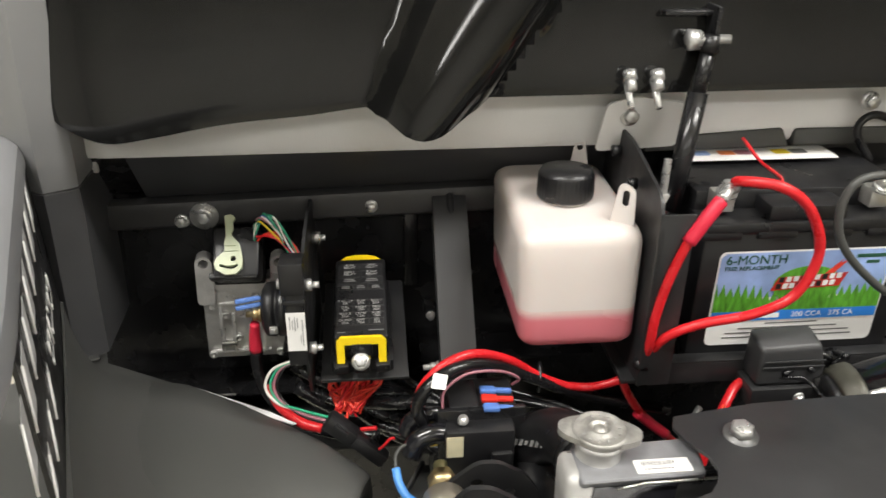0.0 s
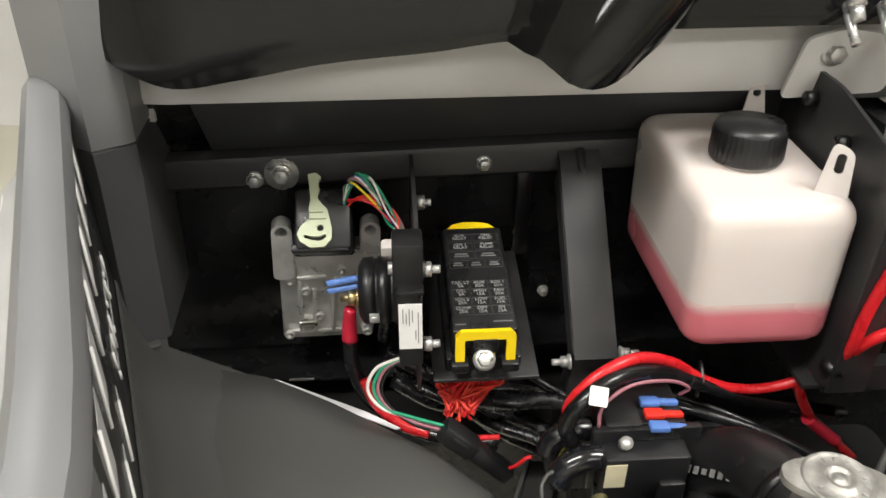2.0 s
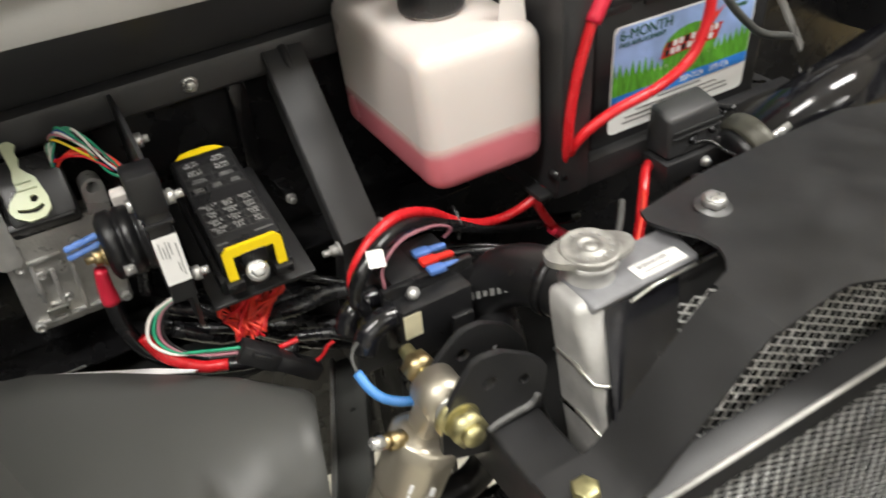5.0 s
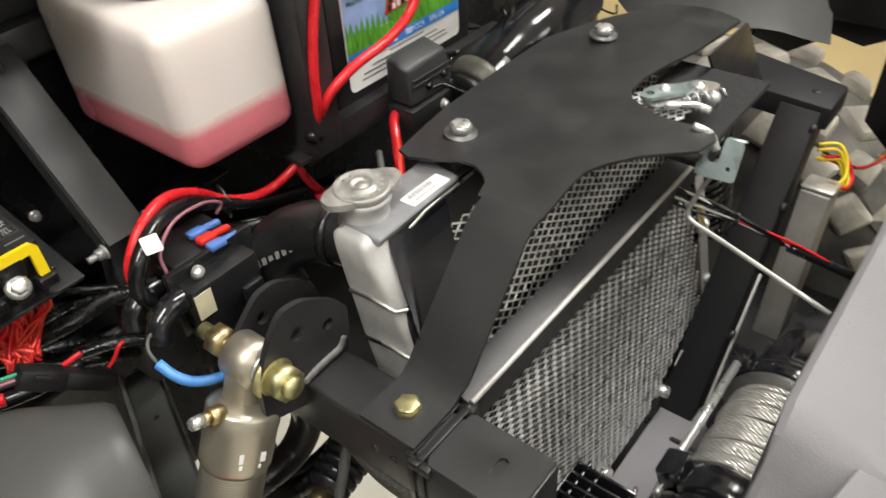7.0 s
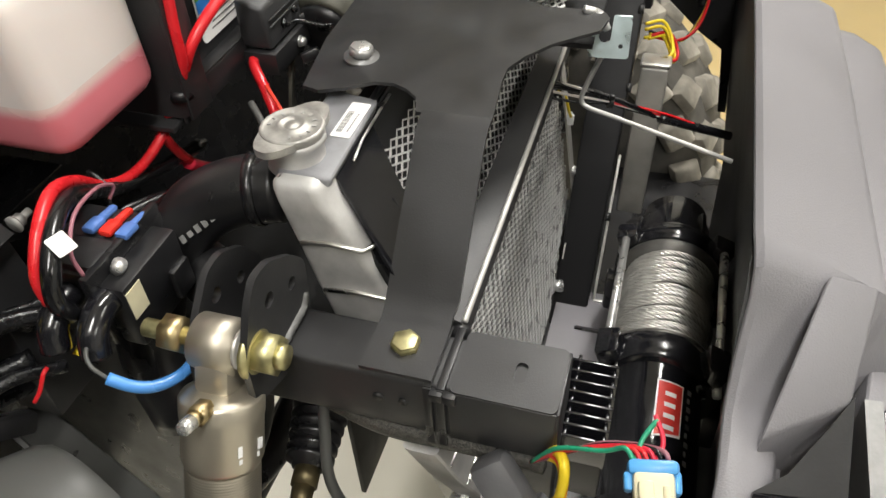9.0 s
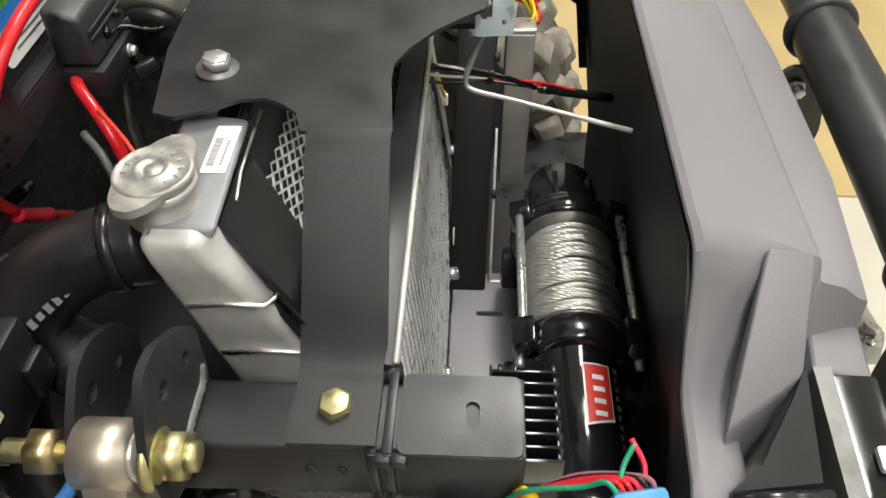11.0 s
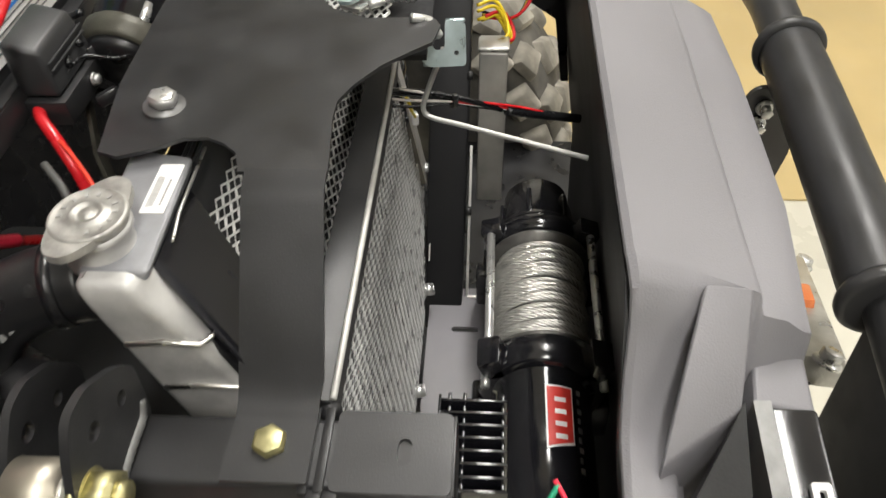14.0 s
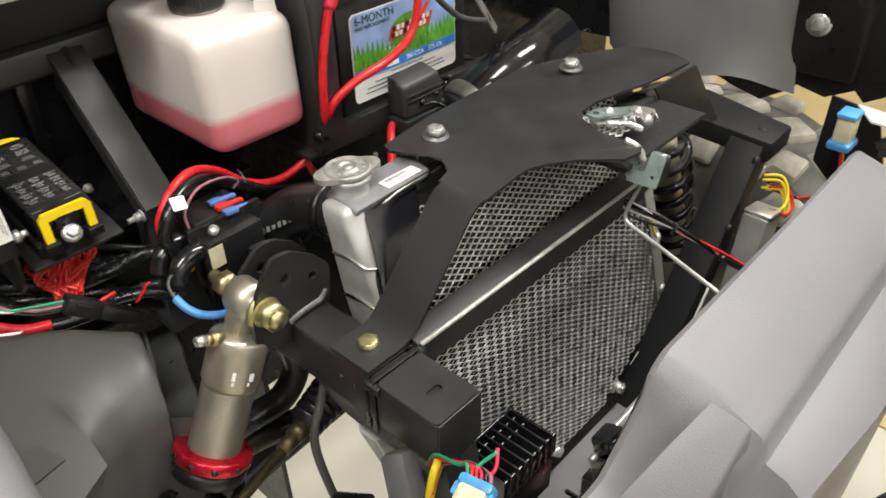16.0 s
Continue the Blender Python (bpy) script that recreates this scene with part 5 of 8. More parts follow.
tube(bm, [(0.186, 0.05, 0.88), (0.12, 0.046, 0.862), (0.02, 0.04, 0.83), (-0.2, 0.03, 0.75)], 0.0205, seg=28)
part("lower_tube", bm, POWDER, bull)
bm = bmesh.new()
hull8(bm, [(0.02, 0.036, 0.5), (0.16, 0.036, 0.5), (0.16, 0.058, 0.5), (0.02, 0.058, 0.5)], [(0.02, 0.036, 0.84), (0.176, 0.036, 0.872), (0.176, 0.066, 0.872), (0.02, 0.062, 0.84)], bevel=0.003)
part("side_plate", bm, POWDER, bull, "black side plate below the collar")

lamp2 = thing("head_lamp", "silver head lamp housing with an amber marker", "lamp", (0.33, 0.02, 0.62))
bm = bmesh.new()
bar_between(bm, (0.44, -0.005, 0.635), (0.22, 0.05, 0.745), 0.05, 0.03, bevel=0.006)
part("lamp_housing", bm, CAST, lamp2)
bm = bmesh.new()
bar_between(bm, (0.35, 0.017, 0.70), (0.315, 0.026, 0.717), 0.022, 0.012, bevel=0.002)
part("amber_marker", bm, AMBER, lamp2, "amber marker lens")
for o in ((0.44, -0.03, 0.635), (0.215, 0.047, 0.765)):
    part("bolt", bolt_bm(o, (0.3, -0.3, 0.9), 0.009, 0.012), ZINC, lamp2, "zinc bolt")
lbar = thing("light_bar", "black light bar with bright lens edges", "light bar", (0.0, 0.17, 0.74))
bm = bmesh.new()
hull8(bm, [(-0.3, 0.15, 0.70), (0.055, 0.15, 0.73), (0.055, 0.205, 0.73), (-0.3, 0.205, 0.70)], [(-0.3, 0.15, 0.74), (0.055, 0.15, 0.775), (0.055, 0.205, 0.775), (-0.3, 0.205, 0.74)], bevel=0.004)
part("bar_body", bm, PLASTIC, lbar)
for x in (0.048, 0.03, 0.022):
    bm = bmesh.new()
    box(bm, (x, 0.177, 0.7745), (0.004, 0.05, 0.003), rot=(0, -6, 0), bevel=0.0008)
    part("lens_edge", bm, CAST, lbar, "bright lens edge")

# ---- coolant bottle ----
bottle = thing("coolant_bottle", "translucent white plastic coolant bottle with pink coolant", "bottle", (0.13, 0.745, 0.996))


def bottle_ring(z):
    q = min(1, max(0, (z - 0.989) / 0.112))
    x0, x1, y0, y1 = 0.078 - 0.004 * q, 0.184, 0.662 + 0.004 * q, 0.828
    pull = 0.0
    if z < 1.001:
        pull = 0.01 * (1 - math.sqrt(max(0, 1 - ((1.001 - z) / 0.012) ** 2)))
    if z > 1.09:
        pull = 0.012 * (1 - math.sqrt(max(0, 1 - ((z - 1.09) / 0.0145) ** 2)))
    r = 0.016
    return [(px, py, z + 0.03 * (py - 0.745) * (z > 1.05) * min(1, (z - 1.05) / 0.04)) for px, py in round_outline([(x0 + pull, y0 + pull), (x1 - pull, y0 + pull), (x1 - pull, y1 - pull), (x0 + pull, y1 - pull)], r, 5)]


def ring_loft(bm, rings, cap0=True, cap1=True):
    vs = [[bm.verts.new(p) for p in r] for r in rings]
    for a, b in zip(vs, vs[1:]):
        for i in range(len(a)):
            j = (i + 1) % len(a)
            bm.faces.new((a[i], a[j], b[j], b[i]))
    if cap0:
        bm.faces.new(vs[0][::-1])
    if cap1:
        bm.faces.new(vs[-1])
    bmesh.ops.recalc_face_normals(bm, faces=bm.faces[:])


bm = bmesh.new()
ring_loft(bm, [bottle_ring(z) for z in (1.028, 1.05, 1.07, 1.09, 1.096, 1.1, 1.1025, 1.104, 1.1045)], cap0=False)
part("bottle_shell", bm, BOTTLE, bottle, sharp=50)
bm = bmesh.new()
ring_loft(bm, [bottle_ring(z) for z in (0.989, 0.9897, 0.9915, 0.996, 1.001, 1.015, 1.028)], cap1=False)
part("coolant_fill", bm, COOLANT, bottle, "pink coolant filling the lower third", sharp=50)
bm = bmesh.new()
lathe(bm, (0.128, 0.738, 1.102), (0, 0.05, 1), [(0, 0.022), (0.006, 0.022)], 28)
part("bottle_neck", bm, BOTTLE, bottle)
bm = bmesh.new()
lathe(bm, (0.128, 0.738, 1.1055), (0, 0.05, 1), [(0.0, 0.0245), (0.002, 0.0258), (0.0035, 0.0258), (0.004, 0.0262), (0.022, 0.0256), (0.023, 0.0250), (0.0275, 0.0225), (0.028, 0.0)], 120)
bm.verts.ensure_lookup_table()
for k in (3, 4):
    for i in range(120):
        if i % 3 == 0:
            v = bm.verts[k * 120 + i]
            v.co += (Vector((0.128, 0.738, v.co.z)) - v.co) * 0.03
part("bottle_cap", bm, PLASTIC, bottle, "ribbed black screw cap")
bm = bmesh.new()
plate(bm, round_outline([(0, 0), (0.024, 0.0), (0.02, 0.045), (0.006, 0.05)], 0.006), facing((0.155, 0.69, 1.088), (0.75, -0.45, 0), (0.15, 0.1, 1)), 0.003, holes=[[(x + 0.0125, y + 0.036) for x, y in rounded(0.006, 0.014, 0.0028, 4)]])
part("mounting_ear", bm, BOTTLE, bottle, "slotted plastic mounting ear")
bm = bmesh.new()
plate(bm, round_outline([(0, 0), (0.02, 0.0), (0.014, 0.036), (0.006, 0.036)], 0.005), facing((0.143, 0.79, 1.108), (0.9, -0.2, 0), (0.1, 0.2, 1)), 0.003, holes=[circle(0.01, 0.026, 0.003)])
part("mounting_ear", bm, BOTTLE, bottle, "slotted plastic mounting ear")

divider = thing("divider_plate", "black upright steel plate between bottle and battery", "plate", (0.184, 0.73, 0.95))
bm = bmesh.new()
plate(bm, round_outline([(0.648, 0.955), (0.646, 1.115), (0.658, 1.138), (0.74, 1.158), (0.81, 1.158), (0.82, 0.955)], 0.012), facing((0.186, 0, 0), (0, 1, 0), (0, 0, 1)), -0.004 + 0.007)
part("divider_sheet", bm, POWDER, divider)
bm = bmesh.new()
box(bm, (0.20, 0.6485, 1.04), (0.03, 0.003, 0.17), bevel=0.001)
part("front_flange", bm, POWDER, divider)
for y, z in ((0.762, 1.14), (0.71, 1.128)):
    bm = bmesh.new()
    rod(bm, (0.184, y, z), (0.176, y, z), 0.0055, seg=6)
    part("screw", bm, SATIN, divider)
bm = bmesh.new()
tube(bm, [(0.205, 0.70, 1.105), (0.206, 0.702, 1.13), (0.207, 0.704, 1.152)], 0.0035, seg=10)
box(bm, (0.206, 0.70, 1.112), (0.014, 0.006, 0.02), bevel=0.002)
part("hook_bolt", bm, ZINC, divider, "zinc hold down bolt")

# ---- battery and its tray ----
battery = thing("battery", "black lead acid battery with a printed colour label", "battery", (0.327, 0.735, 0.955))
bm = bmesh.new()
box(bm, (0.334, 0.735, 1.026), (0.197, 0.132, 0.146), bevel=0.004)
part("battery_case", bm, BATTERY, battery)
bm = bmesh.new()
box(bm, (0.334, 0.735, 1.100), (0.201, 0.136, 0.012), bevel=0.003)
box(bm, (0.334, 0.75, 1.113), (0.199, 0.104, 0.022), bevel=0.003)
box(bm, (0.325, 0.684, 1.113), (0.07, 0.03, 0.014), bevel=0.002)
part("battery_lid", bm, BATTERY, battery)
for i in range(4):
    bm = bmesh.new()
    box(bm, (0.25 + 0.05 * i, 0.6685, 1.094), (0.036, 0.003, 0.008), bevel=0.001)
    part("case_rib", bm, BATTERY, battery)
FACE = facing((0.252, 0.6688, 0.981), (1, 0.0, 0), (0, 0, 1))
LW, LH = 0.161, 0.097


def decal(name, outline, mat, lift, parent, label="", m=None):
    bm = bmesh.new()
    plate(bm, outline, (m or FACE) @ Matrix.Translation((0, 0, lift)), 0.0002)
    return part(name, bm, mat, parent, label)


base = decal("label", rounded(LW, LH, 0.006, 4, LW / 2, LH / 2), PAPER, 0.0004, battery, "printed battery label")
decal("label_sky", [(0.0015, 0.05), (LW - 0.0015, 0.05), (LW - 0.0015, LH - 0.006), (LW - 0.006, LH - 0.0015), (0.006, LH - 0.0015), (0.0015, LH - 0.006)], SKYINK, 0.0008, base, "pale blue sky print")
blades = [(0.0015, 0.036)]
blades += [(LW - 0.0015, 0.036)]
n = 46
for i in range(n):
    x = LW - 0.0015 - (LW - 0.003) * i / (n - 1)
    lowmid = 0.5 + 0.5 * math.cos(2 * math.pi * x / LW)
    blades.append((x, 0.044 + 0.008 * lowmid + (0.008 + 0.007 * random.random() if i % 2 else 0)))
decal("label_grass", blades, GRASSINK, 0.0012, base, "green grass print")
decal("label_stripe", [(0.0015, 0.026), (LW - 0.0015, 0.026), (LW - 0.0015, 0.036), (0.0015, 0.036)], BLUEINK, 0.0014, base, "blue print stripe")
text("label_words", "6-MONTH", FACE @ Matrix.Translation((0.006, LH - 0.0085, 0.0012)), 0.0125, GREENINK, base, "LEFT")
text("label_words", "FREE REPLACEMENT", FACE @ Matrix.Translation((0.006, LH - 0.0165, 0.0012)), 0.0056, GREENINK, base, "LEFT")
decal("print_bar", [(0.048, 0.0285), (0.066, 0.0285), (0.066, 0.0335), (0.048, 0.0335)], WHITEINK, 0.0018, base)
text("label_words", "300 CCA", FACE @ Matrix.Translation((0.092, 0.031, 0.0016)), 0.0075, WHITEINK, base)
text("label_words", "375 CA", FACE @ Matrix.Translation((0.125, 0.031, 0.0016)), 0.0075, WHITEINK, base)
for k, (u, w) in enumerate(((0.055, 0.05), (0.03, 0.095), (0.018, 0.12), (0.016, 0.125))):
    v = 0.0215 - 0.0048 * k
    decal("print_bar", [(u, v), (u + w, v), (u + w, v + 0.0012), (u, v + 0.0012)], DIMINK, 0.0008, base)
decal("print_bar", [(LW - 0.034, LH - 0.0095), (LW - 0.006, LH - 0.0095), (LW - 0.006, LH - 0.006), (LW - 0.034, LH - 0.006)], GREENINK, 0.0012, base)
decal("print_bar", [(LW - 0.024, LH - 0.0155), (LW - 0.012, LH - 0.0155), (LW - 0.012, LH - 0.0125), (LW - 0.024, LH - 0.0125)], GREENINK, 0.0012, base)
decal("logo_disc", [(0.086 + 0.032 * math.cos(2 * math.pi * i / 28), 0.062 + 0.019 * math.sin(2 * math.pi * i / 28)) for i in range(28)], GRASSINK, 0.0016, base, "green logo ellipse")
decal("logo_band", [(0.052, 0.057), (0.116, 0.060), (0.122, 0.0735), (0.058, 0.0705)], REDINK, 0.002, base, "red logo band")
for v, a, b in ((0.0655, 0.058, 0.118), (0.0588, 0.056, 0.112)):
    for i in range(9):
        u = a + (b - a) * i / 9
        decal("logo_bar", [(u, v + 0.05 * (u - a)), (u + 0.0046, v + 0.05 * (u - a)), (u + 0.0052, v + 0.0052 + 0.05 * (u - a)), (u + 0.0006, v + 0.0052 + 0.05 * (u - a))], WHITEINK if i % 3 else INK, 0.0024, base)
decal("logo_flash", [(0.10, 0.073), (0.108, 0.0735), (0.121, 0.088), (0.112, 0.083), (0.114, 0.087)], ORGW, 0.0022, base, "orange logo flash")
TOPF = facing((0.25, 0.758, 1.1285), (1, 0, 0), (0, 1, 0.0))
tlab = decal("top_sticker", rounded(0.15, 0.036, 0.003, 3, 0.075, 0.018), PAPER, 0.0002, battery, "worn white top sticker", TOPF)
for u, c in ((0.02, SKYINK), (0.045, AMBER), (0.062, PINKW), (0.1, YELW), (0.118, DIMINK)):
    decal("sticker_patch", rounded(0.016, 0.012, 0.002, 3, u, 0.02), c, 0.0006, tlab, "", TOPF)
for x in (0.254, 0.395):
    bm = bmesh.new()
    box(bm, (x, 0.69, 1.119), (0.018, 0.018, 0.018), bevel=0.002)
    part("terminal_post", bm, CAST, battery, "lead grey terminal post")
    part("terminal_bolt", bolt_bm((x, 0.682, 1.128), (-0.1, -0.35, 1), 0.0065, 0.01, washer=0.009), ZINC, battery, "zinc terminal bolt")

hold = thing("battery_clamp", "black plastic battery hold down bar", "clamp", (0.31, 0.78, 1.13))
bm = bmesh.new()
hull8(bm, [(0.215, 0.782, 1.130), (0.36, 0.782, 1.132), (0.372, 0.81, 1.130), (0.215, 0.81, 1.130)], [(0.215, 0.786, 1.142), (0.352, 0.786, 1.15), (0.362, 0.81, 1.15), (0.215, 0.81, 1.142)], bevel=0.003)
box(bm, (0.45, 0.80, 1.14), (0.17, 0.03, 0.018), bevel=0.004)
part("clamp_bar", bm, LINER, hold)
bm = bmesh.new()
tube(bm, [(0.44, 0.77, 1.12), (0.42, 0.772, 1.15), (0.435, 0.775, 1.165), (0.47, 0.775, 1.155)], 0.004, seg=8)
part("clamp_hook", bm, PLASTIC, hold)

tray = thing("battery_tray", "black steel battery tray with folded front rail", "tray", (0.33, 0.72, 0.945))
bm = bmesh.new()
box(bm, (0.335, 0.74, 0.950), (0.32, 0.16, 0.005), bevel=0.001)
part("tray_floor", bm, POWDER, tray)
bm = bmesh.new()
box(bm, (0.33, 0.6565, 0.960), (0.285, 0.004, 0.022), bevel=0.001)
box(bm, (0.33, 0.662, 0.9715), (0.285, 0.014, 0.003), bevel=0.001)
part("front_rail", bm, POWDER, tray)
# rail holes drawn as black discs for the shade within
for x in (0.214, 0.40):
    bm = bmesh.new()
    rod(bm, (x, 0.6547, 0.958), (x, 0.6538, 0.958), 0.0028, seg=12)
    part("hole_shade", bm, INK, tray)
bm = bmesh.new()
rod(bm, (0.19, 0.655, 0.972), (0.19, 0.655, 0.979), 0.009, 0.0075, seg=24)
part("cable_grommet", bm, RUBBER, tray, "black rubber cable grommet")

BREAKER = material("dark_breaker_plastic", (0.03, 0.03, 0.031), 0.42, vary=0.08, scale=10, bump=0.15, bump_scale=700)
breaker = thing("circuit_breaker", "black ribbed circuit breaker box on the tray rail", "breaker", (0.31, 0.645, 0.96))
bm = bmesh.new()
hull8(bm, [(0.287, 0.628, 0.962), (0.353, 0.628, 0.962), (0.353, 0.658, 0.962), (0.287, 0.658, 0.962)], [(0.289, 0.632, 0.998), (0.346, 0.632, 1.0), (0.342, 0.656, 1.009), (0.286, 0.656, 1.007)], bevel=0.004, seg=3)
part("breaker_body", bm, BREAKER, breaker)
for i in range(2):
    bm = bmesh.new()
    box(bm, (0.32, 0.6288, 0.981 + 0.006 * i), (0.056, 0.0016, 0.0018), bevel=0.0004)
    part("rib", bm, BREAKER, breaker)
bm = bmesh.new()
box(bm, (0.326, 0.64, 0.951), (0.086, 0.032, 0.02), bevel=0.001)
part("breaker_base", bm, POWDER, breaker)
part("bolt", bolt_bm((0.328, 0.6235, 0.951), (0, -1, 0), 0.004, 0.005), ZINC, breaker, "small zinc bolt")

# ---- strap bracket ----
strap = thing("strap_bracket", "dark grey channel strap running down from the cross bar", "bracket", (0.031, 0.71, 0.94))
bm = bmesh.new()
for x0, x1, lift in ((0.012, 0.0505, 0.0), (0.0125, 0.015, -1), (0.0455, 0.048, -1)):
    if lift == 0:
        line = [(0.0308, 0.836, 1.0685), (0.0308, 0.829, 1.066), (0.0308, 0.822, 1.058), (0.0305, 0.80, 1.036), (0.0295, 0.708, 0.9445)]
        bent(bm, line, (0.0175, 0, 0), 0.0025)
    else:
        xc = (x0 + x1) / 2
        hull8(bm, [(x0, 0.832, 1.04), (x1, 0.832, 1.04), (x1, 0.726, 0.93), (x0, 0.726, 0.93)], [(x0, 0.824, 1.057), (x1, 0.824, 1.057), (x1, 0.715, 0.944), (x0, 0.715, 0.944)])
part("strap_channel", bm, STRAPM, strap)
bm = bmesh.new()
hull8(bm, [(0.026, 0.826, 1.062), (0.037, 0.826, 1.062), (0.037, 0.834, 1.07), (0.026, 0.834, 1.07)], [(0.029, 0.812, 1.056), (0.034, 0.812, 1.056), (0.034, 0.83, 1.074), (0.029, 0.83, 1.074)], bevel=0.002)
part("gusset", bm, POWDER, strap)
# slot drawn as a black patch, its shade put into the colour
bm = bmesh.new()
m = facing((0.036, 0.7285, 0.9625), (1, 0, 0), (0, 0.66, 0.75))
plate(bm, rounded(0.0055, 0.026, 0.0026, 4), m @ Matrix.Translation((0, 0, 0.0005)), 0.0012)
part("slot", bm, INK, strap)
for a, d in (((0.045, 0.699, 0.957), (1, 0, 0)), ((0.010, 0.712, 0.94), (-1, 0, 0))):
    bm = bolt_bm(a, d, 0.0048, 0.008)
    a, d = Vector(a), Vector(d)
    rod(bm, a + d * 0.007, a + d * 0.015, 0.0028, seg=12)
    part("bolt", bm, DULLZINC, strap, "zinc nut and bolt")
bm = bmesh.new()
hull8(bm, [(0.002, 0.70, 0.80), (0.05, 0.70, 0.80), (0.05, 0.74, 0.80), (0.002, 0.74, 0.80)], [(0.014, 0.716, 0.944), (0.048, 0.716, 0.944), (0.048, 0.735, 0.944), (0.014, 0.735, 0.944)], bevel=0.002)
part("lower_leg", bm, POWDER, strap)

# ---- fuse box ----
FB = facing((-0.0630, 0.7460, 1.0040), (1, 0.0, 0), (0, 0.110, 0.020))
fuse = thing("fuse_box", "black fuse and relay box with yellow end clips", "fuse box", (-0.064, 0.74, 0.97))


bm = bmesh.new()
lbox(bm, FB, (0, 0, -0.014), (0.05, 0.116, 0.028), 0.003)
part("fuse_cover", bm, PLASTIC, fuse)
bm = bmesh.new()
lbox(bm, FB, (0, -0.002, -0.035), (0.058, 0.118, 0.014), 0.002)
part("fuse_body", bm, PLASTIC, fuse)
bm = bmesh.new()
lbox(bm, FB, (0.002, 0.002, -0.0445), (0.082, 0.142, 0.004), 0.0015)
part("fuse_base", bm, POWDER, fuse, "black steel base plate")
bm = bmesh.new()
clip = [(-0.0225, -0.02), (-0.0225, 0.002), (-0.0185, 0.0065), (0.0185, 0.0065), (0.0225, 0.002), (0.0225, -0.02), (0.0155, -0.02), (0.0155, -0.001), (-0.0155, -0.001), (-0.0155, -0.02)]
plate(bm, clip, FB @ facing((0, -0.0585, -0.005), (1, 0, 0), (0, 0.25, 1)), 0.004)
part("yellow_clip", bm, YELCLIP, fuse, "yellow locking clip")
for s in (-1, 1):
    bm = bmesh.new()
    lbox(bm, FB, (0.0062 * s, -0.0615, -0.02), (0.0032, 0.003, 0.008), 0.0005)
    part("yellow_tab", bm, YELCLIP, fuse, "yellow locking tab")
bm = bmesh.new()
lbox(bm, FB, (0, -0.0605, -0.012), (0.02, 0.006, 0.016), 0.002)
lbox(bm, FB, (0, -0.066, -0.029), (0.014, 0.008, 0.012), 0.002)
lbox(bm, FB, (-0.019, -0.066, -0.029), (0.014, 0.01, 0.01), 0.002)
lbox(bm, FB, (0.019, -0.066, -0.029), (0.014, 0.01, 0.01), 0.002)
part("latch_block", bm, PLASTIC, fuse)
bm = bmesh.new()
prof = [(-0.019, 0.0), (-0.014, 0.005), (-0.005, 0.0075), (0.008, 0.0075), (0.016, 0.005), (0.021, 0.0)]
plate(bm, prof, FB @ Matrix.Translation((-0.001, 0.058, -0.008)), 0.007)
part("yellow_clip", bm, YELCLIP, fuse, "yellow locking clip")
part("bolt", bolt_bm(FB @ V(-0.001, -0.0665, -0.0225), (0, -0.75, 0.65), 0.006, 0.008, washer=0.0085), ZINC, fuse, "zinc flange bolt")
rowsA = [(0.0445, ["AUX\nRELAY", "FAN\nRELAY"]), (0.0335, ["IGN 1\nRELAY", "PUMP\nRELAY"]), (0.0235, ["", ""]), (0.0130, ["", "", ""]), (-0.0105, ["TAIL LT\n5A", "AUX\n20A", "IGN 1\n20A"]), (-0.0195, ["DRL\n5A", "HIGH\n15A", "FAN\n20A"]), (-0.0285, ["IGN 2\n20A", "LOW\n15A", "FUEL\n15A"]), (-0.0375, ["DUMP\n20A", "DIFF\n10A", "EFI\n15A"])]
for v, names in rowsA:
    w = 0.044 / len(names)
    for i, nm in enumerate(names):
        u = -0.022 + w * (i + 0.5)
        bm = bmesh.new()
        for s in (-1, 1):
            lbox(bm, FB, (u, v + s * 0.0042, 0.0002), (w * 0.92, 0.00025, 0.0003))
            lbox(bm, FB, (u + s * w * 0.46, v, 0.0002), (0.00025, 0.0084, 0.0003))
        part("label_frame", bm, FAINTINK, fuse)
        if nm:
            text("fuse_label", nm, FB @ Matrix.Translation((u, v + 0.0006, 0.0002)), 0.0042, MIDINK, fuse, spacing=0.85)
        else:
            bm = bmesh.new()
            lbox(bm, FB, (u, v + 0.0013, 0.0003), (w * 0.45, 0.0014, 0.0003))
            lbox(bm, FB, (u, v - 0.0013, 0.0003), (w * 0.55, 0.0014, 0.0003))
            tagged(part("print_bars", bm, DIMINK, fuse), kind="stuff")
bm = bmesh.new()
lbox(bm, FB, (0.014, -0.049, 0.0002), (0.014, 0.0012, 0.0003))
lbox(bm, FB, (-0.018, -0.051, 0.0002), (0.008, 0.0012, 0.0003))
tagged(part("print_bars", bm, DIMINK, fuse), kind="stuff")
red_loom = thing("fuse_wires", "bundle of thin orange red wires under the fuse box", "wires", (-0.07, 0.69, 0.93))
rnd = random.Random(4)
for i in range(46):
    bm = bmesh.new()
    u = rnd.uniform(-0.024, 0.016)
    p0 = FB @ V(u, -0.045 + rnd.uniform(0, 0.03), -0.046)
    tube(bm, [p0, p0 + V(rnd.uniform(-0.006, 0.006), -0.010 + rnd.uniform(-0.005, 0.003), -0.016), p0 + V(-0.010 + rnd.uniform(-0.010, 0.010), -0.004 + rnd.uniform(-0.006, 0.004), -0.034), V(-0.08 + rnd.uniform(-0.012, 0.012), 0.70 + rnd.uniform(-0.008, 0.004), 0.904 + rnd.uniform(-0.008, 0.008))], 0.0013, seg=6, per=5)
    part("wire", bm, ORGW if i % 5 else REDCABLE, red_loom)

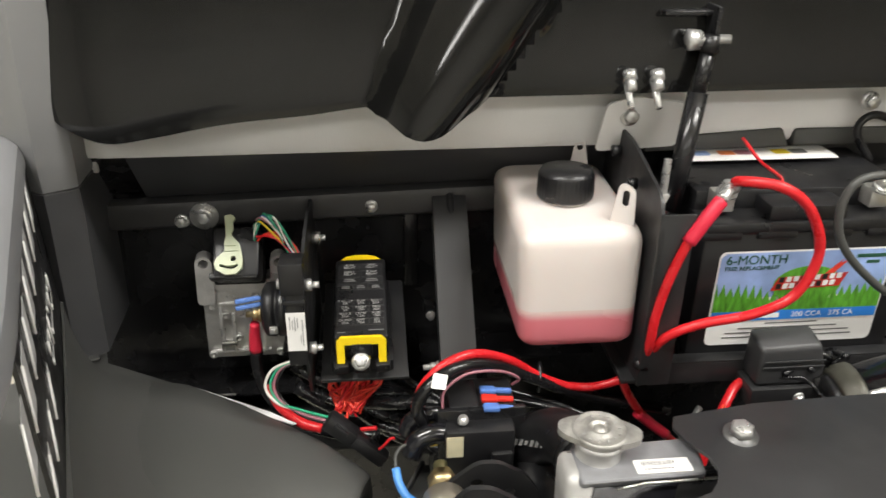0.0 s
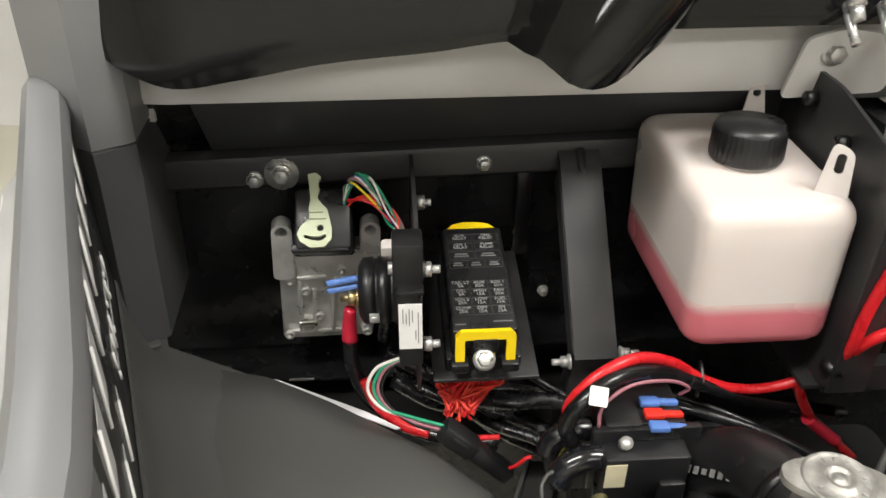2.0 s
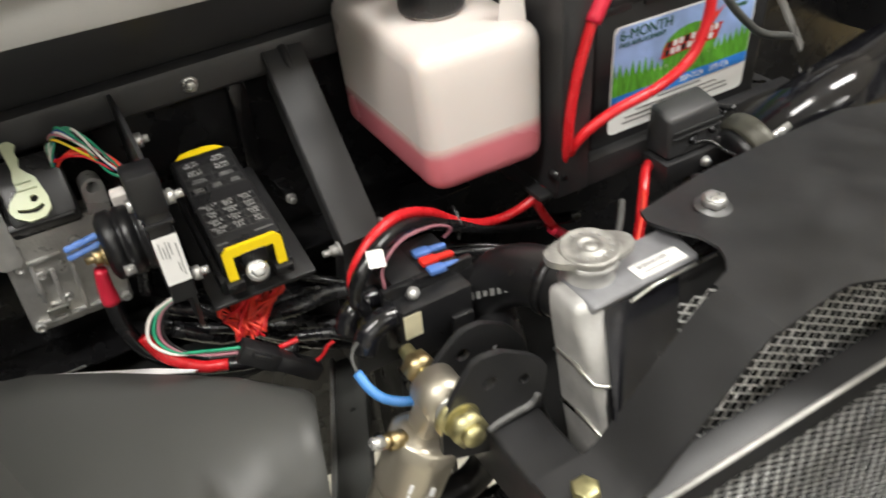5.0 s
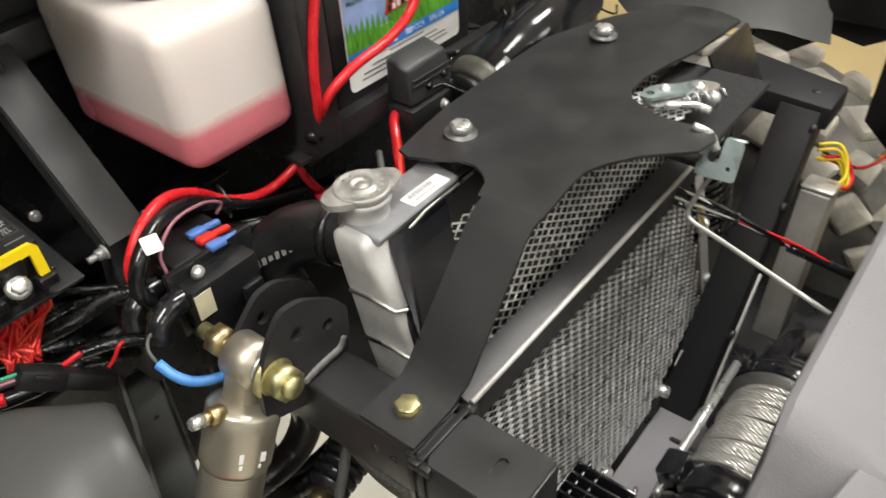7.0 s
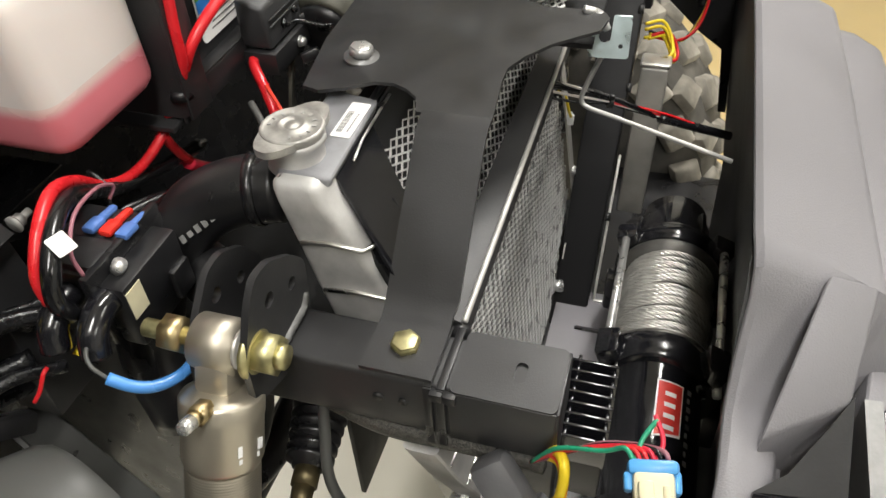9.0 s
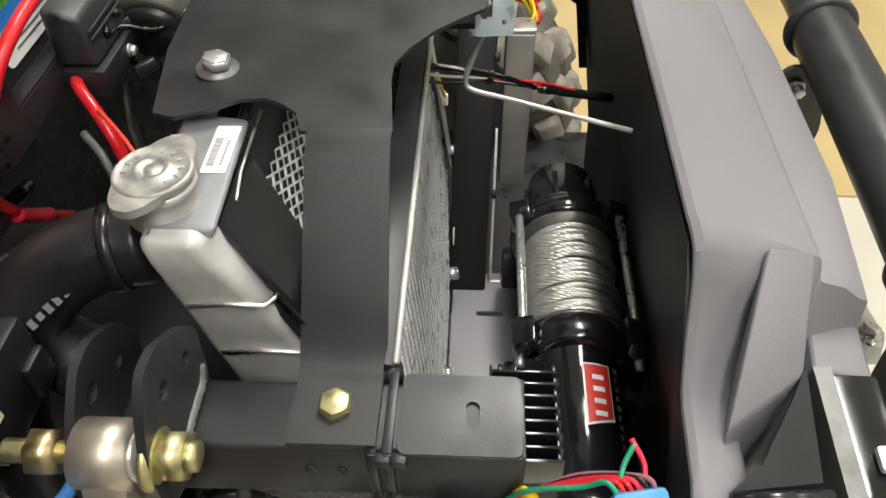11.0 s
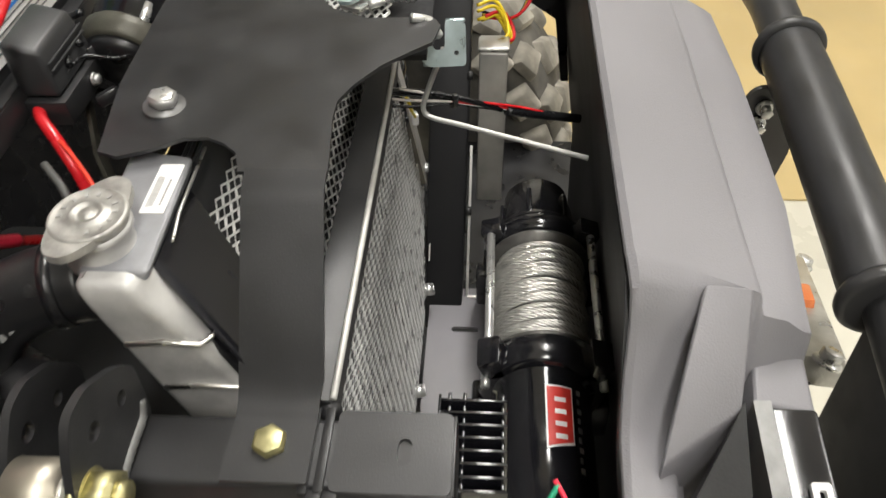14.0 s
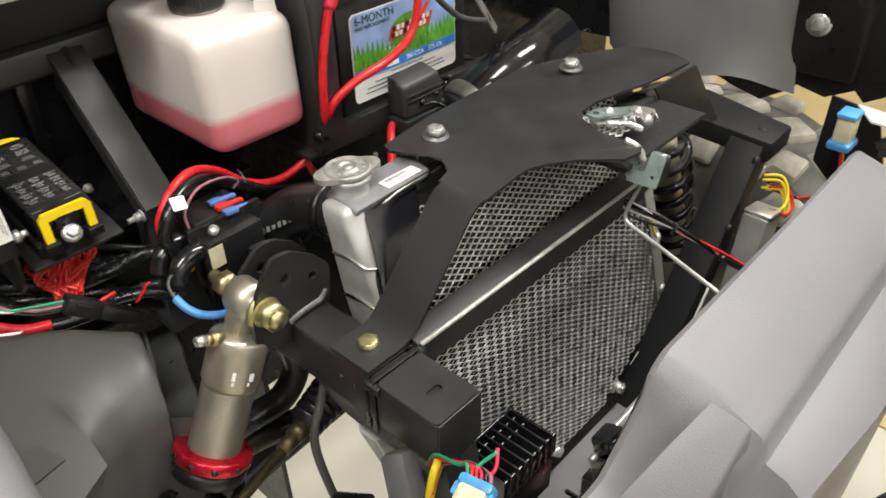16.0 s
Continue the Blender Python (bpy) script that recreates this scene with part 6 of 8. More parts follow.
# ---- control unit with lever connector ----
ECUCAST = material("bright_cast_alloy", (0.68, 0.67, 0.65), 0.36, metal=0.55, vary=0.18, scale=45, bump=0.35, bump_scale=320)
ecu = thing("control_unit", "cast aluminium engine control unit on the firewall", "control unit", (-0.19, 0.84, 0.88))
EC = facing((-0.1895, 0.8185, 0.9365), (1, 0.08, -0.05), (0.02, -0.06, 1))
bm = bmesh.new()
lbox(bm, EC, (0, 0, -0.013), (0.084, 0.1, 0.024), 0.003)
lbox(bm, EC, (0, 0.051, -0.004), (0.066, 0.004, 0.012), 0.001)
part("unit_case", bm, ECUCAST, ecu)
for s in (-1, 1):
    bm = bmesh.new()
    plate(bm, round_outline([(-0.009, -0.05), (0.009, -0.05), (0.0085, 0.004), (0.0, 0.0095), (-0.0085, 0.004)], 0.006, 5), EC @ Matrix.Translation((s * 0.0375, 0.074, -0.010)), 0.014, holes=[circle(0, 0, 0.0052)])
    part("mounting_lug", bm, ECUCAST, ecu)
for u, v, w, h, d in ((-0.025, -0.01, 0.004, 0.06, 0.004), (-0.012, -0.015, 0.004, 0.05, 0.005), (0.004, -0.012, 0.004, 0.058, 0.004), (-0.018, 0.022, 0.034, 0.004, 0.004), (-0.03, 0.03, 0.006, 0.02, 0.005), (0.016, 0.02, 0.02, 0.004, 0.004), (0.02, -0.02, 0.004, 0.04, 0.004), (-0.004, -0.04, 0.06, 0.004, 0.004)):
    bm = bmesh.new()
    lbox(bm, EC, (u, v, 0.0), (w, h, d), 0.001)
    part("cast_rib", bm, ECUCAST, ecu)
for u, v in ((-0.036, -0.043), (0.036, -0.043), (-0.02, 0.008), (0.012, 0.03), (-0.033, 0.02), (0.03, 0.0), (-0.008, -0.022)):
    bm = bmesh.new()
    lathe(bm, EC @ V(u, v, -0.001), EC.to_3x3() @ V(0, 0, 1), [(0, 0.0048), (0.004, 0.0042), (0.0042, 0.0024), (0.002, 0.002)], 16)
    part("cast_boss", bm, ECUCAST, ecu)
bm = bmesh.new()
lbox(bm, EC, (-0.018, -0.030, 0.0018), (0.018, 0.006, 0.004), 0.001)
part("data_plate", bm, ALU, ecu, "bright metal tab")
LV = facing((-0.1915, 0.795, 1.035), (1, 0, 0), (-0.03, 0.70, 0.71))
bm = bmesh.new()
lbox(bm, LV, (0.006, -0.002, -0.016), (0.046, 0.052, 0.028), 0.004)
lbox(bm, EC, (-0.002, 0.062, -0.004), (0.052, 0.024, 0.024), 0.003)
lbox(bm, LV, (0.003, -0.026, -0.010), (0.046, 0.006, 0.012), 0.001)
part("connector_block", bm, PLASTIC, ecu, "black connector block")
lev = [(-0.006, 0.034), (0.002, 0.035), (0.007, 0.031), (0.0035, 0.026), (0.005, 0.021), (0.0025, 0.014), (0.0075, 0.008), (0.012, 0.004), (0.016, -0.012), (0.0155, -0.021), (0.009, -0.027), (-0.004, -0.0275), (-0.014, -0.022), (-0.0165, -0.016), (-0.0135, -0.010), (-0.0045, -0.003), (-0.0055, 0.005), (-0.0035, 0.012), (-0.0045, 0.022)]
arc = [(-0.0085, -0.0165), (-0.002, -0.0185), (0.004, -0.0185), (0.0085, -0.0165), (0.0095, -0.0190), (0.006, -0.0215), (0.003, -0.0222), (-0.003, -0.0212), (-0.0088, -0.019)]
bm = bmesh.new()
plate(bm, [(u * 0.86, v) for u, v in round_outline(lev, 0.0012, 3)], LV, 0.004, holes=[circle(0.0045, -0.0115, 0.0028), arc])
lev_ob = part("locking_lever", bm, LEVER, ecu, "cream plastic locking lever")
bm = bmesh.new()
for u, v, w, h in ((0.0015, 0.002, 0.011, 0.0014), (0.0025, -0.0035, 0.014, 0.0014)):
    lbox(bm, LV, (u, v, 0.0048), (w, h, 0.002), 0.0005)
part("lever_rib", bm, LEVER, lev_ob)

# ---- relay plate with starter relay and module ----
relay = thing("relay_plate", "black upright plate carrying a relay and module", "relay", (-0.113, 0.76, 0.92))
bm = bmesh.new()
plate(bm, round_outline([(0.83, 1.072), (0.79, 1.076), (0.735, 1.072), (0.694, 1.062), (0.684, 1.048), (0.684, 0.965), (0.70, 0.925), (0.85, 0.925), (0.85, 1.04)], 0.006), facing((-0.1135, 0, 0), (0, 1, 0), (0, 0, 1)), 0.003)
part("plate_sheet", bm, POWDER, relay)
bm = bmesh.new()
lathe(bm, (-0.157, 0.748, 0.992), (1, 0, 0), [(0, 0.020), (0.002, 0.0235), (0.004, 0.0262), (0.012, 0.0268), (0.0125, 0.0255), (0.015, 0.0255), (0.0155, 0.0268), (0.024, 0.0268), (0.0245, 0.0255), (0.027, 0.0255), (0.0275, 0.0268), (0.034, 0.0268), (0.042, 0.0245)], 36)
part("relay_can", bm, PLASTIC, relay)
bm = bmesh.new()
lathe(bm, (-0.160, 0.748, 0.992), (1, 0, 0), [(0, 0.012), (0.002, 0.014), (0.006, 0.014)], 24)
part("relay_face", bm, CAST, relay)
bm = bmesh.new()
rod(bm, (-0.171, 0.733, 0.996), (-0.155, 0.733, 0.996), 0.003, seg=12)
rod(bm, (-0.165, 0.733, 0.996), (-0.159, 0.733, 0.996), 0.0065, seg=6)
rod(bm, (-0.1585, 0.733, 0.996), (-0.1568, 0.733, 0.996), 0.008, seg=20)
part("stud", bm, BRASS, relay, "brass stud and nut")
bm = bmesh.new()
box(bm, (-0.145, 0.7205, 0.985), (0.008, 0.003, 0.008), bevel=0.0008)
box(bm, (-0.145, 0.7188, 0.985), (0.004, 0.002, 0.004), bevel=0.0006)
part("square_clip", bm, ZINC, relay)
for i, dz in enumerate((0.0, 0.007)):
    bm = bmesh.new()
    a, b = V(-0.181, 0.736, 1.001 + dz), V(-0.157, 0.739, 1.0035 + dz)
    bar_between(bm, a, b, 0.005, 0.0042, (0, 0.4, 1), 0.0018)
    part("blue_terminal", bm, BLUETERM, relay, "blue insulated spade terminal")
MD = facing((-0.1185, 0.6775, 1.030), (1, 0, 0), (0, 0.06, 1))
bm = bmesh.new()
lbox(bm, MD, (0, -0.005, -0.012), (0.0175, 0.098, 0.026), 0.002)
lbox(bm, MD, (-0.001, 0.032, -0.010), (0.021, 0.03, 0.026), 0.002)
lbox(bm, MD, (0.0, 0.0095, -0.002), (0.0195, 0.004, 0.010), 0.001)
part("module_case", bm, PLASTIC, relay, "black module case")
bm = bmesh.new()
lbox(bm, MD, (0, -0.0190, 0.0012), (0.0165, 0.038, 0.0004))
mlab = part("module_label", bm, PAPER, relay, "white printed module label")
bm = bmesh.new()
for u, w, v in ((-0.0052, 0.012, -0.010), (-0.0030, 0.009, -0.012), (-0.0008, 0.014, -0.011), (0.0014, 0.010, -0.010), (0.0055, 0.026, -0.02), (0.0036, 0.008, -0.026)):
    lbox(bm, MD, (u, v, 0.0015), (0.0006, w, 0.0003))
tagged(part("print_bars", bm, DIMINK, mlab), kind="stuff")
for v, s in ((0.022, 1), (-0.041, 1)):
    bm = bmesh.new()
    p = MD @ V(0.0095, v, -0.008)
    rod(bm, p, p + V(0.006, 0, 0), 0.0055, seg=6)
    rod(bm, p + V(0.006, 0, 0), p + V(0.012, 0, 0), 0.003, seg=10)
    part("nut", bm, ZINC, relay, "zinc nut")
bm = bmesh.new()
p = MD @ V(-0.0095, 0.024, -0.008)
rod(bm, p, p - V(0.005, 0, 0), 0.0045, seg=6)
part("nut", bm, ZINC, relay, "zinc nut")
bm = bmesh.new()
rod(bm, (-0.110, 0.797, 1.043), (-0.102, 0.797, 1.043), 0.006, seg=6)
rod(bm, (-0.102, 0.797, 1.043), (-0.097, 0.797, 1.043), 0.003, seg=10)
part("nut", bm, ZINC, relay, "zinc nut")
bm = bmesh.new()
box(bm, (-0.133, 0.775, 1.008), (0.012, 0.012, 0.026), rot=(12, 0, 0), bevel=0.003)
part("white_sleeve", bm, WHITEW, relay, "white plug sleeve")

loom = thing("unit_wires", "fan of thin coloured wires leaving the control unit", "wires", (-0.14, 0.81, 1.02))
rnd = random.Random(3)
cols = [GREENW, BLUEW, WHITEW, BLKCABLE, GREENW, GREENW, WHITEW, BLUEW, BLKCABLE, YELW, ORGW, REDCABLE, REDBOOT, BLKCABLE, GREENW, BLUEW, REDCABLE, WHITEW, GREENW, GREENW, PINKW, ORGW, WHITEW, BLKCABLE]
for i, c in enumerate(cols):
    bm = bmesh.new()
    j = i / len(cols)
    low = c in (ORGW, REDCABLE, REDBOOT)
    h = 1.049 + 0.006 * rnd.random() if low else 1.074 - 0.012 * rnd.random()
    tube(bm, [(-0.168, 0.806 + rnd.uniform(-0.004, 0.006), 1.034 + rnd.uniform(0, 0.012)), (-0.162 + rnd.uniform(-0.003, 0.003), 0.802, 1.044 + (0.016 if not low else 0)), (-0.150 + rnd.uniform(-0.006, 0.006), 0.797, h - 0.004), (-0.131 + rnd.uniform(-0.003, 0.003), 0.79, 1.036 + rnd.uniform(-0.006, 0.006)), (-0.122 + rnd.uniform(-0.003, 0.003), 0.783, 1.018), (-0.127 + rnd.uniform(-0.003, 0.003), 0.778, 0.988)], 0.00115, seg=6)
    part("wire", bm, c, loom)
bm = bmesh.new()
tube(bm, [(-0.126, 0.779, 1.0), (-0.132, 0.775, 0.985), (-0.135, 0.77, 0.955), (-0.14, 0.76, 0.93)], 0.006, seg=10)
part("loom_sleeve", bm, LOOM, loom, "black taped loom sleeve")

# ---- cables on the near side of the firewall ----
def cable(name, label, pts, r, mat, category="cable", seg=12, extra=()):
    t = thing(name, label, category, tuple(Vector(pts[0])))
    bm = bmesh.new()
    tube(bm, pts, r, seg=seg)
    part("jacket", bm, mat, t)
    for nm, p2, r2, m2, lb in extra:
        bm = bmesh.new()
        tube(bm, p2, r2, seg=seg)
        part(nm, bm, m2, t, lb)
    return t


cable("relay_cable", "black relay cable with a red boot and red sleeve", [(-0.166, 0.733, 0.957), (-0.165, 0.73, 0.93), (-0.155, 0.722, 0.905), (-0.13, 0.705, 0.89), (-0.095, 0.69, 0.885), (-0.05, 0.68, 0.885)], 0.0062, BLKCABLE,
      extra=(("boot", [(-0.164, 0.732, 0.986), (-0.1655, 0.733, 0.972), (-0.166, 0.733, 0.955)], [0.0045, 0.0066], REDBOOT, "red rubber boot"), ("red_sleeve", [(-0.155, 0.718, 0.925), (-0.146, 0.71, 0.905), (-0.125, 0.697, 0.893), (-0.105, 0.69, 0.89)], 0.005, REDCABLE, "red cable sleeve")))
plug = thing("loom_plug", "black inline plug with four thin wires", "connector", (-0.07, 0.655, 0.9))
bm = bmesh.new()
bar_between(bm, (-0.097, 0.662, 0.925), (-0.072, 0.656, 0.905), 0.017, 0.016, bevel=0.003)
bar_between(bm, (-0.076, 0.657, 0.908), (-0.045, 0.650, 0.882), 0.0145, 0.014, bevel=0.003)
bar_between(bm, (-0.089, 0.654, 0.924), (-0.078, 0.651, 0.915), 0.009, 0.004, bevel=0.001)
part("plug_body", bm, PLASTIC, plug)
for i, (c, dx) in enumerate(((GREENW, 0.0), (WHITEW, -0.003), (PINKW, 0.002), (BLKCABLE, 0.004))):
    bm = bmesh.new()
    tube(bm, [(-0.123 + dx, 0.688, 0.972), (-0.140 + dx * 1.5, 0.684, 0.966), (-0.147 + dx * 1.5, 0.678, 0.951), (-0.138 + dx, 0.672, 0.937), (-0.118, 0.667 - dx * 0.4, 0.931 - 0.0018 * i), (-0.095, 0.662 - dx * 0.5, 0.926 - 0.002 * i)], 0.0014, seg=7)
    part("wire", bm, c, plug)
rnd = random.Random(12)
for i in range(8):
    p = [(-0.12 + rnd.uniform(-0.02, 0.04), 0.76 + rnd.uniform(-0.04, 0.03), 0.90 + rnd.uniform(-0.02, 0.015))]
    for k in range(4):
        p.append((p[-1][0] + 0.04 + rnd.uniform(-0.012, 0.012), p[-1][1] - 0.012 + rnd.uniform(-0.02, 0.02), p[-1][2] - 0.006 + rnd.uniform(-0.018, 0.018)))
    cable("harness_branch", "black taped wiring harness branch", p, rnd.uniform(0.004, 0.0075), LOOM, "harness", 10)
cable("red_wire", "short red wire stub by the harness", [(-0.075, 0.672, 0.9), (-0.062, 0.668, 0.905), (-0.052, 0.665, 0.908)], 0.0022, REDCABLE, seg=8)
cable("red_wire", "short red wire stub by the harness", [(-0.05, 0.628, 0.915), (-0.046, 0.624, 0.922), (-0.04, 0.622, 0.931), (-0.036, 0.622, 0.932)], 0.0014, REDCABLE, seg=8)

# ---- winch contactor ----
sol = thing("winch_contactor", "black winch contactor with spade terminals", "contactor", (0.03, 0.62, 0.91))
bm = bmesh.new()
box(bm, (0.037, 0.633, 0.942), (0.062, 0.046, 0.052), bevel=0.004)
box(bm, (0.022, 0.628, 0.969), (0.026, 0.04, 0.008), bevel=0.003)
part("rear_housing", bm, PLASTIC, sol)
bm = bmesh.new()
box(bm, (0.037, 0.6075, 0.944), (0.074, 0.006, 0.056), bevel=0.001)
part("middle_flange", bm, SATIN, sol)
bm = bmesh.new()
box(bm, (0.034, 0.596, 0.938), (0.058, 0.018, 0.05), bevel=0.003)
box(bm, (0.052, 0.5858, 0.93), (0.018, 0.006, 0.024), bevel=0.002)
part("front_housing", bm, PLASTIC, sol)
bm = bmesh.new()
box(bm, (0.0125, 0.5865, 0.949), (0.014, 0.0006, 0.021))
part("rating_label", bm, CREAM, sol, "small cream rating label")
bm = bmesh.new()
rod(bm, (0.020, 0.600, 0.964), (0.020, 0.596, 0.970), 0.0045, seg=14)
part("screw", bm, ZINC, sol, "zinc screw")
for i, m_ in enumerate((BLUETERM, REDTERM, BLUETERM)):
    bm = bmesh.new()
    y = 0.631 - 0.0118 * i
    bar_between(bm, (0.038, y, 0.972), (0.052, y, 0.971), 0.009, 0.005, (0, 1, 0), 0.0018)
    bar_between(bm, (0.051, y, 0.971), (0.066, y, 0.9695), 0.0055, 0.0045, (0, 1, 0), 0.0018)
    part("spade_terminal", bm, m_, sol, "insulated spade terminal")
for x, y in ((-0.008, 0.626), (-0.006, 0.6)):
    bm = bmesh.new()
    tube(bm, [(x + 0.012, y, 0.953), (x, y - 0.001, 0.954), (x - 0.012, y - 0.003, 0.948), (x - 0.017, y - 0.004, 0.936)], 0.009, seg=14)
    part("terminal_boot", bm, WINCHBLK, sol, "glossy black rubber terminal boot")

cable("winch_cable", "thick black winch cable beside the contactor", [(-0.012, 0.612, 0.955), (-0.017, 0.612, 0.972), (-0.008, 0.614, 0.99), (0.016, 0.625, 1.0), (0.045, 0.64, 0.992), (0.08, 0.662, 0.965), (0.12, 0.678, 0.935), (0.16, 0.685, 0.915), (0.24, 0.69, 0.89)], 0.0058, BLKCABLE)
cable("battery_cable", "thick red battery cable over the contactor", [(-0.014, 0.622, 0.965), (-0.012, 0.623, 0.984), (0.008, 0.628, 1.003), (0.036, 0.64, 1.004), (0.07, 0.658, 0.982), (0.10, 0.672, 0.953), (0.131, 0.680, 0.934), (0.16, 0.681, 0.931), (0.188, 0.676, 0.945), (0.192, 0.666, 0.97), (0.190, 0.655, 0.99)], 0.0041, REDCABLE)
cable("battery_cable", "thick red battery cable dropping behind the radiator", [(0.182, 0.678, 0.94), (0.192, 0.68, 0.92), (0.208, 0.682, 0.895), (0.233, 0.685, 0.868), (0.262, 0.685, 0.84)], 0.0041, REDCABLE,
      extra=(("heat_shrink", [(0.205, 0.682, 0.895), (0.222, 0.684, 0.878), (0.24, 0.685, 0.862)], 0.0056, REDBOOT, "red heat shrink sleeve"),))
cable("battery_cable", "thick red battery cable up to the terminal", [(0.192, 0.655, 0.978), (0.191, 0.646, 1.004), (0.192, 0.645, 1.03), (0.198, 0.645, 1.064), (0.209, 0.645, 1.099), (0.220, 0.646, 1.118)], 0.0042, REDCABLE,
      extra=(("heat_shrink", [(0.210, 0.645, 1.101), (0.222, 0.646, 1.121), (0.234, 0.65, 1.136)], 0.0062, REDBOOT, "red heat shrink sleeve"), ("ring_lug", [(0.234, 0.65, 1.136), (0.244, 0.66, 1.141), (0.256, 0.675, 1.136)], 0.0055, ZINC, "tinned ring lug")))
cable("battery_cable", "thick red looping battery cable in front of the label", [(0.256, 0.675, 1.140), (0.25, 0.655, 1.150), (0.274, 0.638, 1.152), (0.298, 0.635, 1.137), (0.316, 0.635, 1.108), (0.319, 0.635, 1.081), (0.306, 0.635, 1.051), (0.274, 0.636, 1.034), (0.230, 0.638, 1.025), (0.204, 0.645, 1.008), (0.194, 0.655, 0.982)], 0.0044, REDCABLE)
cable("battery_cable", "thin red wire over the battery top", [(0.254, 0.675, 1.142), (0.275, 0.66, 1.142), (0.30, 0.68, 1.14), (0.305, 0.73, 1.138), (0.30, 0.76, 1.15)], 0.0016, REDCABLE, seg=7)
cable("ground_cable", "grey black battery ground cable", [(0.40, 0.68, 1.14), (0.375, 0.655, 1.152), (0.349, 0.65, 1.15), (0.339, 0.65, 1.131), (0.342, 0.65, 1.105), (0.356, 0.65, 1.082), (0.381, 0.65, 1.058), (0.41, 0.652, 1.038), (0.46, 0.66, 1.02)], 0.0036, LINER)
cable("breaker_cable", "short thick red cable under the breaker", [(0.30, 0.65, 0.945), (0.288, 0.648, 0.953), (0.276, 0.642, 0.951), (0.262, 0.628, 0.941), (0.248, 0.614, 0.922), (0.238, 0.606, 0.885)], 0.0046, REDCABLE)
cable("sense_wire", "thin mauve wire over the contactor", [(0.004, 0.609, 0.972), (0.006, 0.612, 0.988), (0.026, 0.62, 0.998), (0.055, 0.628, 0.993), (0.072, 0.632, 0.982), (0.067, 0.634, 0.974)], 0.0013, PINKW, seg=7)
tag_ = thing("cable_tag", "white paper tag wrapped round the cable", "tag", (-0.002, 0.612, 0.99))
bm = bmesh.new()
plate(bm, rounded(0.012, 0.013, 0.001, 2), facing((0.0015, 0.6105, 0.9985), (0.95, -0.25, -0.05), (0.2, 0.78, 0.55)), 0.0006)
part("tag_paper", bm, PAPER, tag_)
bm = bmesh.new()
tube(bm, [(0.10, 0.665, 0.953), (0.102, 0.68, 0.962), (0.106, 0.684, 0.945), (0.1, 0.67, 0.936)], 0.0016, seg=6)
tagged(part("zip_tie", bm, PLASTIC), "black zip tie round the cables", "zip tie")
for p, r in (([(0.05, 0.69, 0.92), (0.11, 0.66, 0.925), (0.17, 0.645, 0.905), (0.24, 0.62, 0.87)], 0.0042), ([(0.07, 0.70, 0.92), (0.13, 0.67, 0.915), (0.2, 0.65, 0.885)], 0.003)):
    cable("black_cable", "thin black cable behind the radiator", p, r, BLKCABLE)

# ---- hoses ----
hose = thing("radiator_hose", "fat black moulded radiator hose", "hose", (0.09, 0.54, 0.97))
bm = bmesh.new()
tube(bm, [(0.115, 0.535, 0.965), (0.108, 0.565, 0.962), (0.098, 0.592, 0.95), (0.08, 0.612, 0.928), (0.058, 0.622, 0.90), (0.038, 0.622, 0.86), (0.03, 0.61, 0.80)], 0.0235, seg=24)
part("hose_body", bm, RUBBER, hose)
bm = bmesh.new()
tube(bm, [(0.115, 0.66, 0.90), (0.10, 0.63, 0.90), (0.085, 0.60, 0.905), (0.075, 0.575, 0.9), (0.075, 0.56, 0.86), (0.09, 0.55, 0.8)], 0.022, seg=20)
part("hose_branch", bm, RUBBER, hose)
bm = bmesh.new()
for i in range(10):
    m = facing((0.062 + 0.0035 * i, 0.602 - 0.004 * i, 0.936 + 0.0026 * i), (0.5, -0.6, 0.4), (0.6, 0.4, 0.7))
    lbox(bm, m, (0, 0, 0.006), (0.0035, 0.0055 if i % 4 else 0.004, 0.0006))
tagged(part("print_bars", bm, DIMINK, hose), kind="stuff")
bm = bmesh.new()
lathe(bm, (0.111, 0.549, 0.9645), (-0.25, 0.95, -0.05), [(0, 0.0238), (0, 0.025), (0.007, 0.025), (0.007, 0.0238)], 28)
part("hose_clamp", bm, SATIN, hose, "slotted metal hose clamp")
cable("vent_hose", "black hose curving down beside the shock", [(0.03, 0.565, 0.90), (0.049, 0.562, 0.845), (0.054, 0.562, 0.805), (0.034, 0.565, 0.775), (-0.004, 0.57, 0.77), (-0.07, 0.60, 0.74)], 0.0135, RUBBER, "hose", 16)
cable("lower_hose", "fat black coolant hose sweeping below the rail", [(0.14, 0.57, 0.74), (0.10, 0.562, 0.738), (0.055, 0.565, 0.728), (0.0, 0.575, 0.735), (-0.06, 0.60, 0.71)], 0.014, RUBBER, "hose", 16)
cable("blue_hose", "thin blue hose looping behind the shock top", [(-0.037, 0.578, 0.938), (-0.034, 0.566, 0.931), (-0.027, 0.556, 0.926), (-0.012, 0.549, 0.922), (0.008, 0.549, 0.921), (0.03, 0.552, 0.92)], 0.0036, BLUEHOSE, "hose", 12)
cable("drain_wire", "thin grey wire beside the blue hose", [(-0.012, 0.598, 0.94), (-0.028, 0.594, 0.948), (-0.036, 0.587, 0.945), (-0.037, 0.578, 0.938)], 0.0013, LINER, "wire", 8)
cable("yellow_wire", "short yellow wire end behind the shock", [(-0.018, 0.618, 0.923), (-0.008, 0.617, 0.928), (0.002, 0.616, 0.930)], 0.0032, YELW, "wire", 8)

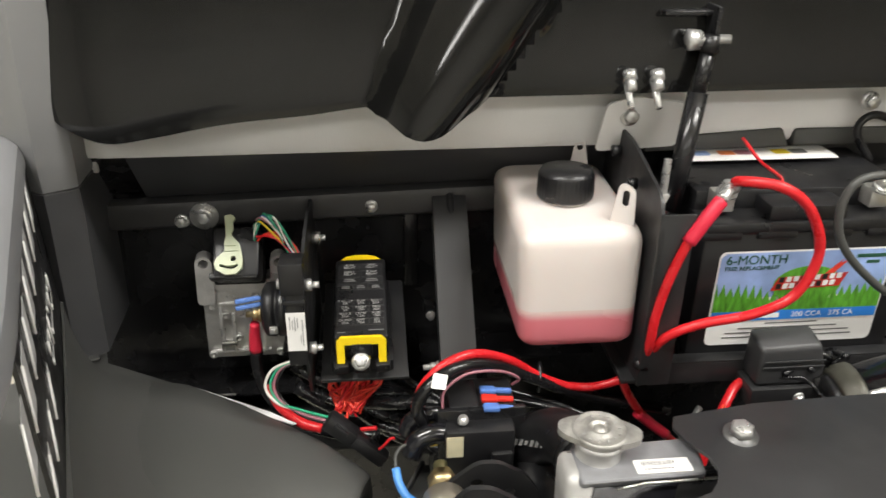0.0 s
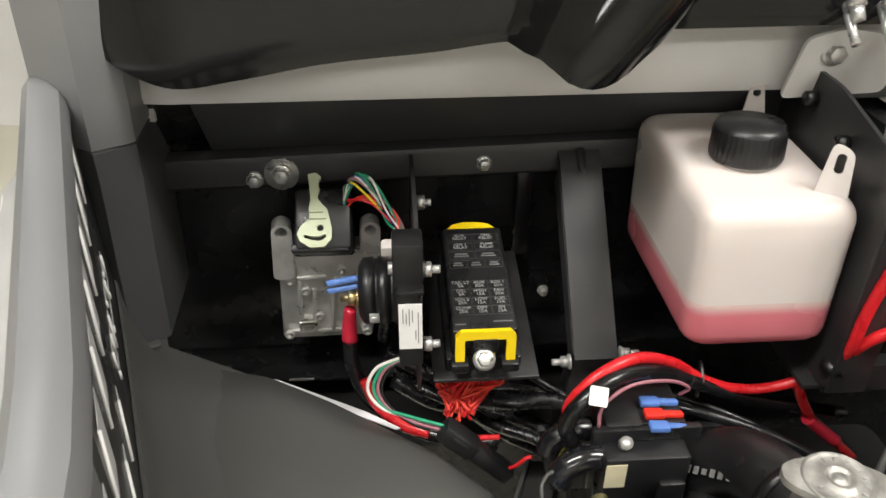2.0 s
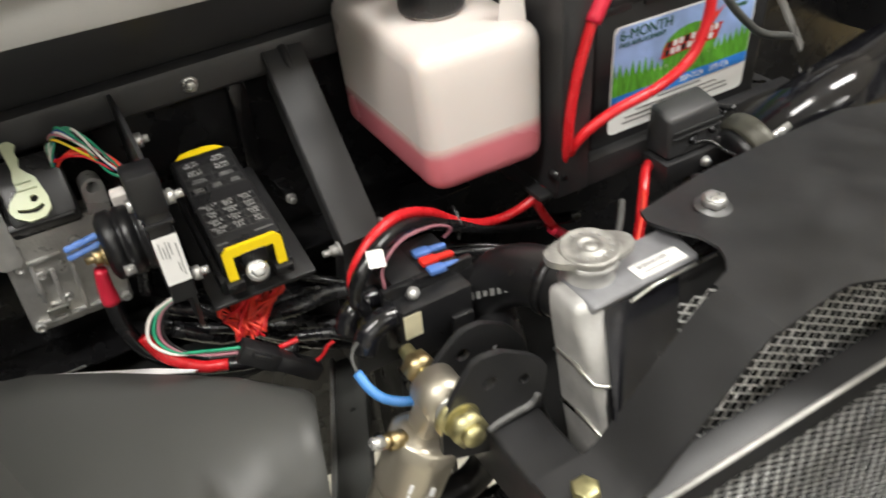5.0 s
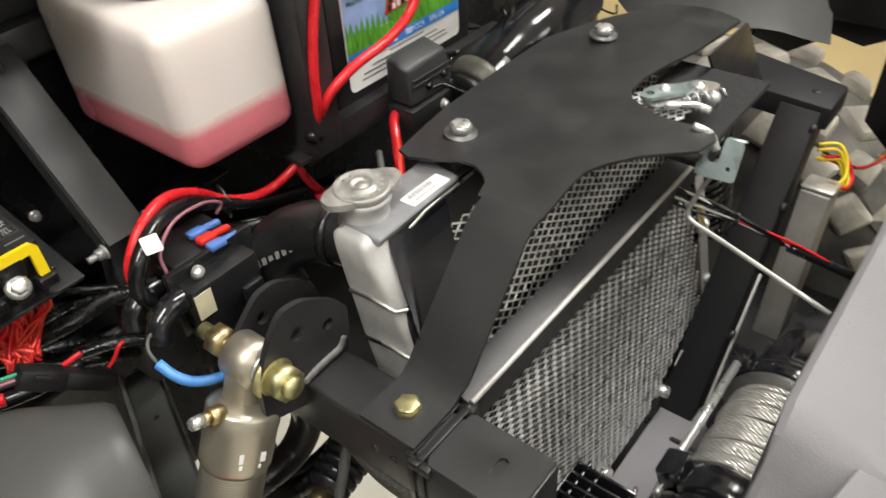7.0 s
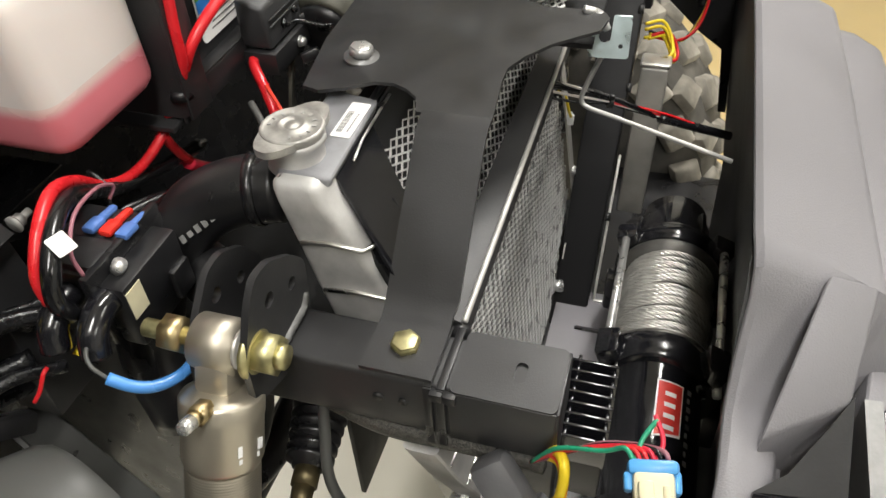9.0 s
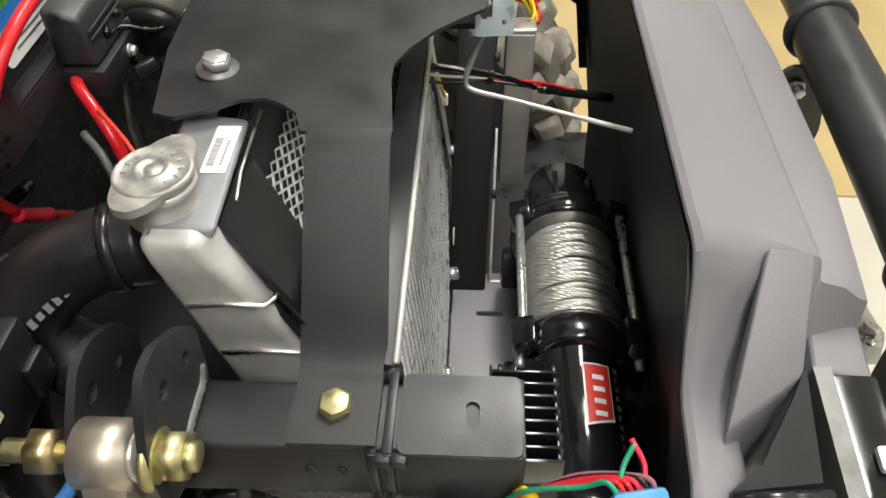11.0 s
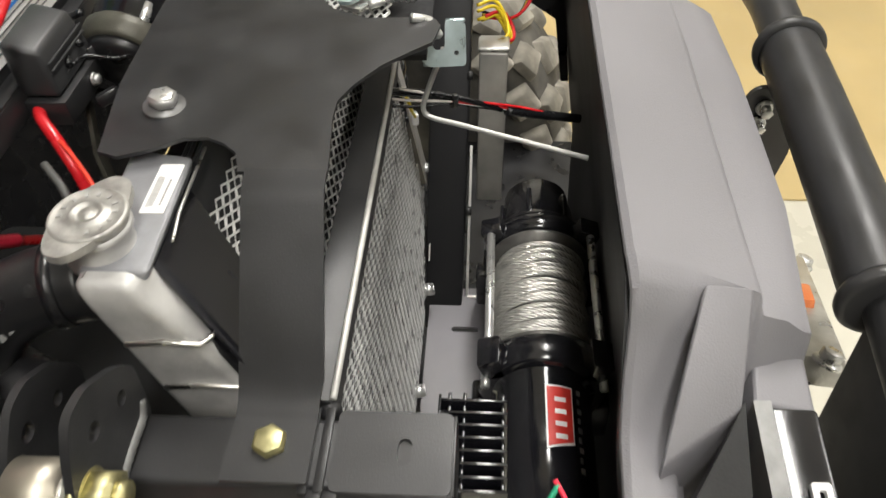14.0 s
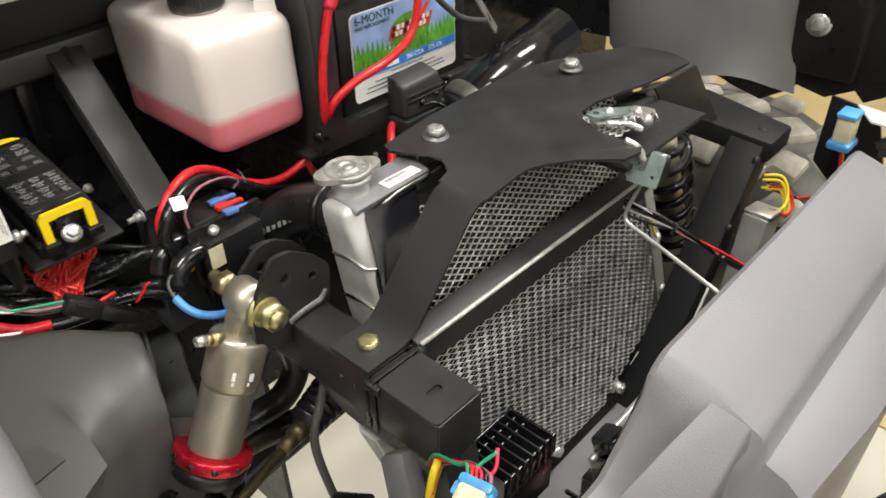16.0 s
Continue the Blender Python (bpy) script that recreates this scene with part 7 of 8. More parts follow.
# ---- shock absorber ----
TOP, RING = Vector((-0.001, 0.5245, 0.943)), Vector((-0.067, 0.519, 0.82))
AX = (RING - TOP).normalized()
LONG = (RING - TOP).length
shock = thing("shock_absorber", "bronze anodised coilover shock absorber with red ring", "shock", tuple(RING))
bm = bmesh.new()
rod(bm, TOP + V(0, -0.013, 0), TOP + V(0, 0.013, 0), 0.0165, seg=32)
bar_between(bm, TOP, TOP + AX * 0.03, 0.024, 0.026, (0, 1, 0), 0.006)
part("top_eye", bm, CHAMP, shock)
bm = bmesh.new()
lathe(bm, TOP + AX * 0.026, AX, [(0, 0.015), (0.004, 0.0235), (0.006, 0.0248), (0.016, 0.0248), (0.018, 0.0242), (0.044, 0.0242), (0.047, 0.0226), (0.05, 0.022)], 36)
capm = part("shock_cap", bm, CHAMP, shock)
bm = bmesh.new()
prof = []
h0, h1 = 0.075, LONG - 0.002
k = 34
for i in range(k):
    a = h0 + (h1 - h0) * i / k
    st = (h1 - h0) / k
    prof += [(a, 0.0214), (a + st * 0.5, 0.0224), (a + st * 0.75, 0.0214)]
lathe(bm, TOP, AX, prof, 32)
part("threaded_body", bm, CHAMP, shock, "threaded shock body", sharp=80)
d, u, w = basis(AX)
bm = bmesh.new()
p = TOP + AX * 0.031
side = Vector((-0.95, -0.1, 0.3)).normalized()
side = (side - AX * side.dot(AX)).normalized()
rod(bm, p + side * 0.020, p + side * 0.031, 0.0065, seg=6)
rod(bm, p + side * 0.030, p + side * 0.037, 0.0045, seg=16)
part("fill_valve", bm, BRASS, shock, "brass fill valve")
bm = bmesh.new()
rod(bm, p + side * 0.037, p + side * 0.045, 0.0048, 0.0042, seg=16)
part("valve_cap", bm, ZINC, shock, "bright valve cap")
bm = bmesh.new()
lathe(bm, TOP + AX * (LONG - 0.006), AX, [(0, 0.021), (0, 0.0315), (0.0015, 0.033), (0.0105, 0.033), (0.012, 0.0315), (0.012, 0.021)], 40)
ring = part("preload_ring", bm, REDALU, shock, "red anodised preload ring")
# black dots stand for the shade in the spanner holes
for i in range(10):
    a = 2 * math.pi * i / 10
    o = TOP + AX * LONG + (u * math.cos(a) + w * math.sin(a)) * 0.0326
    bm = bmesh.new()
    rod(bm, o, o + (u * math.cos(a) + w * math.sin(a)) * 0.0008, 0.003, seg=10)
    part("spanner_hole_shade", bm, INK, ring)
bm = bmesh.new()
lathe(bm, TOP + AX * (LONG + 0.007), AX, [(0, 0.0285), (0.004, 0.031), (0.012, 0.031), (0.014, 0.028)], 32)
part("spring_seat", bm, PLASTIC, shock)
bm = bmesh.new()
pts = []
for i in range(7 * 16 + 1):
    a = 2 * math.pi * i / 16
    pts.append(TOP + AX * (LONG + 0.022 + 0.032 * i / 16) + (u * math.cos(a) + w * math.sin(a)) * 0.03)
tube(bm, pts, 0.0058, seg=10, smooth=False)
part("coil_spring", bm, SATIN, shock, "black coil spring", sharp=70)
bm = bmesh.new()
out = TOP + AX * 0.058
front = Vector((-0.2, -0.9, 0.3))
front = (front - AX * front.dot(AX)).normalized()
m = facing(out + front * 0.0240, AX.cross(front), -AX)
for i in range(4):
    lbox(bm, m, (-0.008 + 0.0048 * i, 0.0, 0.0006), (0.0036, 0.007, 0.0003))
lbox(bm, m, (0.0, -0.0065, 0.0006), (0.015, 0.003, 0.0003))
part("decal_bars", bm, WHITEINK, capm)
bm = bmesh.new()
lathe(bm, (TOP.x, 0.497, TOP.z), (0, 1, 0), [(0, 0.0055), (0.064, 0.0055)] + [(0.064 + 0.001 * k, 0.0058 if k % 2 else 0.0049) for k in range(14)] + [(0.079, 0.003)], 18)
part("pivot_bolt", bm, YZINC, shock, "yellow zinc pivot bolt")
bm = bmesh.new()
lathe(bm, (TOP.x, 0.505, TOP.z), (0, -1, 0), [(0, 0.0165), (0.0025, 0.0165), (0.005, 0.0125)], 28)
rod(bm, (TOP.x, 0.501, TOP.z), (TOP.x, 0.488, TOP.z), 0.0125, seg=6)
rod(bm, (TOP.x, 0.489, TOP.z), (TOP.x, 0.483, TOP.z), 0.008, 0.0072, seg=18)
part("flange_nut", bm, YZINC, shock, "yellow zinc flange nut")
bm = bmesh.new()
rod(bm, (TOP.x, 0.5485, TOP.z), (TOP.x, 0.5605, TOP.z), 0.0115, seg=6)
part("hex_head", bm, BRASS, shock, "yellow zinc hex head")
for y in (0.5105, 0.5385):
    bm = bmesh.new()
    rod(bm, (TOP.x, y - 0.0012, TOP.z), (TOP.x, y + 0.0012, TOP.z), 0.0125, seg=24)
    part("washer", bm, ZINC, shock, "zinc washer")

# ---- under the rail ----
SCUFFGREY = material("floor_lit_grey", (0.2, 0.2, 0.195), 0.5, vary=0.15, scale=30, bump=0.1)
side_plate = thing("support_tube", "dark grey drilled flat frame tube behind the shock", "frame", (-0.03, 0.65, 0.78))
ta, tb = Vector((0.014, 0.76, 0.763)), Vector((-0.064, 0.56, 0.806))
bm = bmesh.new()
bar_between(bm, ta, tb, 0.030, 0.014, (1, 0.39, 0), 0.003)
part("tube_body", bm, LINER, side_plate)
# light from the floor on this edge is put into its paler grey
bm = bmesh.new()
bar_between(bm, ta + V(-0.0155, 0.006, -0.001), tb + V(-0.0155, 0.006, -0.001), 0.004, 0.018, (1, 0.39, 0), 0.001)
part("side_flange", bm, SCUFFGREY, side_plate, "side flange coloured lighter for the floor light on it")
# black disc as the shaded inside of the tube's hole
bm = bmesh.new()
rod(bm, (-0.017, 0.680, 0.7855), (-0.017, 0.6785, 0.7882), 0.0026, seg=12)
part("hole_shade", bm, INK, side_plate)
boot = thing("steering_boot", "black ribbed rubber steering boot", "boot", (0.0, 0.47, 0.74))
bm = bmesh.new()
A0, B0 = Vector((0.085, 0.515, 0.808)), Vector((0.014, 0.503, 0.796))
dd = (B0 - A0).normalized()
prof = []
for i in range(9):
    h = (B0 - A0).length * i / 9
    r = 0.024 - 0.007 * i / 9
    prof += [(h, r), (h + 0.004, r), (h + 0.006, r - 0.006), (h + 0.009, r - 0.006)]
lathe(bm, A0, dd, prof, 28)
part("bellows", bm, RUBBER, boot)
bm = bmesh.new()
rod(bm, B0, B0 + dd * 0.014, 0.0095, seg=18)
rod(bm, B0 + dd * 0.012, B0 + dd * 0.03, 0.0085, 0.0075, seg=6)
rod(bm, B0 + dd * 0.028, B0 + dd * 0.26, 0.0048, seg=14)
part("tie_rod", bm, material("dull_gold_rod", (0.13, 0.105, 0.055), 0.45, metal=0.8), boot, "dull gold tie rod")
cable("brake_hose", "grey brake hose hanging below the rail", [(0.05, 0.49, 0.868), (0.044, 0.495, 0.85), (0.028, 0.492, 0.82), (0.012, 0.486, 0.79), (0.012, 0.475, 0.74), (0.02, 0.455, 0.66)], 0.0042, LINER, "hose", 12)
sleeve = cable("braided_sleeve", "braided black wiring sleeve along the rail", [(0.036, 0.50, 0.868), (0.03, 0.47, 0.862), (0.026, 0.44, 0.858), (0.025, 0.40, 0.86), (0.024, 0.36, 0.862), (0.022, 0.337, 0.863)], 0.0085, material("braided_sleeve_mesh", (0.05, 0.048, 0.042), 0.45, vary=0.9, scale=700, bump=0.8, bump_scale=900), "sleeve", 12)
axle = thing("cv_joint", "black drive shaft joint under the rail", "drive shaft", (0.06, 0.42, 0.70))
bm = bmesh.new()
lathe(bm, (-0.02, 0.44, 0.735), (0.55, -0.75, -0.1), [(0, 0.012), (0.002, 0.034), (0.035, 0.036), (0.04, 0.03), (0.06, 0.026), (0.1, 0.022)], 32)
part("joint_cup", bm, PLASTIC, axle)
for o in ((-0.028, 0.465, 0.745), (0.045, 0.40, 0.745)):
    part("bolt", bolt_bm(o, (-0.6, 0.1, 0.4), 0.0065, 0.012), ZINC, axle, "zinc bolt head")
bm = bmesh.new()
tube(bm, [(-0.16, 0.46, 0.62), (-0.02, 0.42, 0.64), (0.12, 0.40, 0.66)], 0.016, seg=20)
part("control_arm", bm, POWDER, axle, "black tubular control arm")
bm = bmesh.new()
tube(bm, [(-0.16, 0.62, 0.60), (-0.02, 0.60, 0.66), (0.12, 0.58, 0.70)], 0.016, seg=20)
part("control_arm", bm, POWDER, axle, "black tubular control arm")
duct = thing("lower_tank", "grey ribbed aluminium lower tank end", "tank", (0.05, 0.4, 0.7))
bm = bmesh.new()
ring_loft(bm, [[(x, y, z) for x, y in round_outline([(cx - w, cy - 0.012), (cx + w, cy - 0.012), (cx + w, cy + 0.012), (cx - w, cy + 0.012)], 0.004, 3)] for z, cx, cy, w in ((0.845, 0.04, 0.418, 0.022), (0.80, 0.05, 0.408, 0.02), (0.74, 0.066, 0.392, 0.016), (0.66, 0.085, 0.375, 0.013))])
part("tank_shell", bm, TANK, duct)
for z, x, y in ((0.82, 0.045, 0.413), (0.785, 0.054, 0.405), (0.755, 0.062, 0.397)):
    bm = bmesh.new()
    box(bm, (x, y - 0.0125, z), (0.036, 0.0025, 0.0022), bevel=0.0008)
    part("weld_bead", bm, ALU, duct)
tray = thing("engine_cradle", "matt black cradle plate behind the radiator", "plate", (0.27, 0.67, 0.69))
bm = bmesh.new()
plate(bm, round_outline([(0.14, 0.54), (0.42, 0.54), (0.42, 0.86), (0.16, 0.86)], 0.02), Matrix.Translation((0, 0, 0.69)), 0.004)
part("cradle_plate", bm, TOEBLK, tray)
bm = bmesh.new()
box(bm, (0.28, 0.545, 0.60), (0.27, 0.006, 0.17), bevel=0.002)
part("front_flange", bm, TOEBLK, tray)
pan = thing("belly_pan", "black plastic belly pan below the radiator", "pan", (0.35, 0.65, 0.45))
bm = bmesh.new()
box(bm, (0.54, 0.62, 0.46), (0.44, 0.44, 0.006))
part("pan_floor", bm, PLASTIC, pan)
bm = bmesh.new()
box(bm, (0.48, 0.30, 0.47), (0.76, 0.24, 0.006))
part("skid_plate", bm, PLASTIC, pan)
bm = bmesh.new()
box(bm, (0.068, 0.75, 0.66), (0.006, 0.19, 0.42))
part("side_wall", bm, PLASTIC, pan)

# ---- plugs by the rail end ----
gplug = thing("grey_plug", "grey rubber sealed plug with a yellow lock", "connector", (-0.005, 0.35, 0.84))
bm = bmesh.new()
bar_between(bm, (0.012, 0.372, 0.868), (-0.004, 0.345, 0.838), 0.026, 0.022, bevel=0.006)
bar_between(bm, (-0.002, 0.349, 0.842), (-0.022, 0.315, 0.81), 0.034, 0.028, bevel=0.005)
part("plug_body", bm, material("grey_rubber_plug", (0.11, 0.11, 0.115), 0.55, bump=0.2), gplug)
bm = bmesh.new()
bar_between(bm, (-0.019, 0.321, 0.822), (-0.025, 0.311, 0.812), 0.018, 0.012, bevel=0.002)
part("yellow_lock", bm, YELCLIP, gplug, "yellow lock")
cplug = thing("cream_plug", "cream plastic plug with blue seal and loose wires", "connector", (-0.005, 0.278, 0.91))
m = facing((-0.006, 0.279, 0.919), (0.15, -1, 0.1), (0.75, 0.1, 0.3))
bm = bmesh.new()
lbox(bm, m, (0, -0.012, 0), (0.021, 0.026, 0.013), 0.003)
lbox(bm, m, (-0.004, -0.016, 0.006), (0.008, 0.024, 0.006), 0.002)
lbox(bm, m, (0.0065, -0.014, 0.005), (0.005, 0.016, 0.005), 0.0015)
lbox(bm, m, (0.0, -0.026, 0.0), (0.017, 0.008, 0.010), 0.002)
part("plug_body", bm, CREAM, cplug)
bm = bmesh.new()
lbox(bm, m, (0, 0.003, -0.001), (0.026, 0.008, 0.015), 0.003)
lbox(bm, m, (0.0115, -0.004, -0.002), (0.005, 0.012, 0.011), 0.002)
lbox(bm, m, (-0.0125, -0.004, -0.002), (0.005, 0.010, 0.011), 0.002)
part("blue_seal", bm, SKYPLUG, cplug, "blue plug seal")
rnd = random.Random(8)
for i, c in enumerate((GREENW, REDCABLE, REDCABLE, REDBOOT, BLKCABLE, PINKW)):
    bm = bmesh.new()
    e = m @ V(-0.009 + 0.0035 * i, 0.005, 0)
    if i in (0, 3):
        pts = [e, e + V(0.012, -0.002, 0.005), e + V(0.022, -0.008 + 0.004 * i, 0.012)]
        bm2 = bmesh.new()
        tube(bm2, pts, 0.0014, seg=7)
        part("wire_end", bm2, c, cplug)
    tube(bm, [e, e + V(0.006, 0.006, 0.003), (0.006 + 0.002 * i, 0.305, 0.912 - 0.0015 * i), (0.010 + 0.001 * i, 0.33, 0.898 - 0.003 * i), (0.016, 0.345, 0.868)], 0.0014, seg=7)
    part("wire", bm, c, cplug)
for i, (c, dz) in enumerate(((YELW, 0.0), (YELW, -0.007), (ORGW, -0.004))):
    bm = bmesh.new()
    tube(bm, [(0.03, 0.36, 0.86 + dz * 0.3), (0.02, 0.338, 0.880 + dz), (0.01, 0.328, 0.892 + dz), (0.001, 0.324, 0.889 + dz), (-0.003, 0.325, 0.868 + dz), (0.004, 0.33, 0.845 + dz)], 0.0032, seg=10)
    part("wire", bm, c, cplug)

# ---- far side of the front: wires, module, second plug ----
wires = thing("sensor_wires", "black sleeved red and black sensor wires", "wires", (0.37, 0.33, 0.9))
for i, (c, o) in enumerate(((WHITEW, 0.0), (BLKCABLE, -0.004), (WHITEW, 0.006), (BLKCABLE, 0.003))):
    bm = bmesh.new()
    tube(bm, [(0.372 + o, 0.42, 0.905 + o), (0.379, 0.385, 0.897 + o * 1.6), (0.394, 0.350, 0.886 + o * 0.5)], 0.0013, seg=6)
    part("wire", bm, c, wires)
for i, (c, o) in enumerate(((REDCABLE, 0.0), (REDCABLE, 0.0028), (BLKCABLE, -0.0026), (WHITEW, -0.001))):
    bm = bmesh.new()
    tube(bm, [(0.393, 0.352, 0.886 + o * 0.5), (0.402, 0.325, 0.876 + o), (0.413, 0.29, 0.863 + o), (0.424, 0.258, 0.848 + o * 0.5)], 0.0012, seg=6)
    part("wire", bm, c, wires)
bm = bmesh.new()
tube(bm, [(0.408, 0.305, 0.866), (0.421, 0.268, 0.852), (0.432, 0.236, 0.84)], 0.0042, seg=12)
part("sleeve", bm, BLKCABLE, wires, "black sleeve")
bm = bmesh.new()
tube(bm, [(0.372, 0.415, 0.912), (0.384, 0.375, 0.902), (0.396, 0.343, 0.887), (0.407, 0.309, 0.868)], 0.0026, seg=8)
part("wire", bm, BLKCABLE, wires)
bm = bmesh.new()
lathe(bm, (0.3935, 0.352, 0.8862), (0.3, -0.9, -0.3), [(0, 0.0046), (0.0, 0.006), (0.0035, 0.006), (0.0035, 0.0046)], 14)
box(bm, (0.391, 0.349, 0.8925), (0.004, 0.005, 0.005), bevel=0.001)
part("zip_tie", bm, PLASTIC, wires, "black zip tie")
bm = bmesh.new()
tube(bm, [(0.430, 0.405, 0.868), (0.437, 0.398, 0.858), (0.439, 0.394, 0.842), (0.446, 0.392, 0.83)], 0.0016, seg=7)
part("wire", bm, YELW, wires)
bm = bmesh.new()
box(bm, (0.447, 0.392, 0.826), (0.006, 0.006, 0.011), rot=(0, 20, 0), bevel=0.001)
part("small_plug", bm, PAPER, wires, "small white plug")
mod = thing("lamp_module", "dusty black module box with an orange marker", "module", (0.55, 0.32, 0.66))
bm = bmesh.new()
bar_between(bm, (0.556, 0.317, 0.842), (0.530, 0.320, 0.66), 0.030, 0.046)
part("module_case", bm, COPPERBOX, mod)
bm = bmesh.new()
bar_between(bm, (0.557, 0.317, 0.846), (0.556, 0.317, 0.841), 0.033, 0.040)
part("module_cap", bm, CAST, mod, "bare metal top flange")
bm = bmesh.new()
box(bm, (0.5255, 0.319, 0.768), (0.002, 0.018, 0.024), rot=(0, 8, 0))
part("orange_marker", bm, AMBER, mod, "orange marker")
fplug = thing("lamp_plug", "cream lamp plug with blue seal and coloured wires", "connector", (0.647, 0.278, 0.91))
bm = bmesh.new()
box(bm, (0.647, 0.278, 0.928), (0.022, 0.02, 0.034), bevel=0.003)
part("plug_body", bm, CREAM, fplug)
bm = bmesh.new()
box(bm, (0.647, 0.278, 0.908), (0.032, 0.026, 0.01), bevel=0.003)
part("blue_seal", bm, SKYPLUG, fplug, "blue plug seal")
bm = bmesh.new()
box(bm, (0.647, 0.278, 0.945), (0.028, 0.022, 0.006), bevel=0.002)
part("blue_lock", bm, SKYPLUG, fplug, "blue plug lock")
for i, c in enumerate((REDCABLE, REDBOOT, YELW, BLKCABLE)):
    bm = bmesh.new()
    tube(bm, [(0.643 + 0.003 * i, 0.276, 0.903), (0.642 + 0.003 * i, 0.272, 0.875), (0.63, 0.28 + 0.002 * i, 0.848 - 0.002 * i), (0.61, 0.30, 0.842), (0.59, 0.33, 0.855 + 0.002 * i)], 0.0017, seg=7)
    part("wire", bm, c, fplug)
rnd = random.Random(17)
for i in range(6):
    bm = bmesh.new()
    o = V(rnd.uniform(-0.005, 0.005), rnd.uniform(-0.006, 0.006), -0.004 * i + rnd.uniform(-0.003, 0.003))
    tube(bm, [V(0.586, 0.332, 0.868) + o, V(0.596, 0.314, 0.868) + o, V(0.592, 0.302, 0.852) + o, V(0.576, 0.300, 0.842) + o * 0.6, V(0.566, 0.312, 0.840)], 0.0019, seg=8)
    part("wire", bm, YELW if i != 2 else REDCABLE, fplug)
bm = bmesh.new()
box(bm, (0.690, 0.252, 0.930), (0.070, 0.030, 0.003), rot=(20, 22, -28), bevel=0.001)
part("white_tape", bm, CLEAR, fplug, "white tape flag")
loom = thing("ribbed_loom", "black ribbed wire loom lying over the bumper end", "loom", (0.61, 0.225, 0.93))
for i in range(9):
    bm = bmesh.new()
    tube(bm, [(0.636 - 0.006 * i, 0.243 - 0.002 * i, 0.925 + 0.001 * i), (0.638 - 0.006 * i, 0.228 - 0.002 * i, 0.936), (0.640 - 0.006 * i, 0.208 - 0.002 * i, 0.934)], 0.0013, seg=6)
    part("rib", bm, BLKCABLE, loom)
spring = thing("far_shock", "black far side coilover spring", "shock", (0.58, 0.45, 0.75))
bm = bmesh.new()
pts = []
a0, b0 = Vector((0.545, 0.452, 0.90)), Vector((0.66, 0.455, 0.66))
dd, uu, ww = basis(b0 - a0)
for i in range(8 * 16 + 1):
    a = 2 * math.pi * i / 16
    pts.append(a0 + dd * 0.26 * i / 128 + (uu * math.cos(a) + ww * math.sin(a)) * 0.03)
tube(bm, pts, 0.0055, seg=8, smooth=False)
part("coil_spring", bm, SATIN, spring, "black coil spring", sharp=70)
bm = bmesh.new()
rod(bm, a0 - dd * 0.03, b0, 0.018, seg=24)
part("shock_body", bm, CHAMP, spring)

# ---- far wheel, liner and motor by the battery ----
wheel = thing("wheel", "dusty knobbly front tyre", "wheel", (0.99, 0.56, 0.0))
TC = Vector((0.875, 0.56, 0.395))
WM = Matrix.Translation(TC) @ Matrix.Rotation(radians(-5), 4, "Z")
bm = bmesh.new()
lathe(bm, (0, 0, 0), (1, 0, 0), [(0.0, 0.20), (0.0, 0.26), (0.01, 0.32), (0.03, 0.35), (0.06, 0.362), (0.19, 0.362), (0.22, 0.35), (0.24, 0.32), (0.25, 0.26), (0.25, 0.2)], 64)
bmesh.ops.transform(bm, matrix=WM, verts=bm.verts[:])
tyre = part("tyre", bm, TYREDARK, wheel)
bm = bmesh.new()
lathe(bm, (0, 0, 0), (1, 0, 0), [(0.03, 0.0), (0.03, 0.17), (0.0, 0.2), (0.25, 0.2), (0.22, 0.17), (0.2, 0.0)], 48)
bmesh.ops.transform(bm, matrix=WM, verts=bm.verts[:])
part("rim", bm, SATIN, wheel, "black steel rim")
shapes = []
for kind in range(4):
    bm = bmesh.new()
    w_, d_ = ((0.06, 0.062), (0.075, 0.07), (0.07, 0.06), (0.055, 0.065))[kind]
    a_, b_ = w_ / 2, d_ / 2
    hull8(bm, [(-a_, -b_ + 0.006, 0), (a_, -b_, 0), (a_, b_ - 0.008, 0), (-a_, b_, 0)], [(-a_ + 0.006, -b_ + 0.012, 0.019), (a_ - 0.006, -b_ + 0.008, 0.019), (a_ - 0.012, b_ - 0.016, 0.019), (-a_ + 0.006, b_ - 0.008, 0.019)], bevel=0.006, seg=2)
    shapes.append(mesh_of("tread_block", bm, TYRE))
for i in range(25):
    a = 2 * math.pi * i / 25
    for kind, off, rr, tilt, lean in ((3, 0.012, 0.325, 4, -58), (0, 0.05, 0.352, 14, -14), (1, 0.125, 0.357, -18, 0), (2, 0.20, 0.352, 12, 14)):
        aa = a + (math.pi / 25 if kind in (1, 3) else 0)
        ob = new("tread_block", shapes[kind])
        ob.parent = tyre
        ob.matrix_basis = WM @ Matrix.Translation((off, rr * math.cos(aa), rr * math.sin(aa))) @ Matrix.Rotation(aa - math.pi / 2, 4, "X") @ Matrix.Rotation(radians(lean), 4, "Y") @ Matrix.Rotation(radians(tilt), 4, "Z")
far = thing("far_fender", "dark plastic far side inner fender over the wheel", "fender", (0.86, 0.5, 0.9))
bm = bmesh.new()
FF = facing((0.86, 0, 0), (0, 1, 0), (0, 0, 1))
plate(bm, [(1.0, 0.86), (1.0, 1.15), (0.3, 1.15), (0.24, 1.0), (0.27, 0.90), (0.315, 0.872), (0.330, 0.886), (0.366, 0.866), (0.407, 0.874), (0.425, 0.858), (0.455, 0.838), (0.50, 0.848), (0.537, 0.860), (0.60, 0.873), (0.66, 0.876)], FF, 0.005)
part("fender_wall", bm, PLASTIC, far)
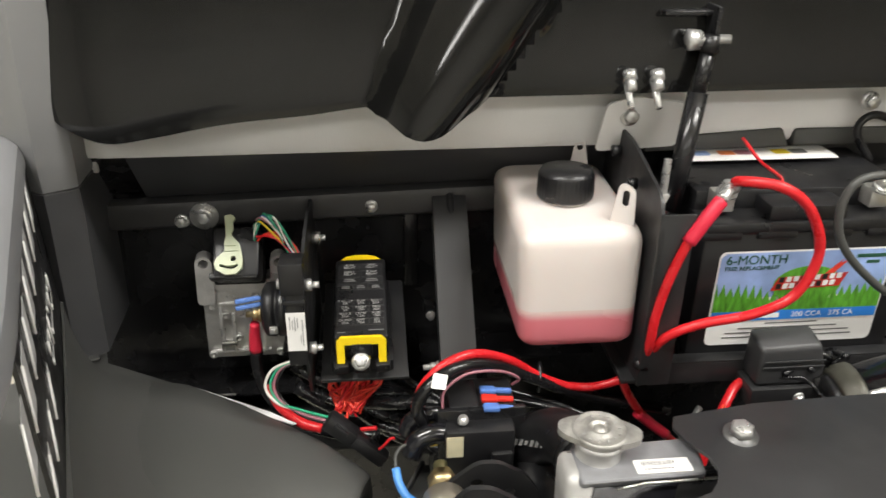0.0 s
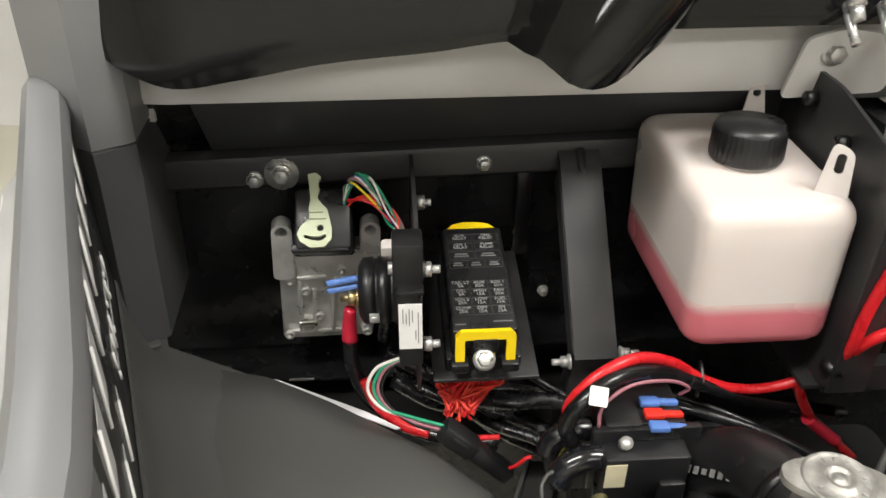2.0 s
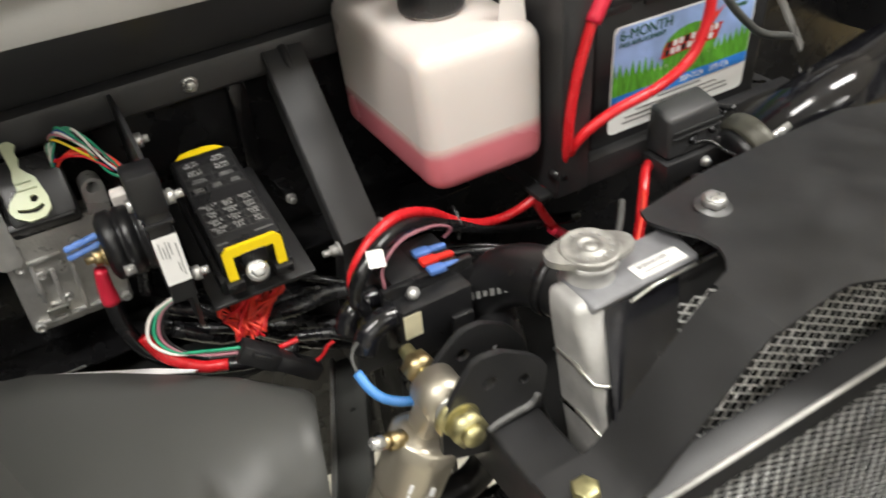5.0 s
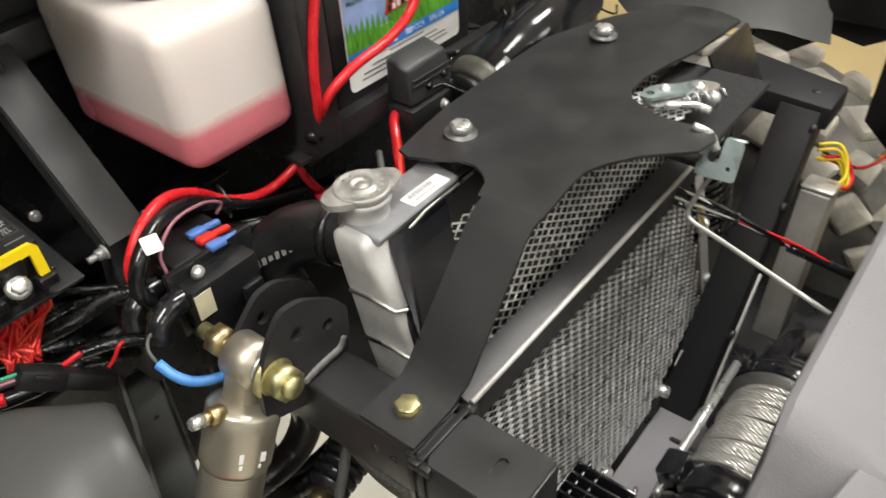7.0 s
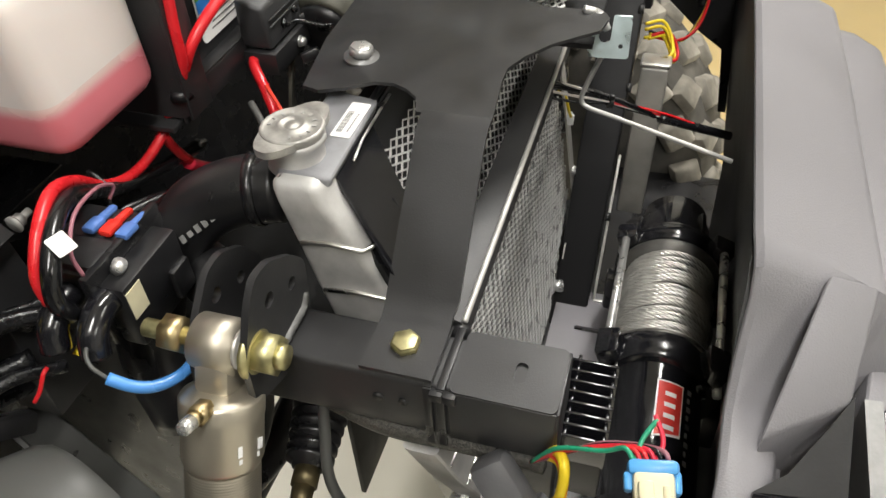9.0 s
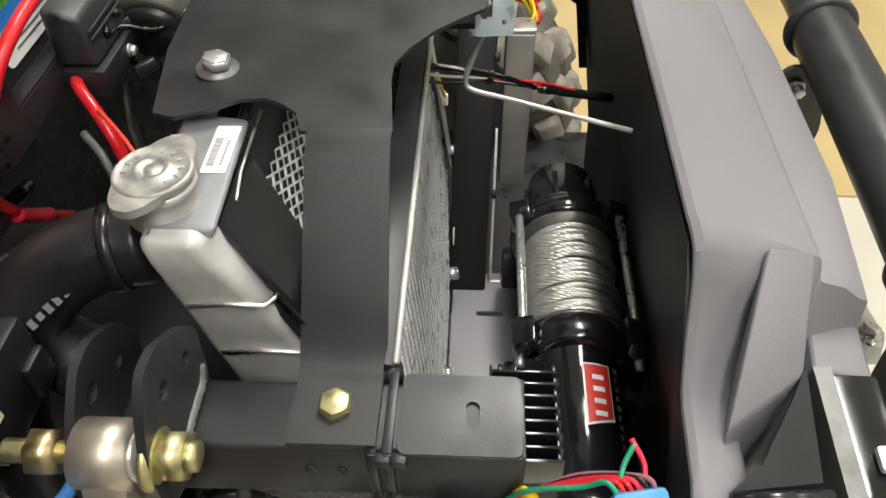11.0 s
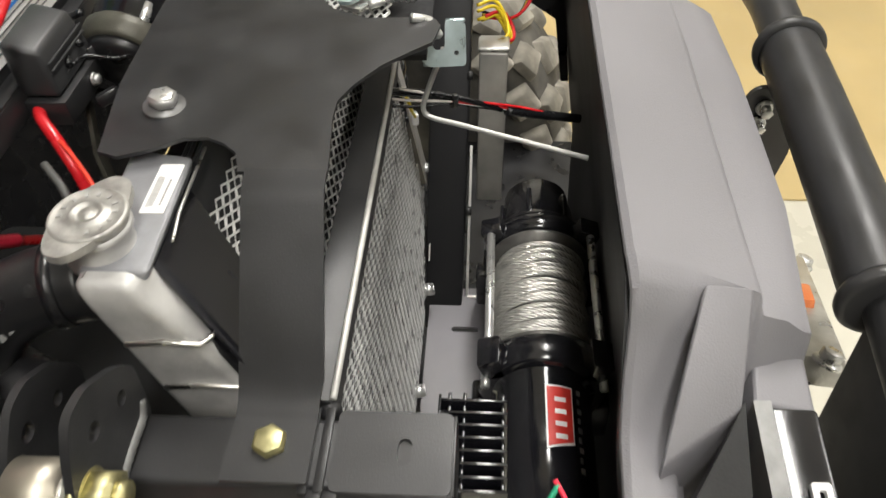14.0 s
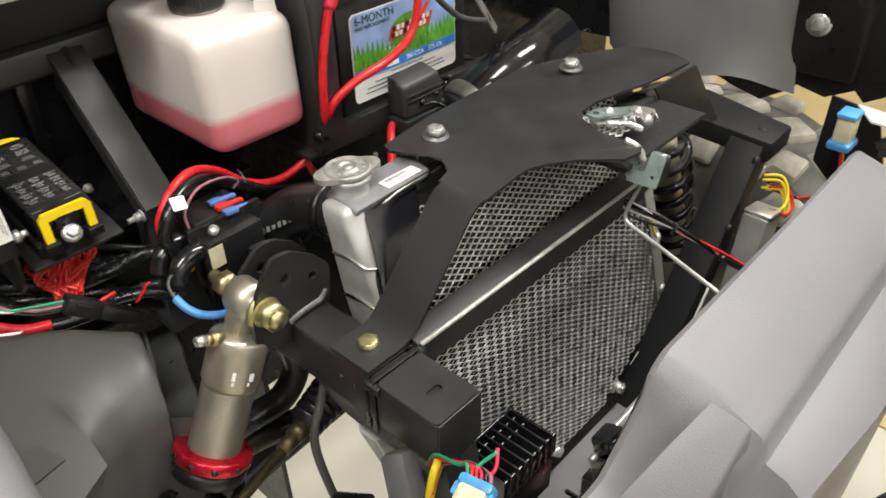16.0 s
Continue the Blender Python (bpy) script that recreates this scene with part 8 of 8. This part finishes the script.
# the fender's soft sheen is put into this sheet's lighter grey
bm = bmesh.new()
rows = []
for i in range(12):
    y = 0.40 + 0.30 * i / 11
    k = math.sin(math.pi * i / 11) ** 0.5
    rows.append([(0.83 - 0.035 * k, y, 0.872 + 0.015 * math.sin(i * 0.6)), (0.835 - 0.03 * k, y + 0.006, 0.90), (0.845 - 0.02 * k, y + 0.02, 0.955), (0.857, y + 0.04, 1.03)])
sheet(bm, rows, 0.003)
part("fender_sheen", bm, material("painted_sheen_grey", (0.13, 0.13, 0.127), 0.42, vary=0.15, scale=8, bump=0.1), far, "bulged sheet coloured grey as the fender's sheen")
bm = bmesh.new()
hull8(bm, [(0.835, 0.33, 0.90), (0.86, 0.33, 0.90), (0.86, 0.42, 0.90), (0.835, 0.42, 0.90)], [(0.82, 0.33, 1.1), (0.86, 0.33, 1.1), (0.86, 0.43, 1.1), (0.82, 0.43, 1.1)], bevel=0.008)
part("fender_post", bm, PLASTIC, far)
part("bolt", bolt_bm((0.831, 0.39, 0.975), (-1, 0, 0.1), 0.011, 0.008, washer=0.017), ZINC, far, "zinc flange bolt")
bm = bmesh.new()
box(bm, (1.2, 0.62, 1.05), (0.7, 0.006, 0.4), rot=(0, 0, 0))
part("fender_back", bm, PLASTIC, far)
DULLCAST = material("dull_cast_alloy", (0.075, 0.072, 0.057), 0.5, metal=0.4, vary=0.25, scale=50, bump=0.3, bump_scale=300)
motor = thing("steering_motor", "gloss black motor with a grey end cap", "motor", (0.38, 0.60, 0.9))
bm = bmesh.new()
rod(bm, (0.372, 0.610, 0.953), (0.53, 0.60, 1.0), 0.034, seg=32)
part("motor_can", bm, WINCHBLK, motor)
bm = bmesh.new()
lathe(bm, (0.377, 0.610, 0.9545), (-0.95, 0.08, -0.32), [(0, 0.0350), (0.002, 0.0362), (0.012, 0.0362), (0.014, 0.0345), (0.018, 0.0345), (0.020, 0.031)], 32)
part("motor_collar", bm, DULLCAST, motor, "dull olive grey collar")
bm = bmesh.new()
lathe(bm, (0.377, 0.610, 0.9545), (-0.95, 0.08, -0.32), [(0.019, 0.031), (0.026, 0.029), (0.030, 0.022), (0.031, 0.0)], 28)
part("motor_cap", bm, PLASTIC, motor, "black end cap")
for a in (0.4, 2.2, 4.4):
    bm = bmesh.new()
    o = Vector((0.365, 0.610 + 0.034 * math.cos(a), 0.948 + 0.034 * math.sin(a)))
    rod(bm, o, o + V(0.02, 0, 0.006), 0.005, seg=10)
    part("motor_screw", bm, ZINC, motor, "zinc motor screw")
bm = bmesh.new()
bent(bm, [(0.345, 0.632, 0.945), (0.325, 0.635, 0.935), (0.31, 0.635, 0.90), (0.30, 0.63, 0.83)], (0.012, 0.004, 0), 0.003)
part("motor_bracket", bm, DULLCAST, motor, "bare metal bracket")
cable("orange_wire", "thin orange wire by the radiator", [(0.26, 0.625, 0.945), (0.235, 0.60, 0.94), (0.205, 0.575, 0.93), (0.18, 0.56, 0.92)], 0.0016, ORGW, "wire", 7)
cable("clear_tube", "thin grey tube behind the radiator", [(0.24, 0.63, 0.94), (0.22, 0.61, 0.93), (0.20, 0.60, 0.90), (0.15, 0.62, 0.88)], 0.003, LINER, "tube", 8)
rnd = random.Random(21)
for i in range(20):
    x, y = 0.30 + 0.016 * i + rnd.uniform(-0.01, 0.01), 0.645 + rnd.uniform(-0.02, 0.012)
    z = 0.955 + rnd.uniform(-0.025, 0.02)
    pts = [(x, y, z)]
    for k in range(4):
        x, y, z = x + rnd.uniform(0.002, 0.03), y + rnd.uniform(-0.026, 0.018), z + rnd.uniform(-0.02, 0.018)
        pts.append((x, y, z))
    cable("engine_wire", "thin black wire beyond the battery", pts, rnd.uniform(0.0012, 0.0032), BLKCABLE if i % 3 else LOOM, "wire", 8)
for x, y, z in ((0.35, 0.625, 0.965), (0.41, 0.62, 0.97), (0.30, 0.60, 0.955)):
    bm = bmesh.new()
    box(bm, (x, y, z), (0.016, 0.011, 0.009), rot=(20, 15, 40 * x * 10), bevel=0.0015)
    tagged(part("wire_plug", bm, PLASTIC), "small black wire plug in the harness", "connector")
zs = thing("zinc_bracket", "bare zinc bracket strip beside the battery", "bracket", (0.46, 0.67, 1.0))
bm = bmesh.new()
bent(bm, [(0.44, 0.70, 1.10), (0.46, 0.68, 1.05), (0.485, 0.665, 1.0)], (0.009, 0.006, 0.0), 0.002)
part("bracket_strip", bm, CAST, zs)
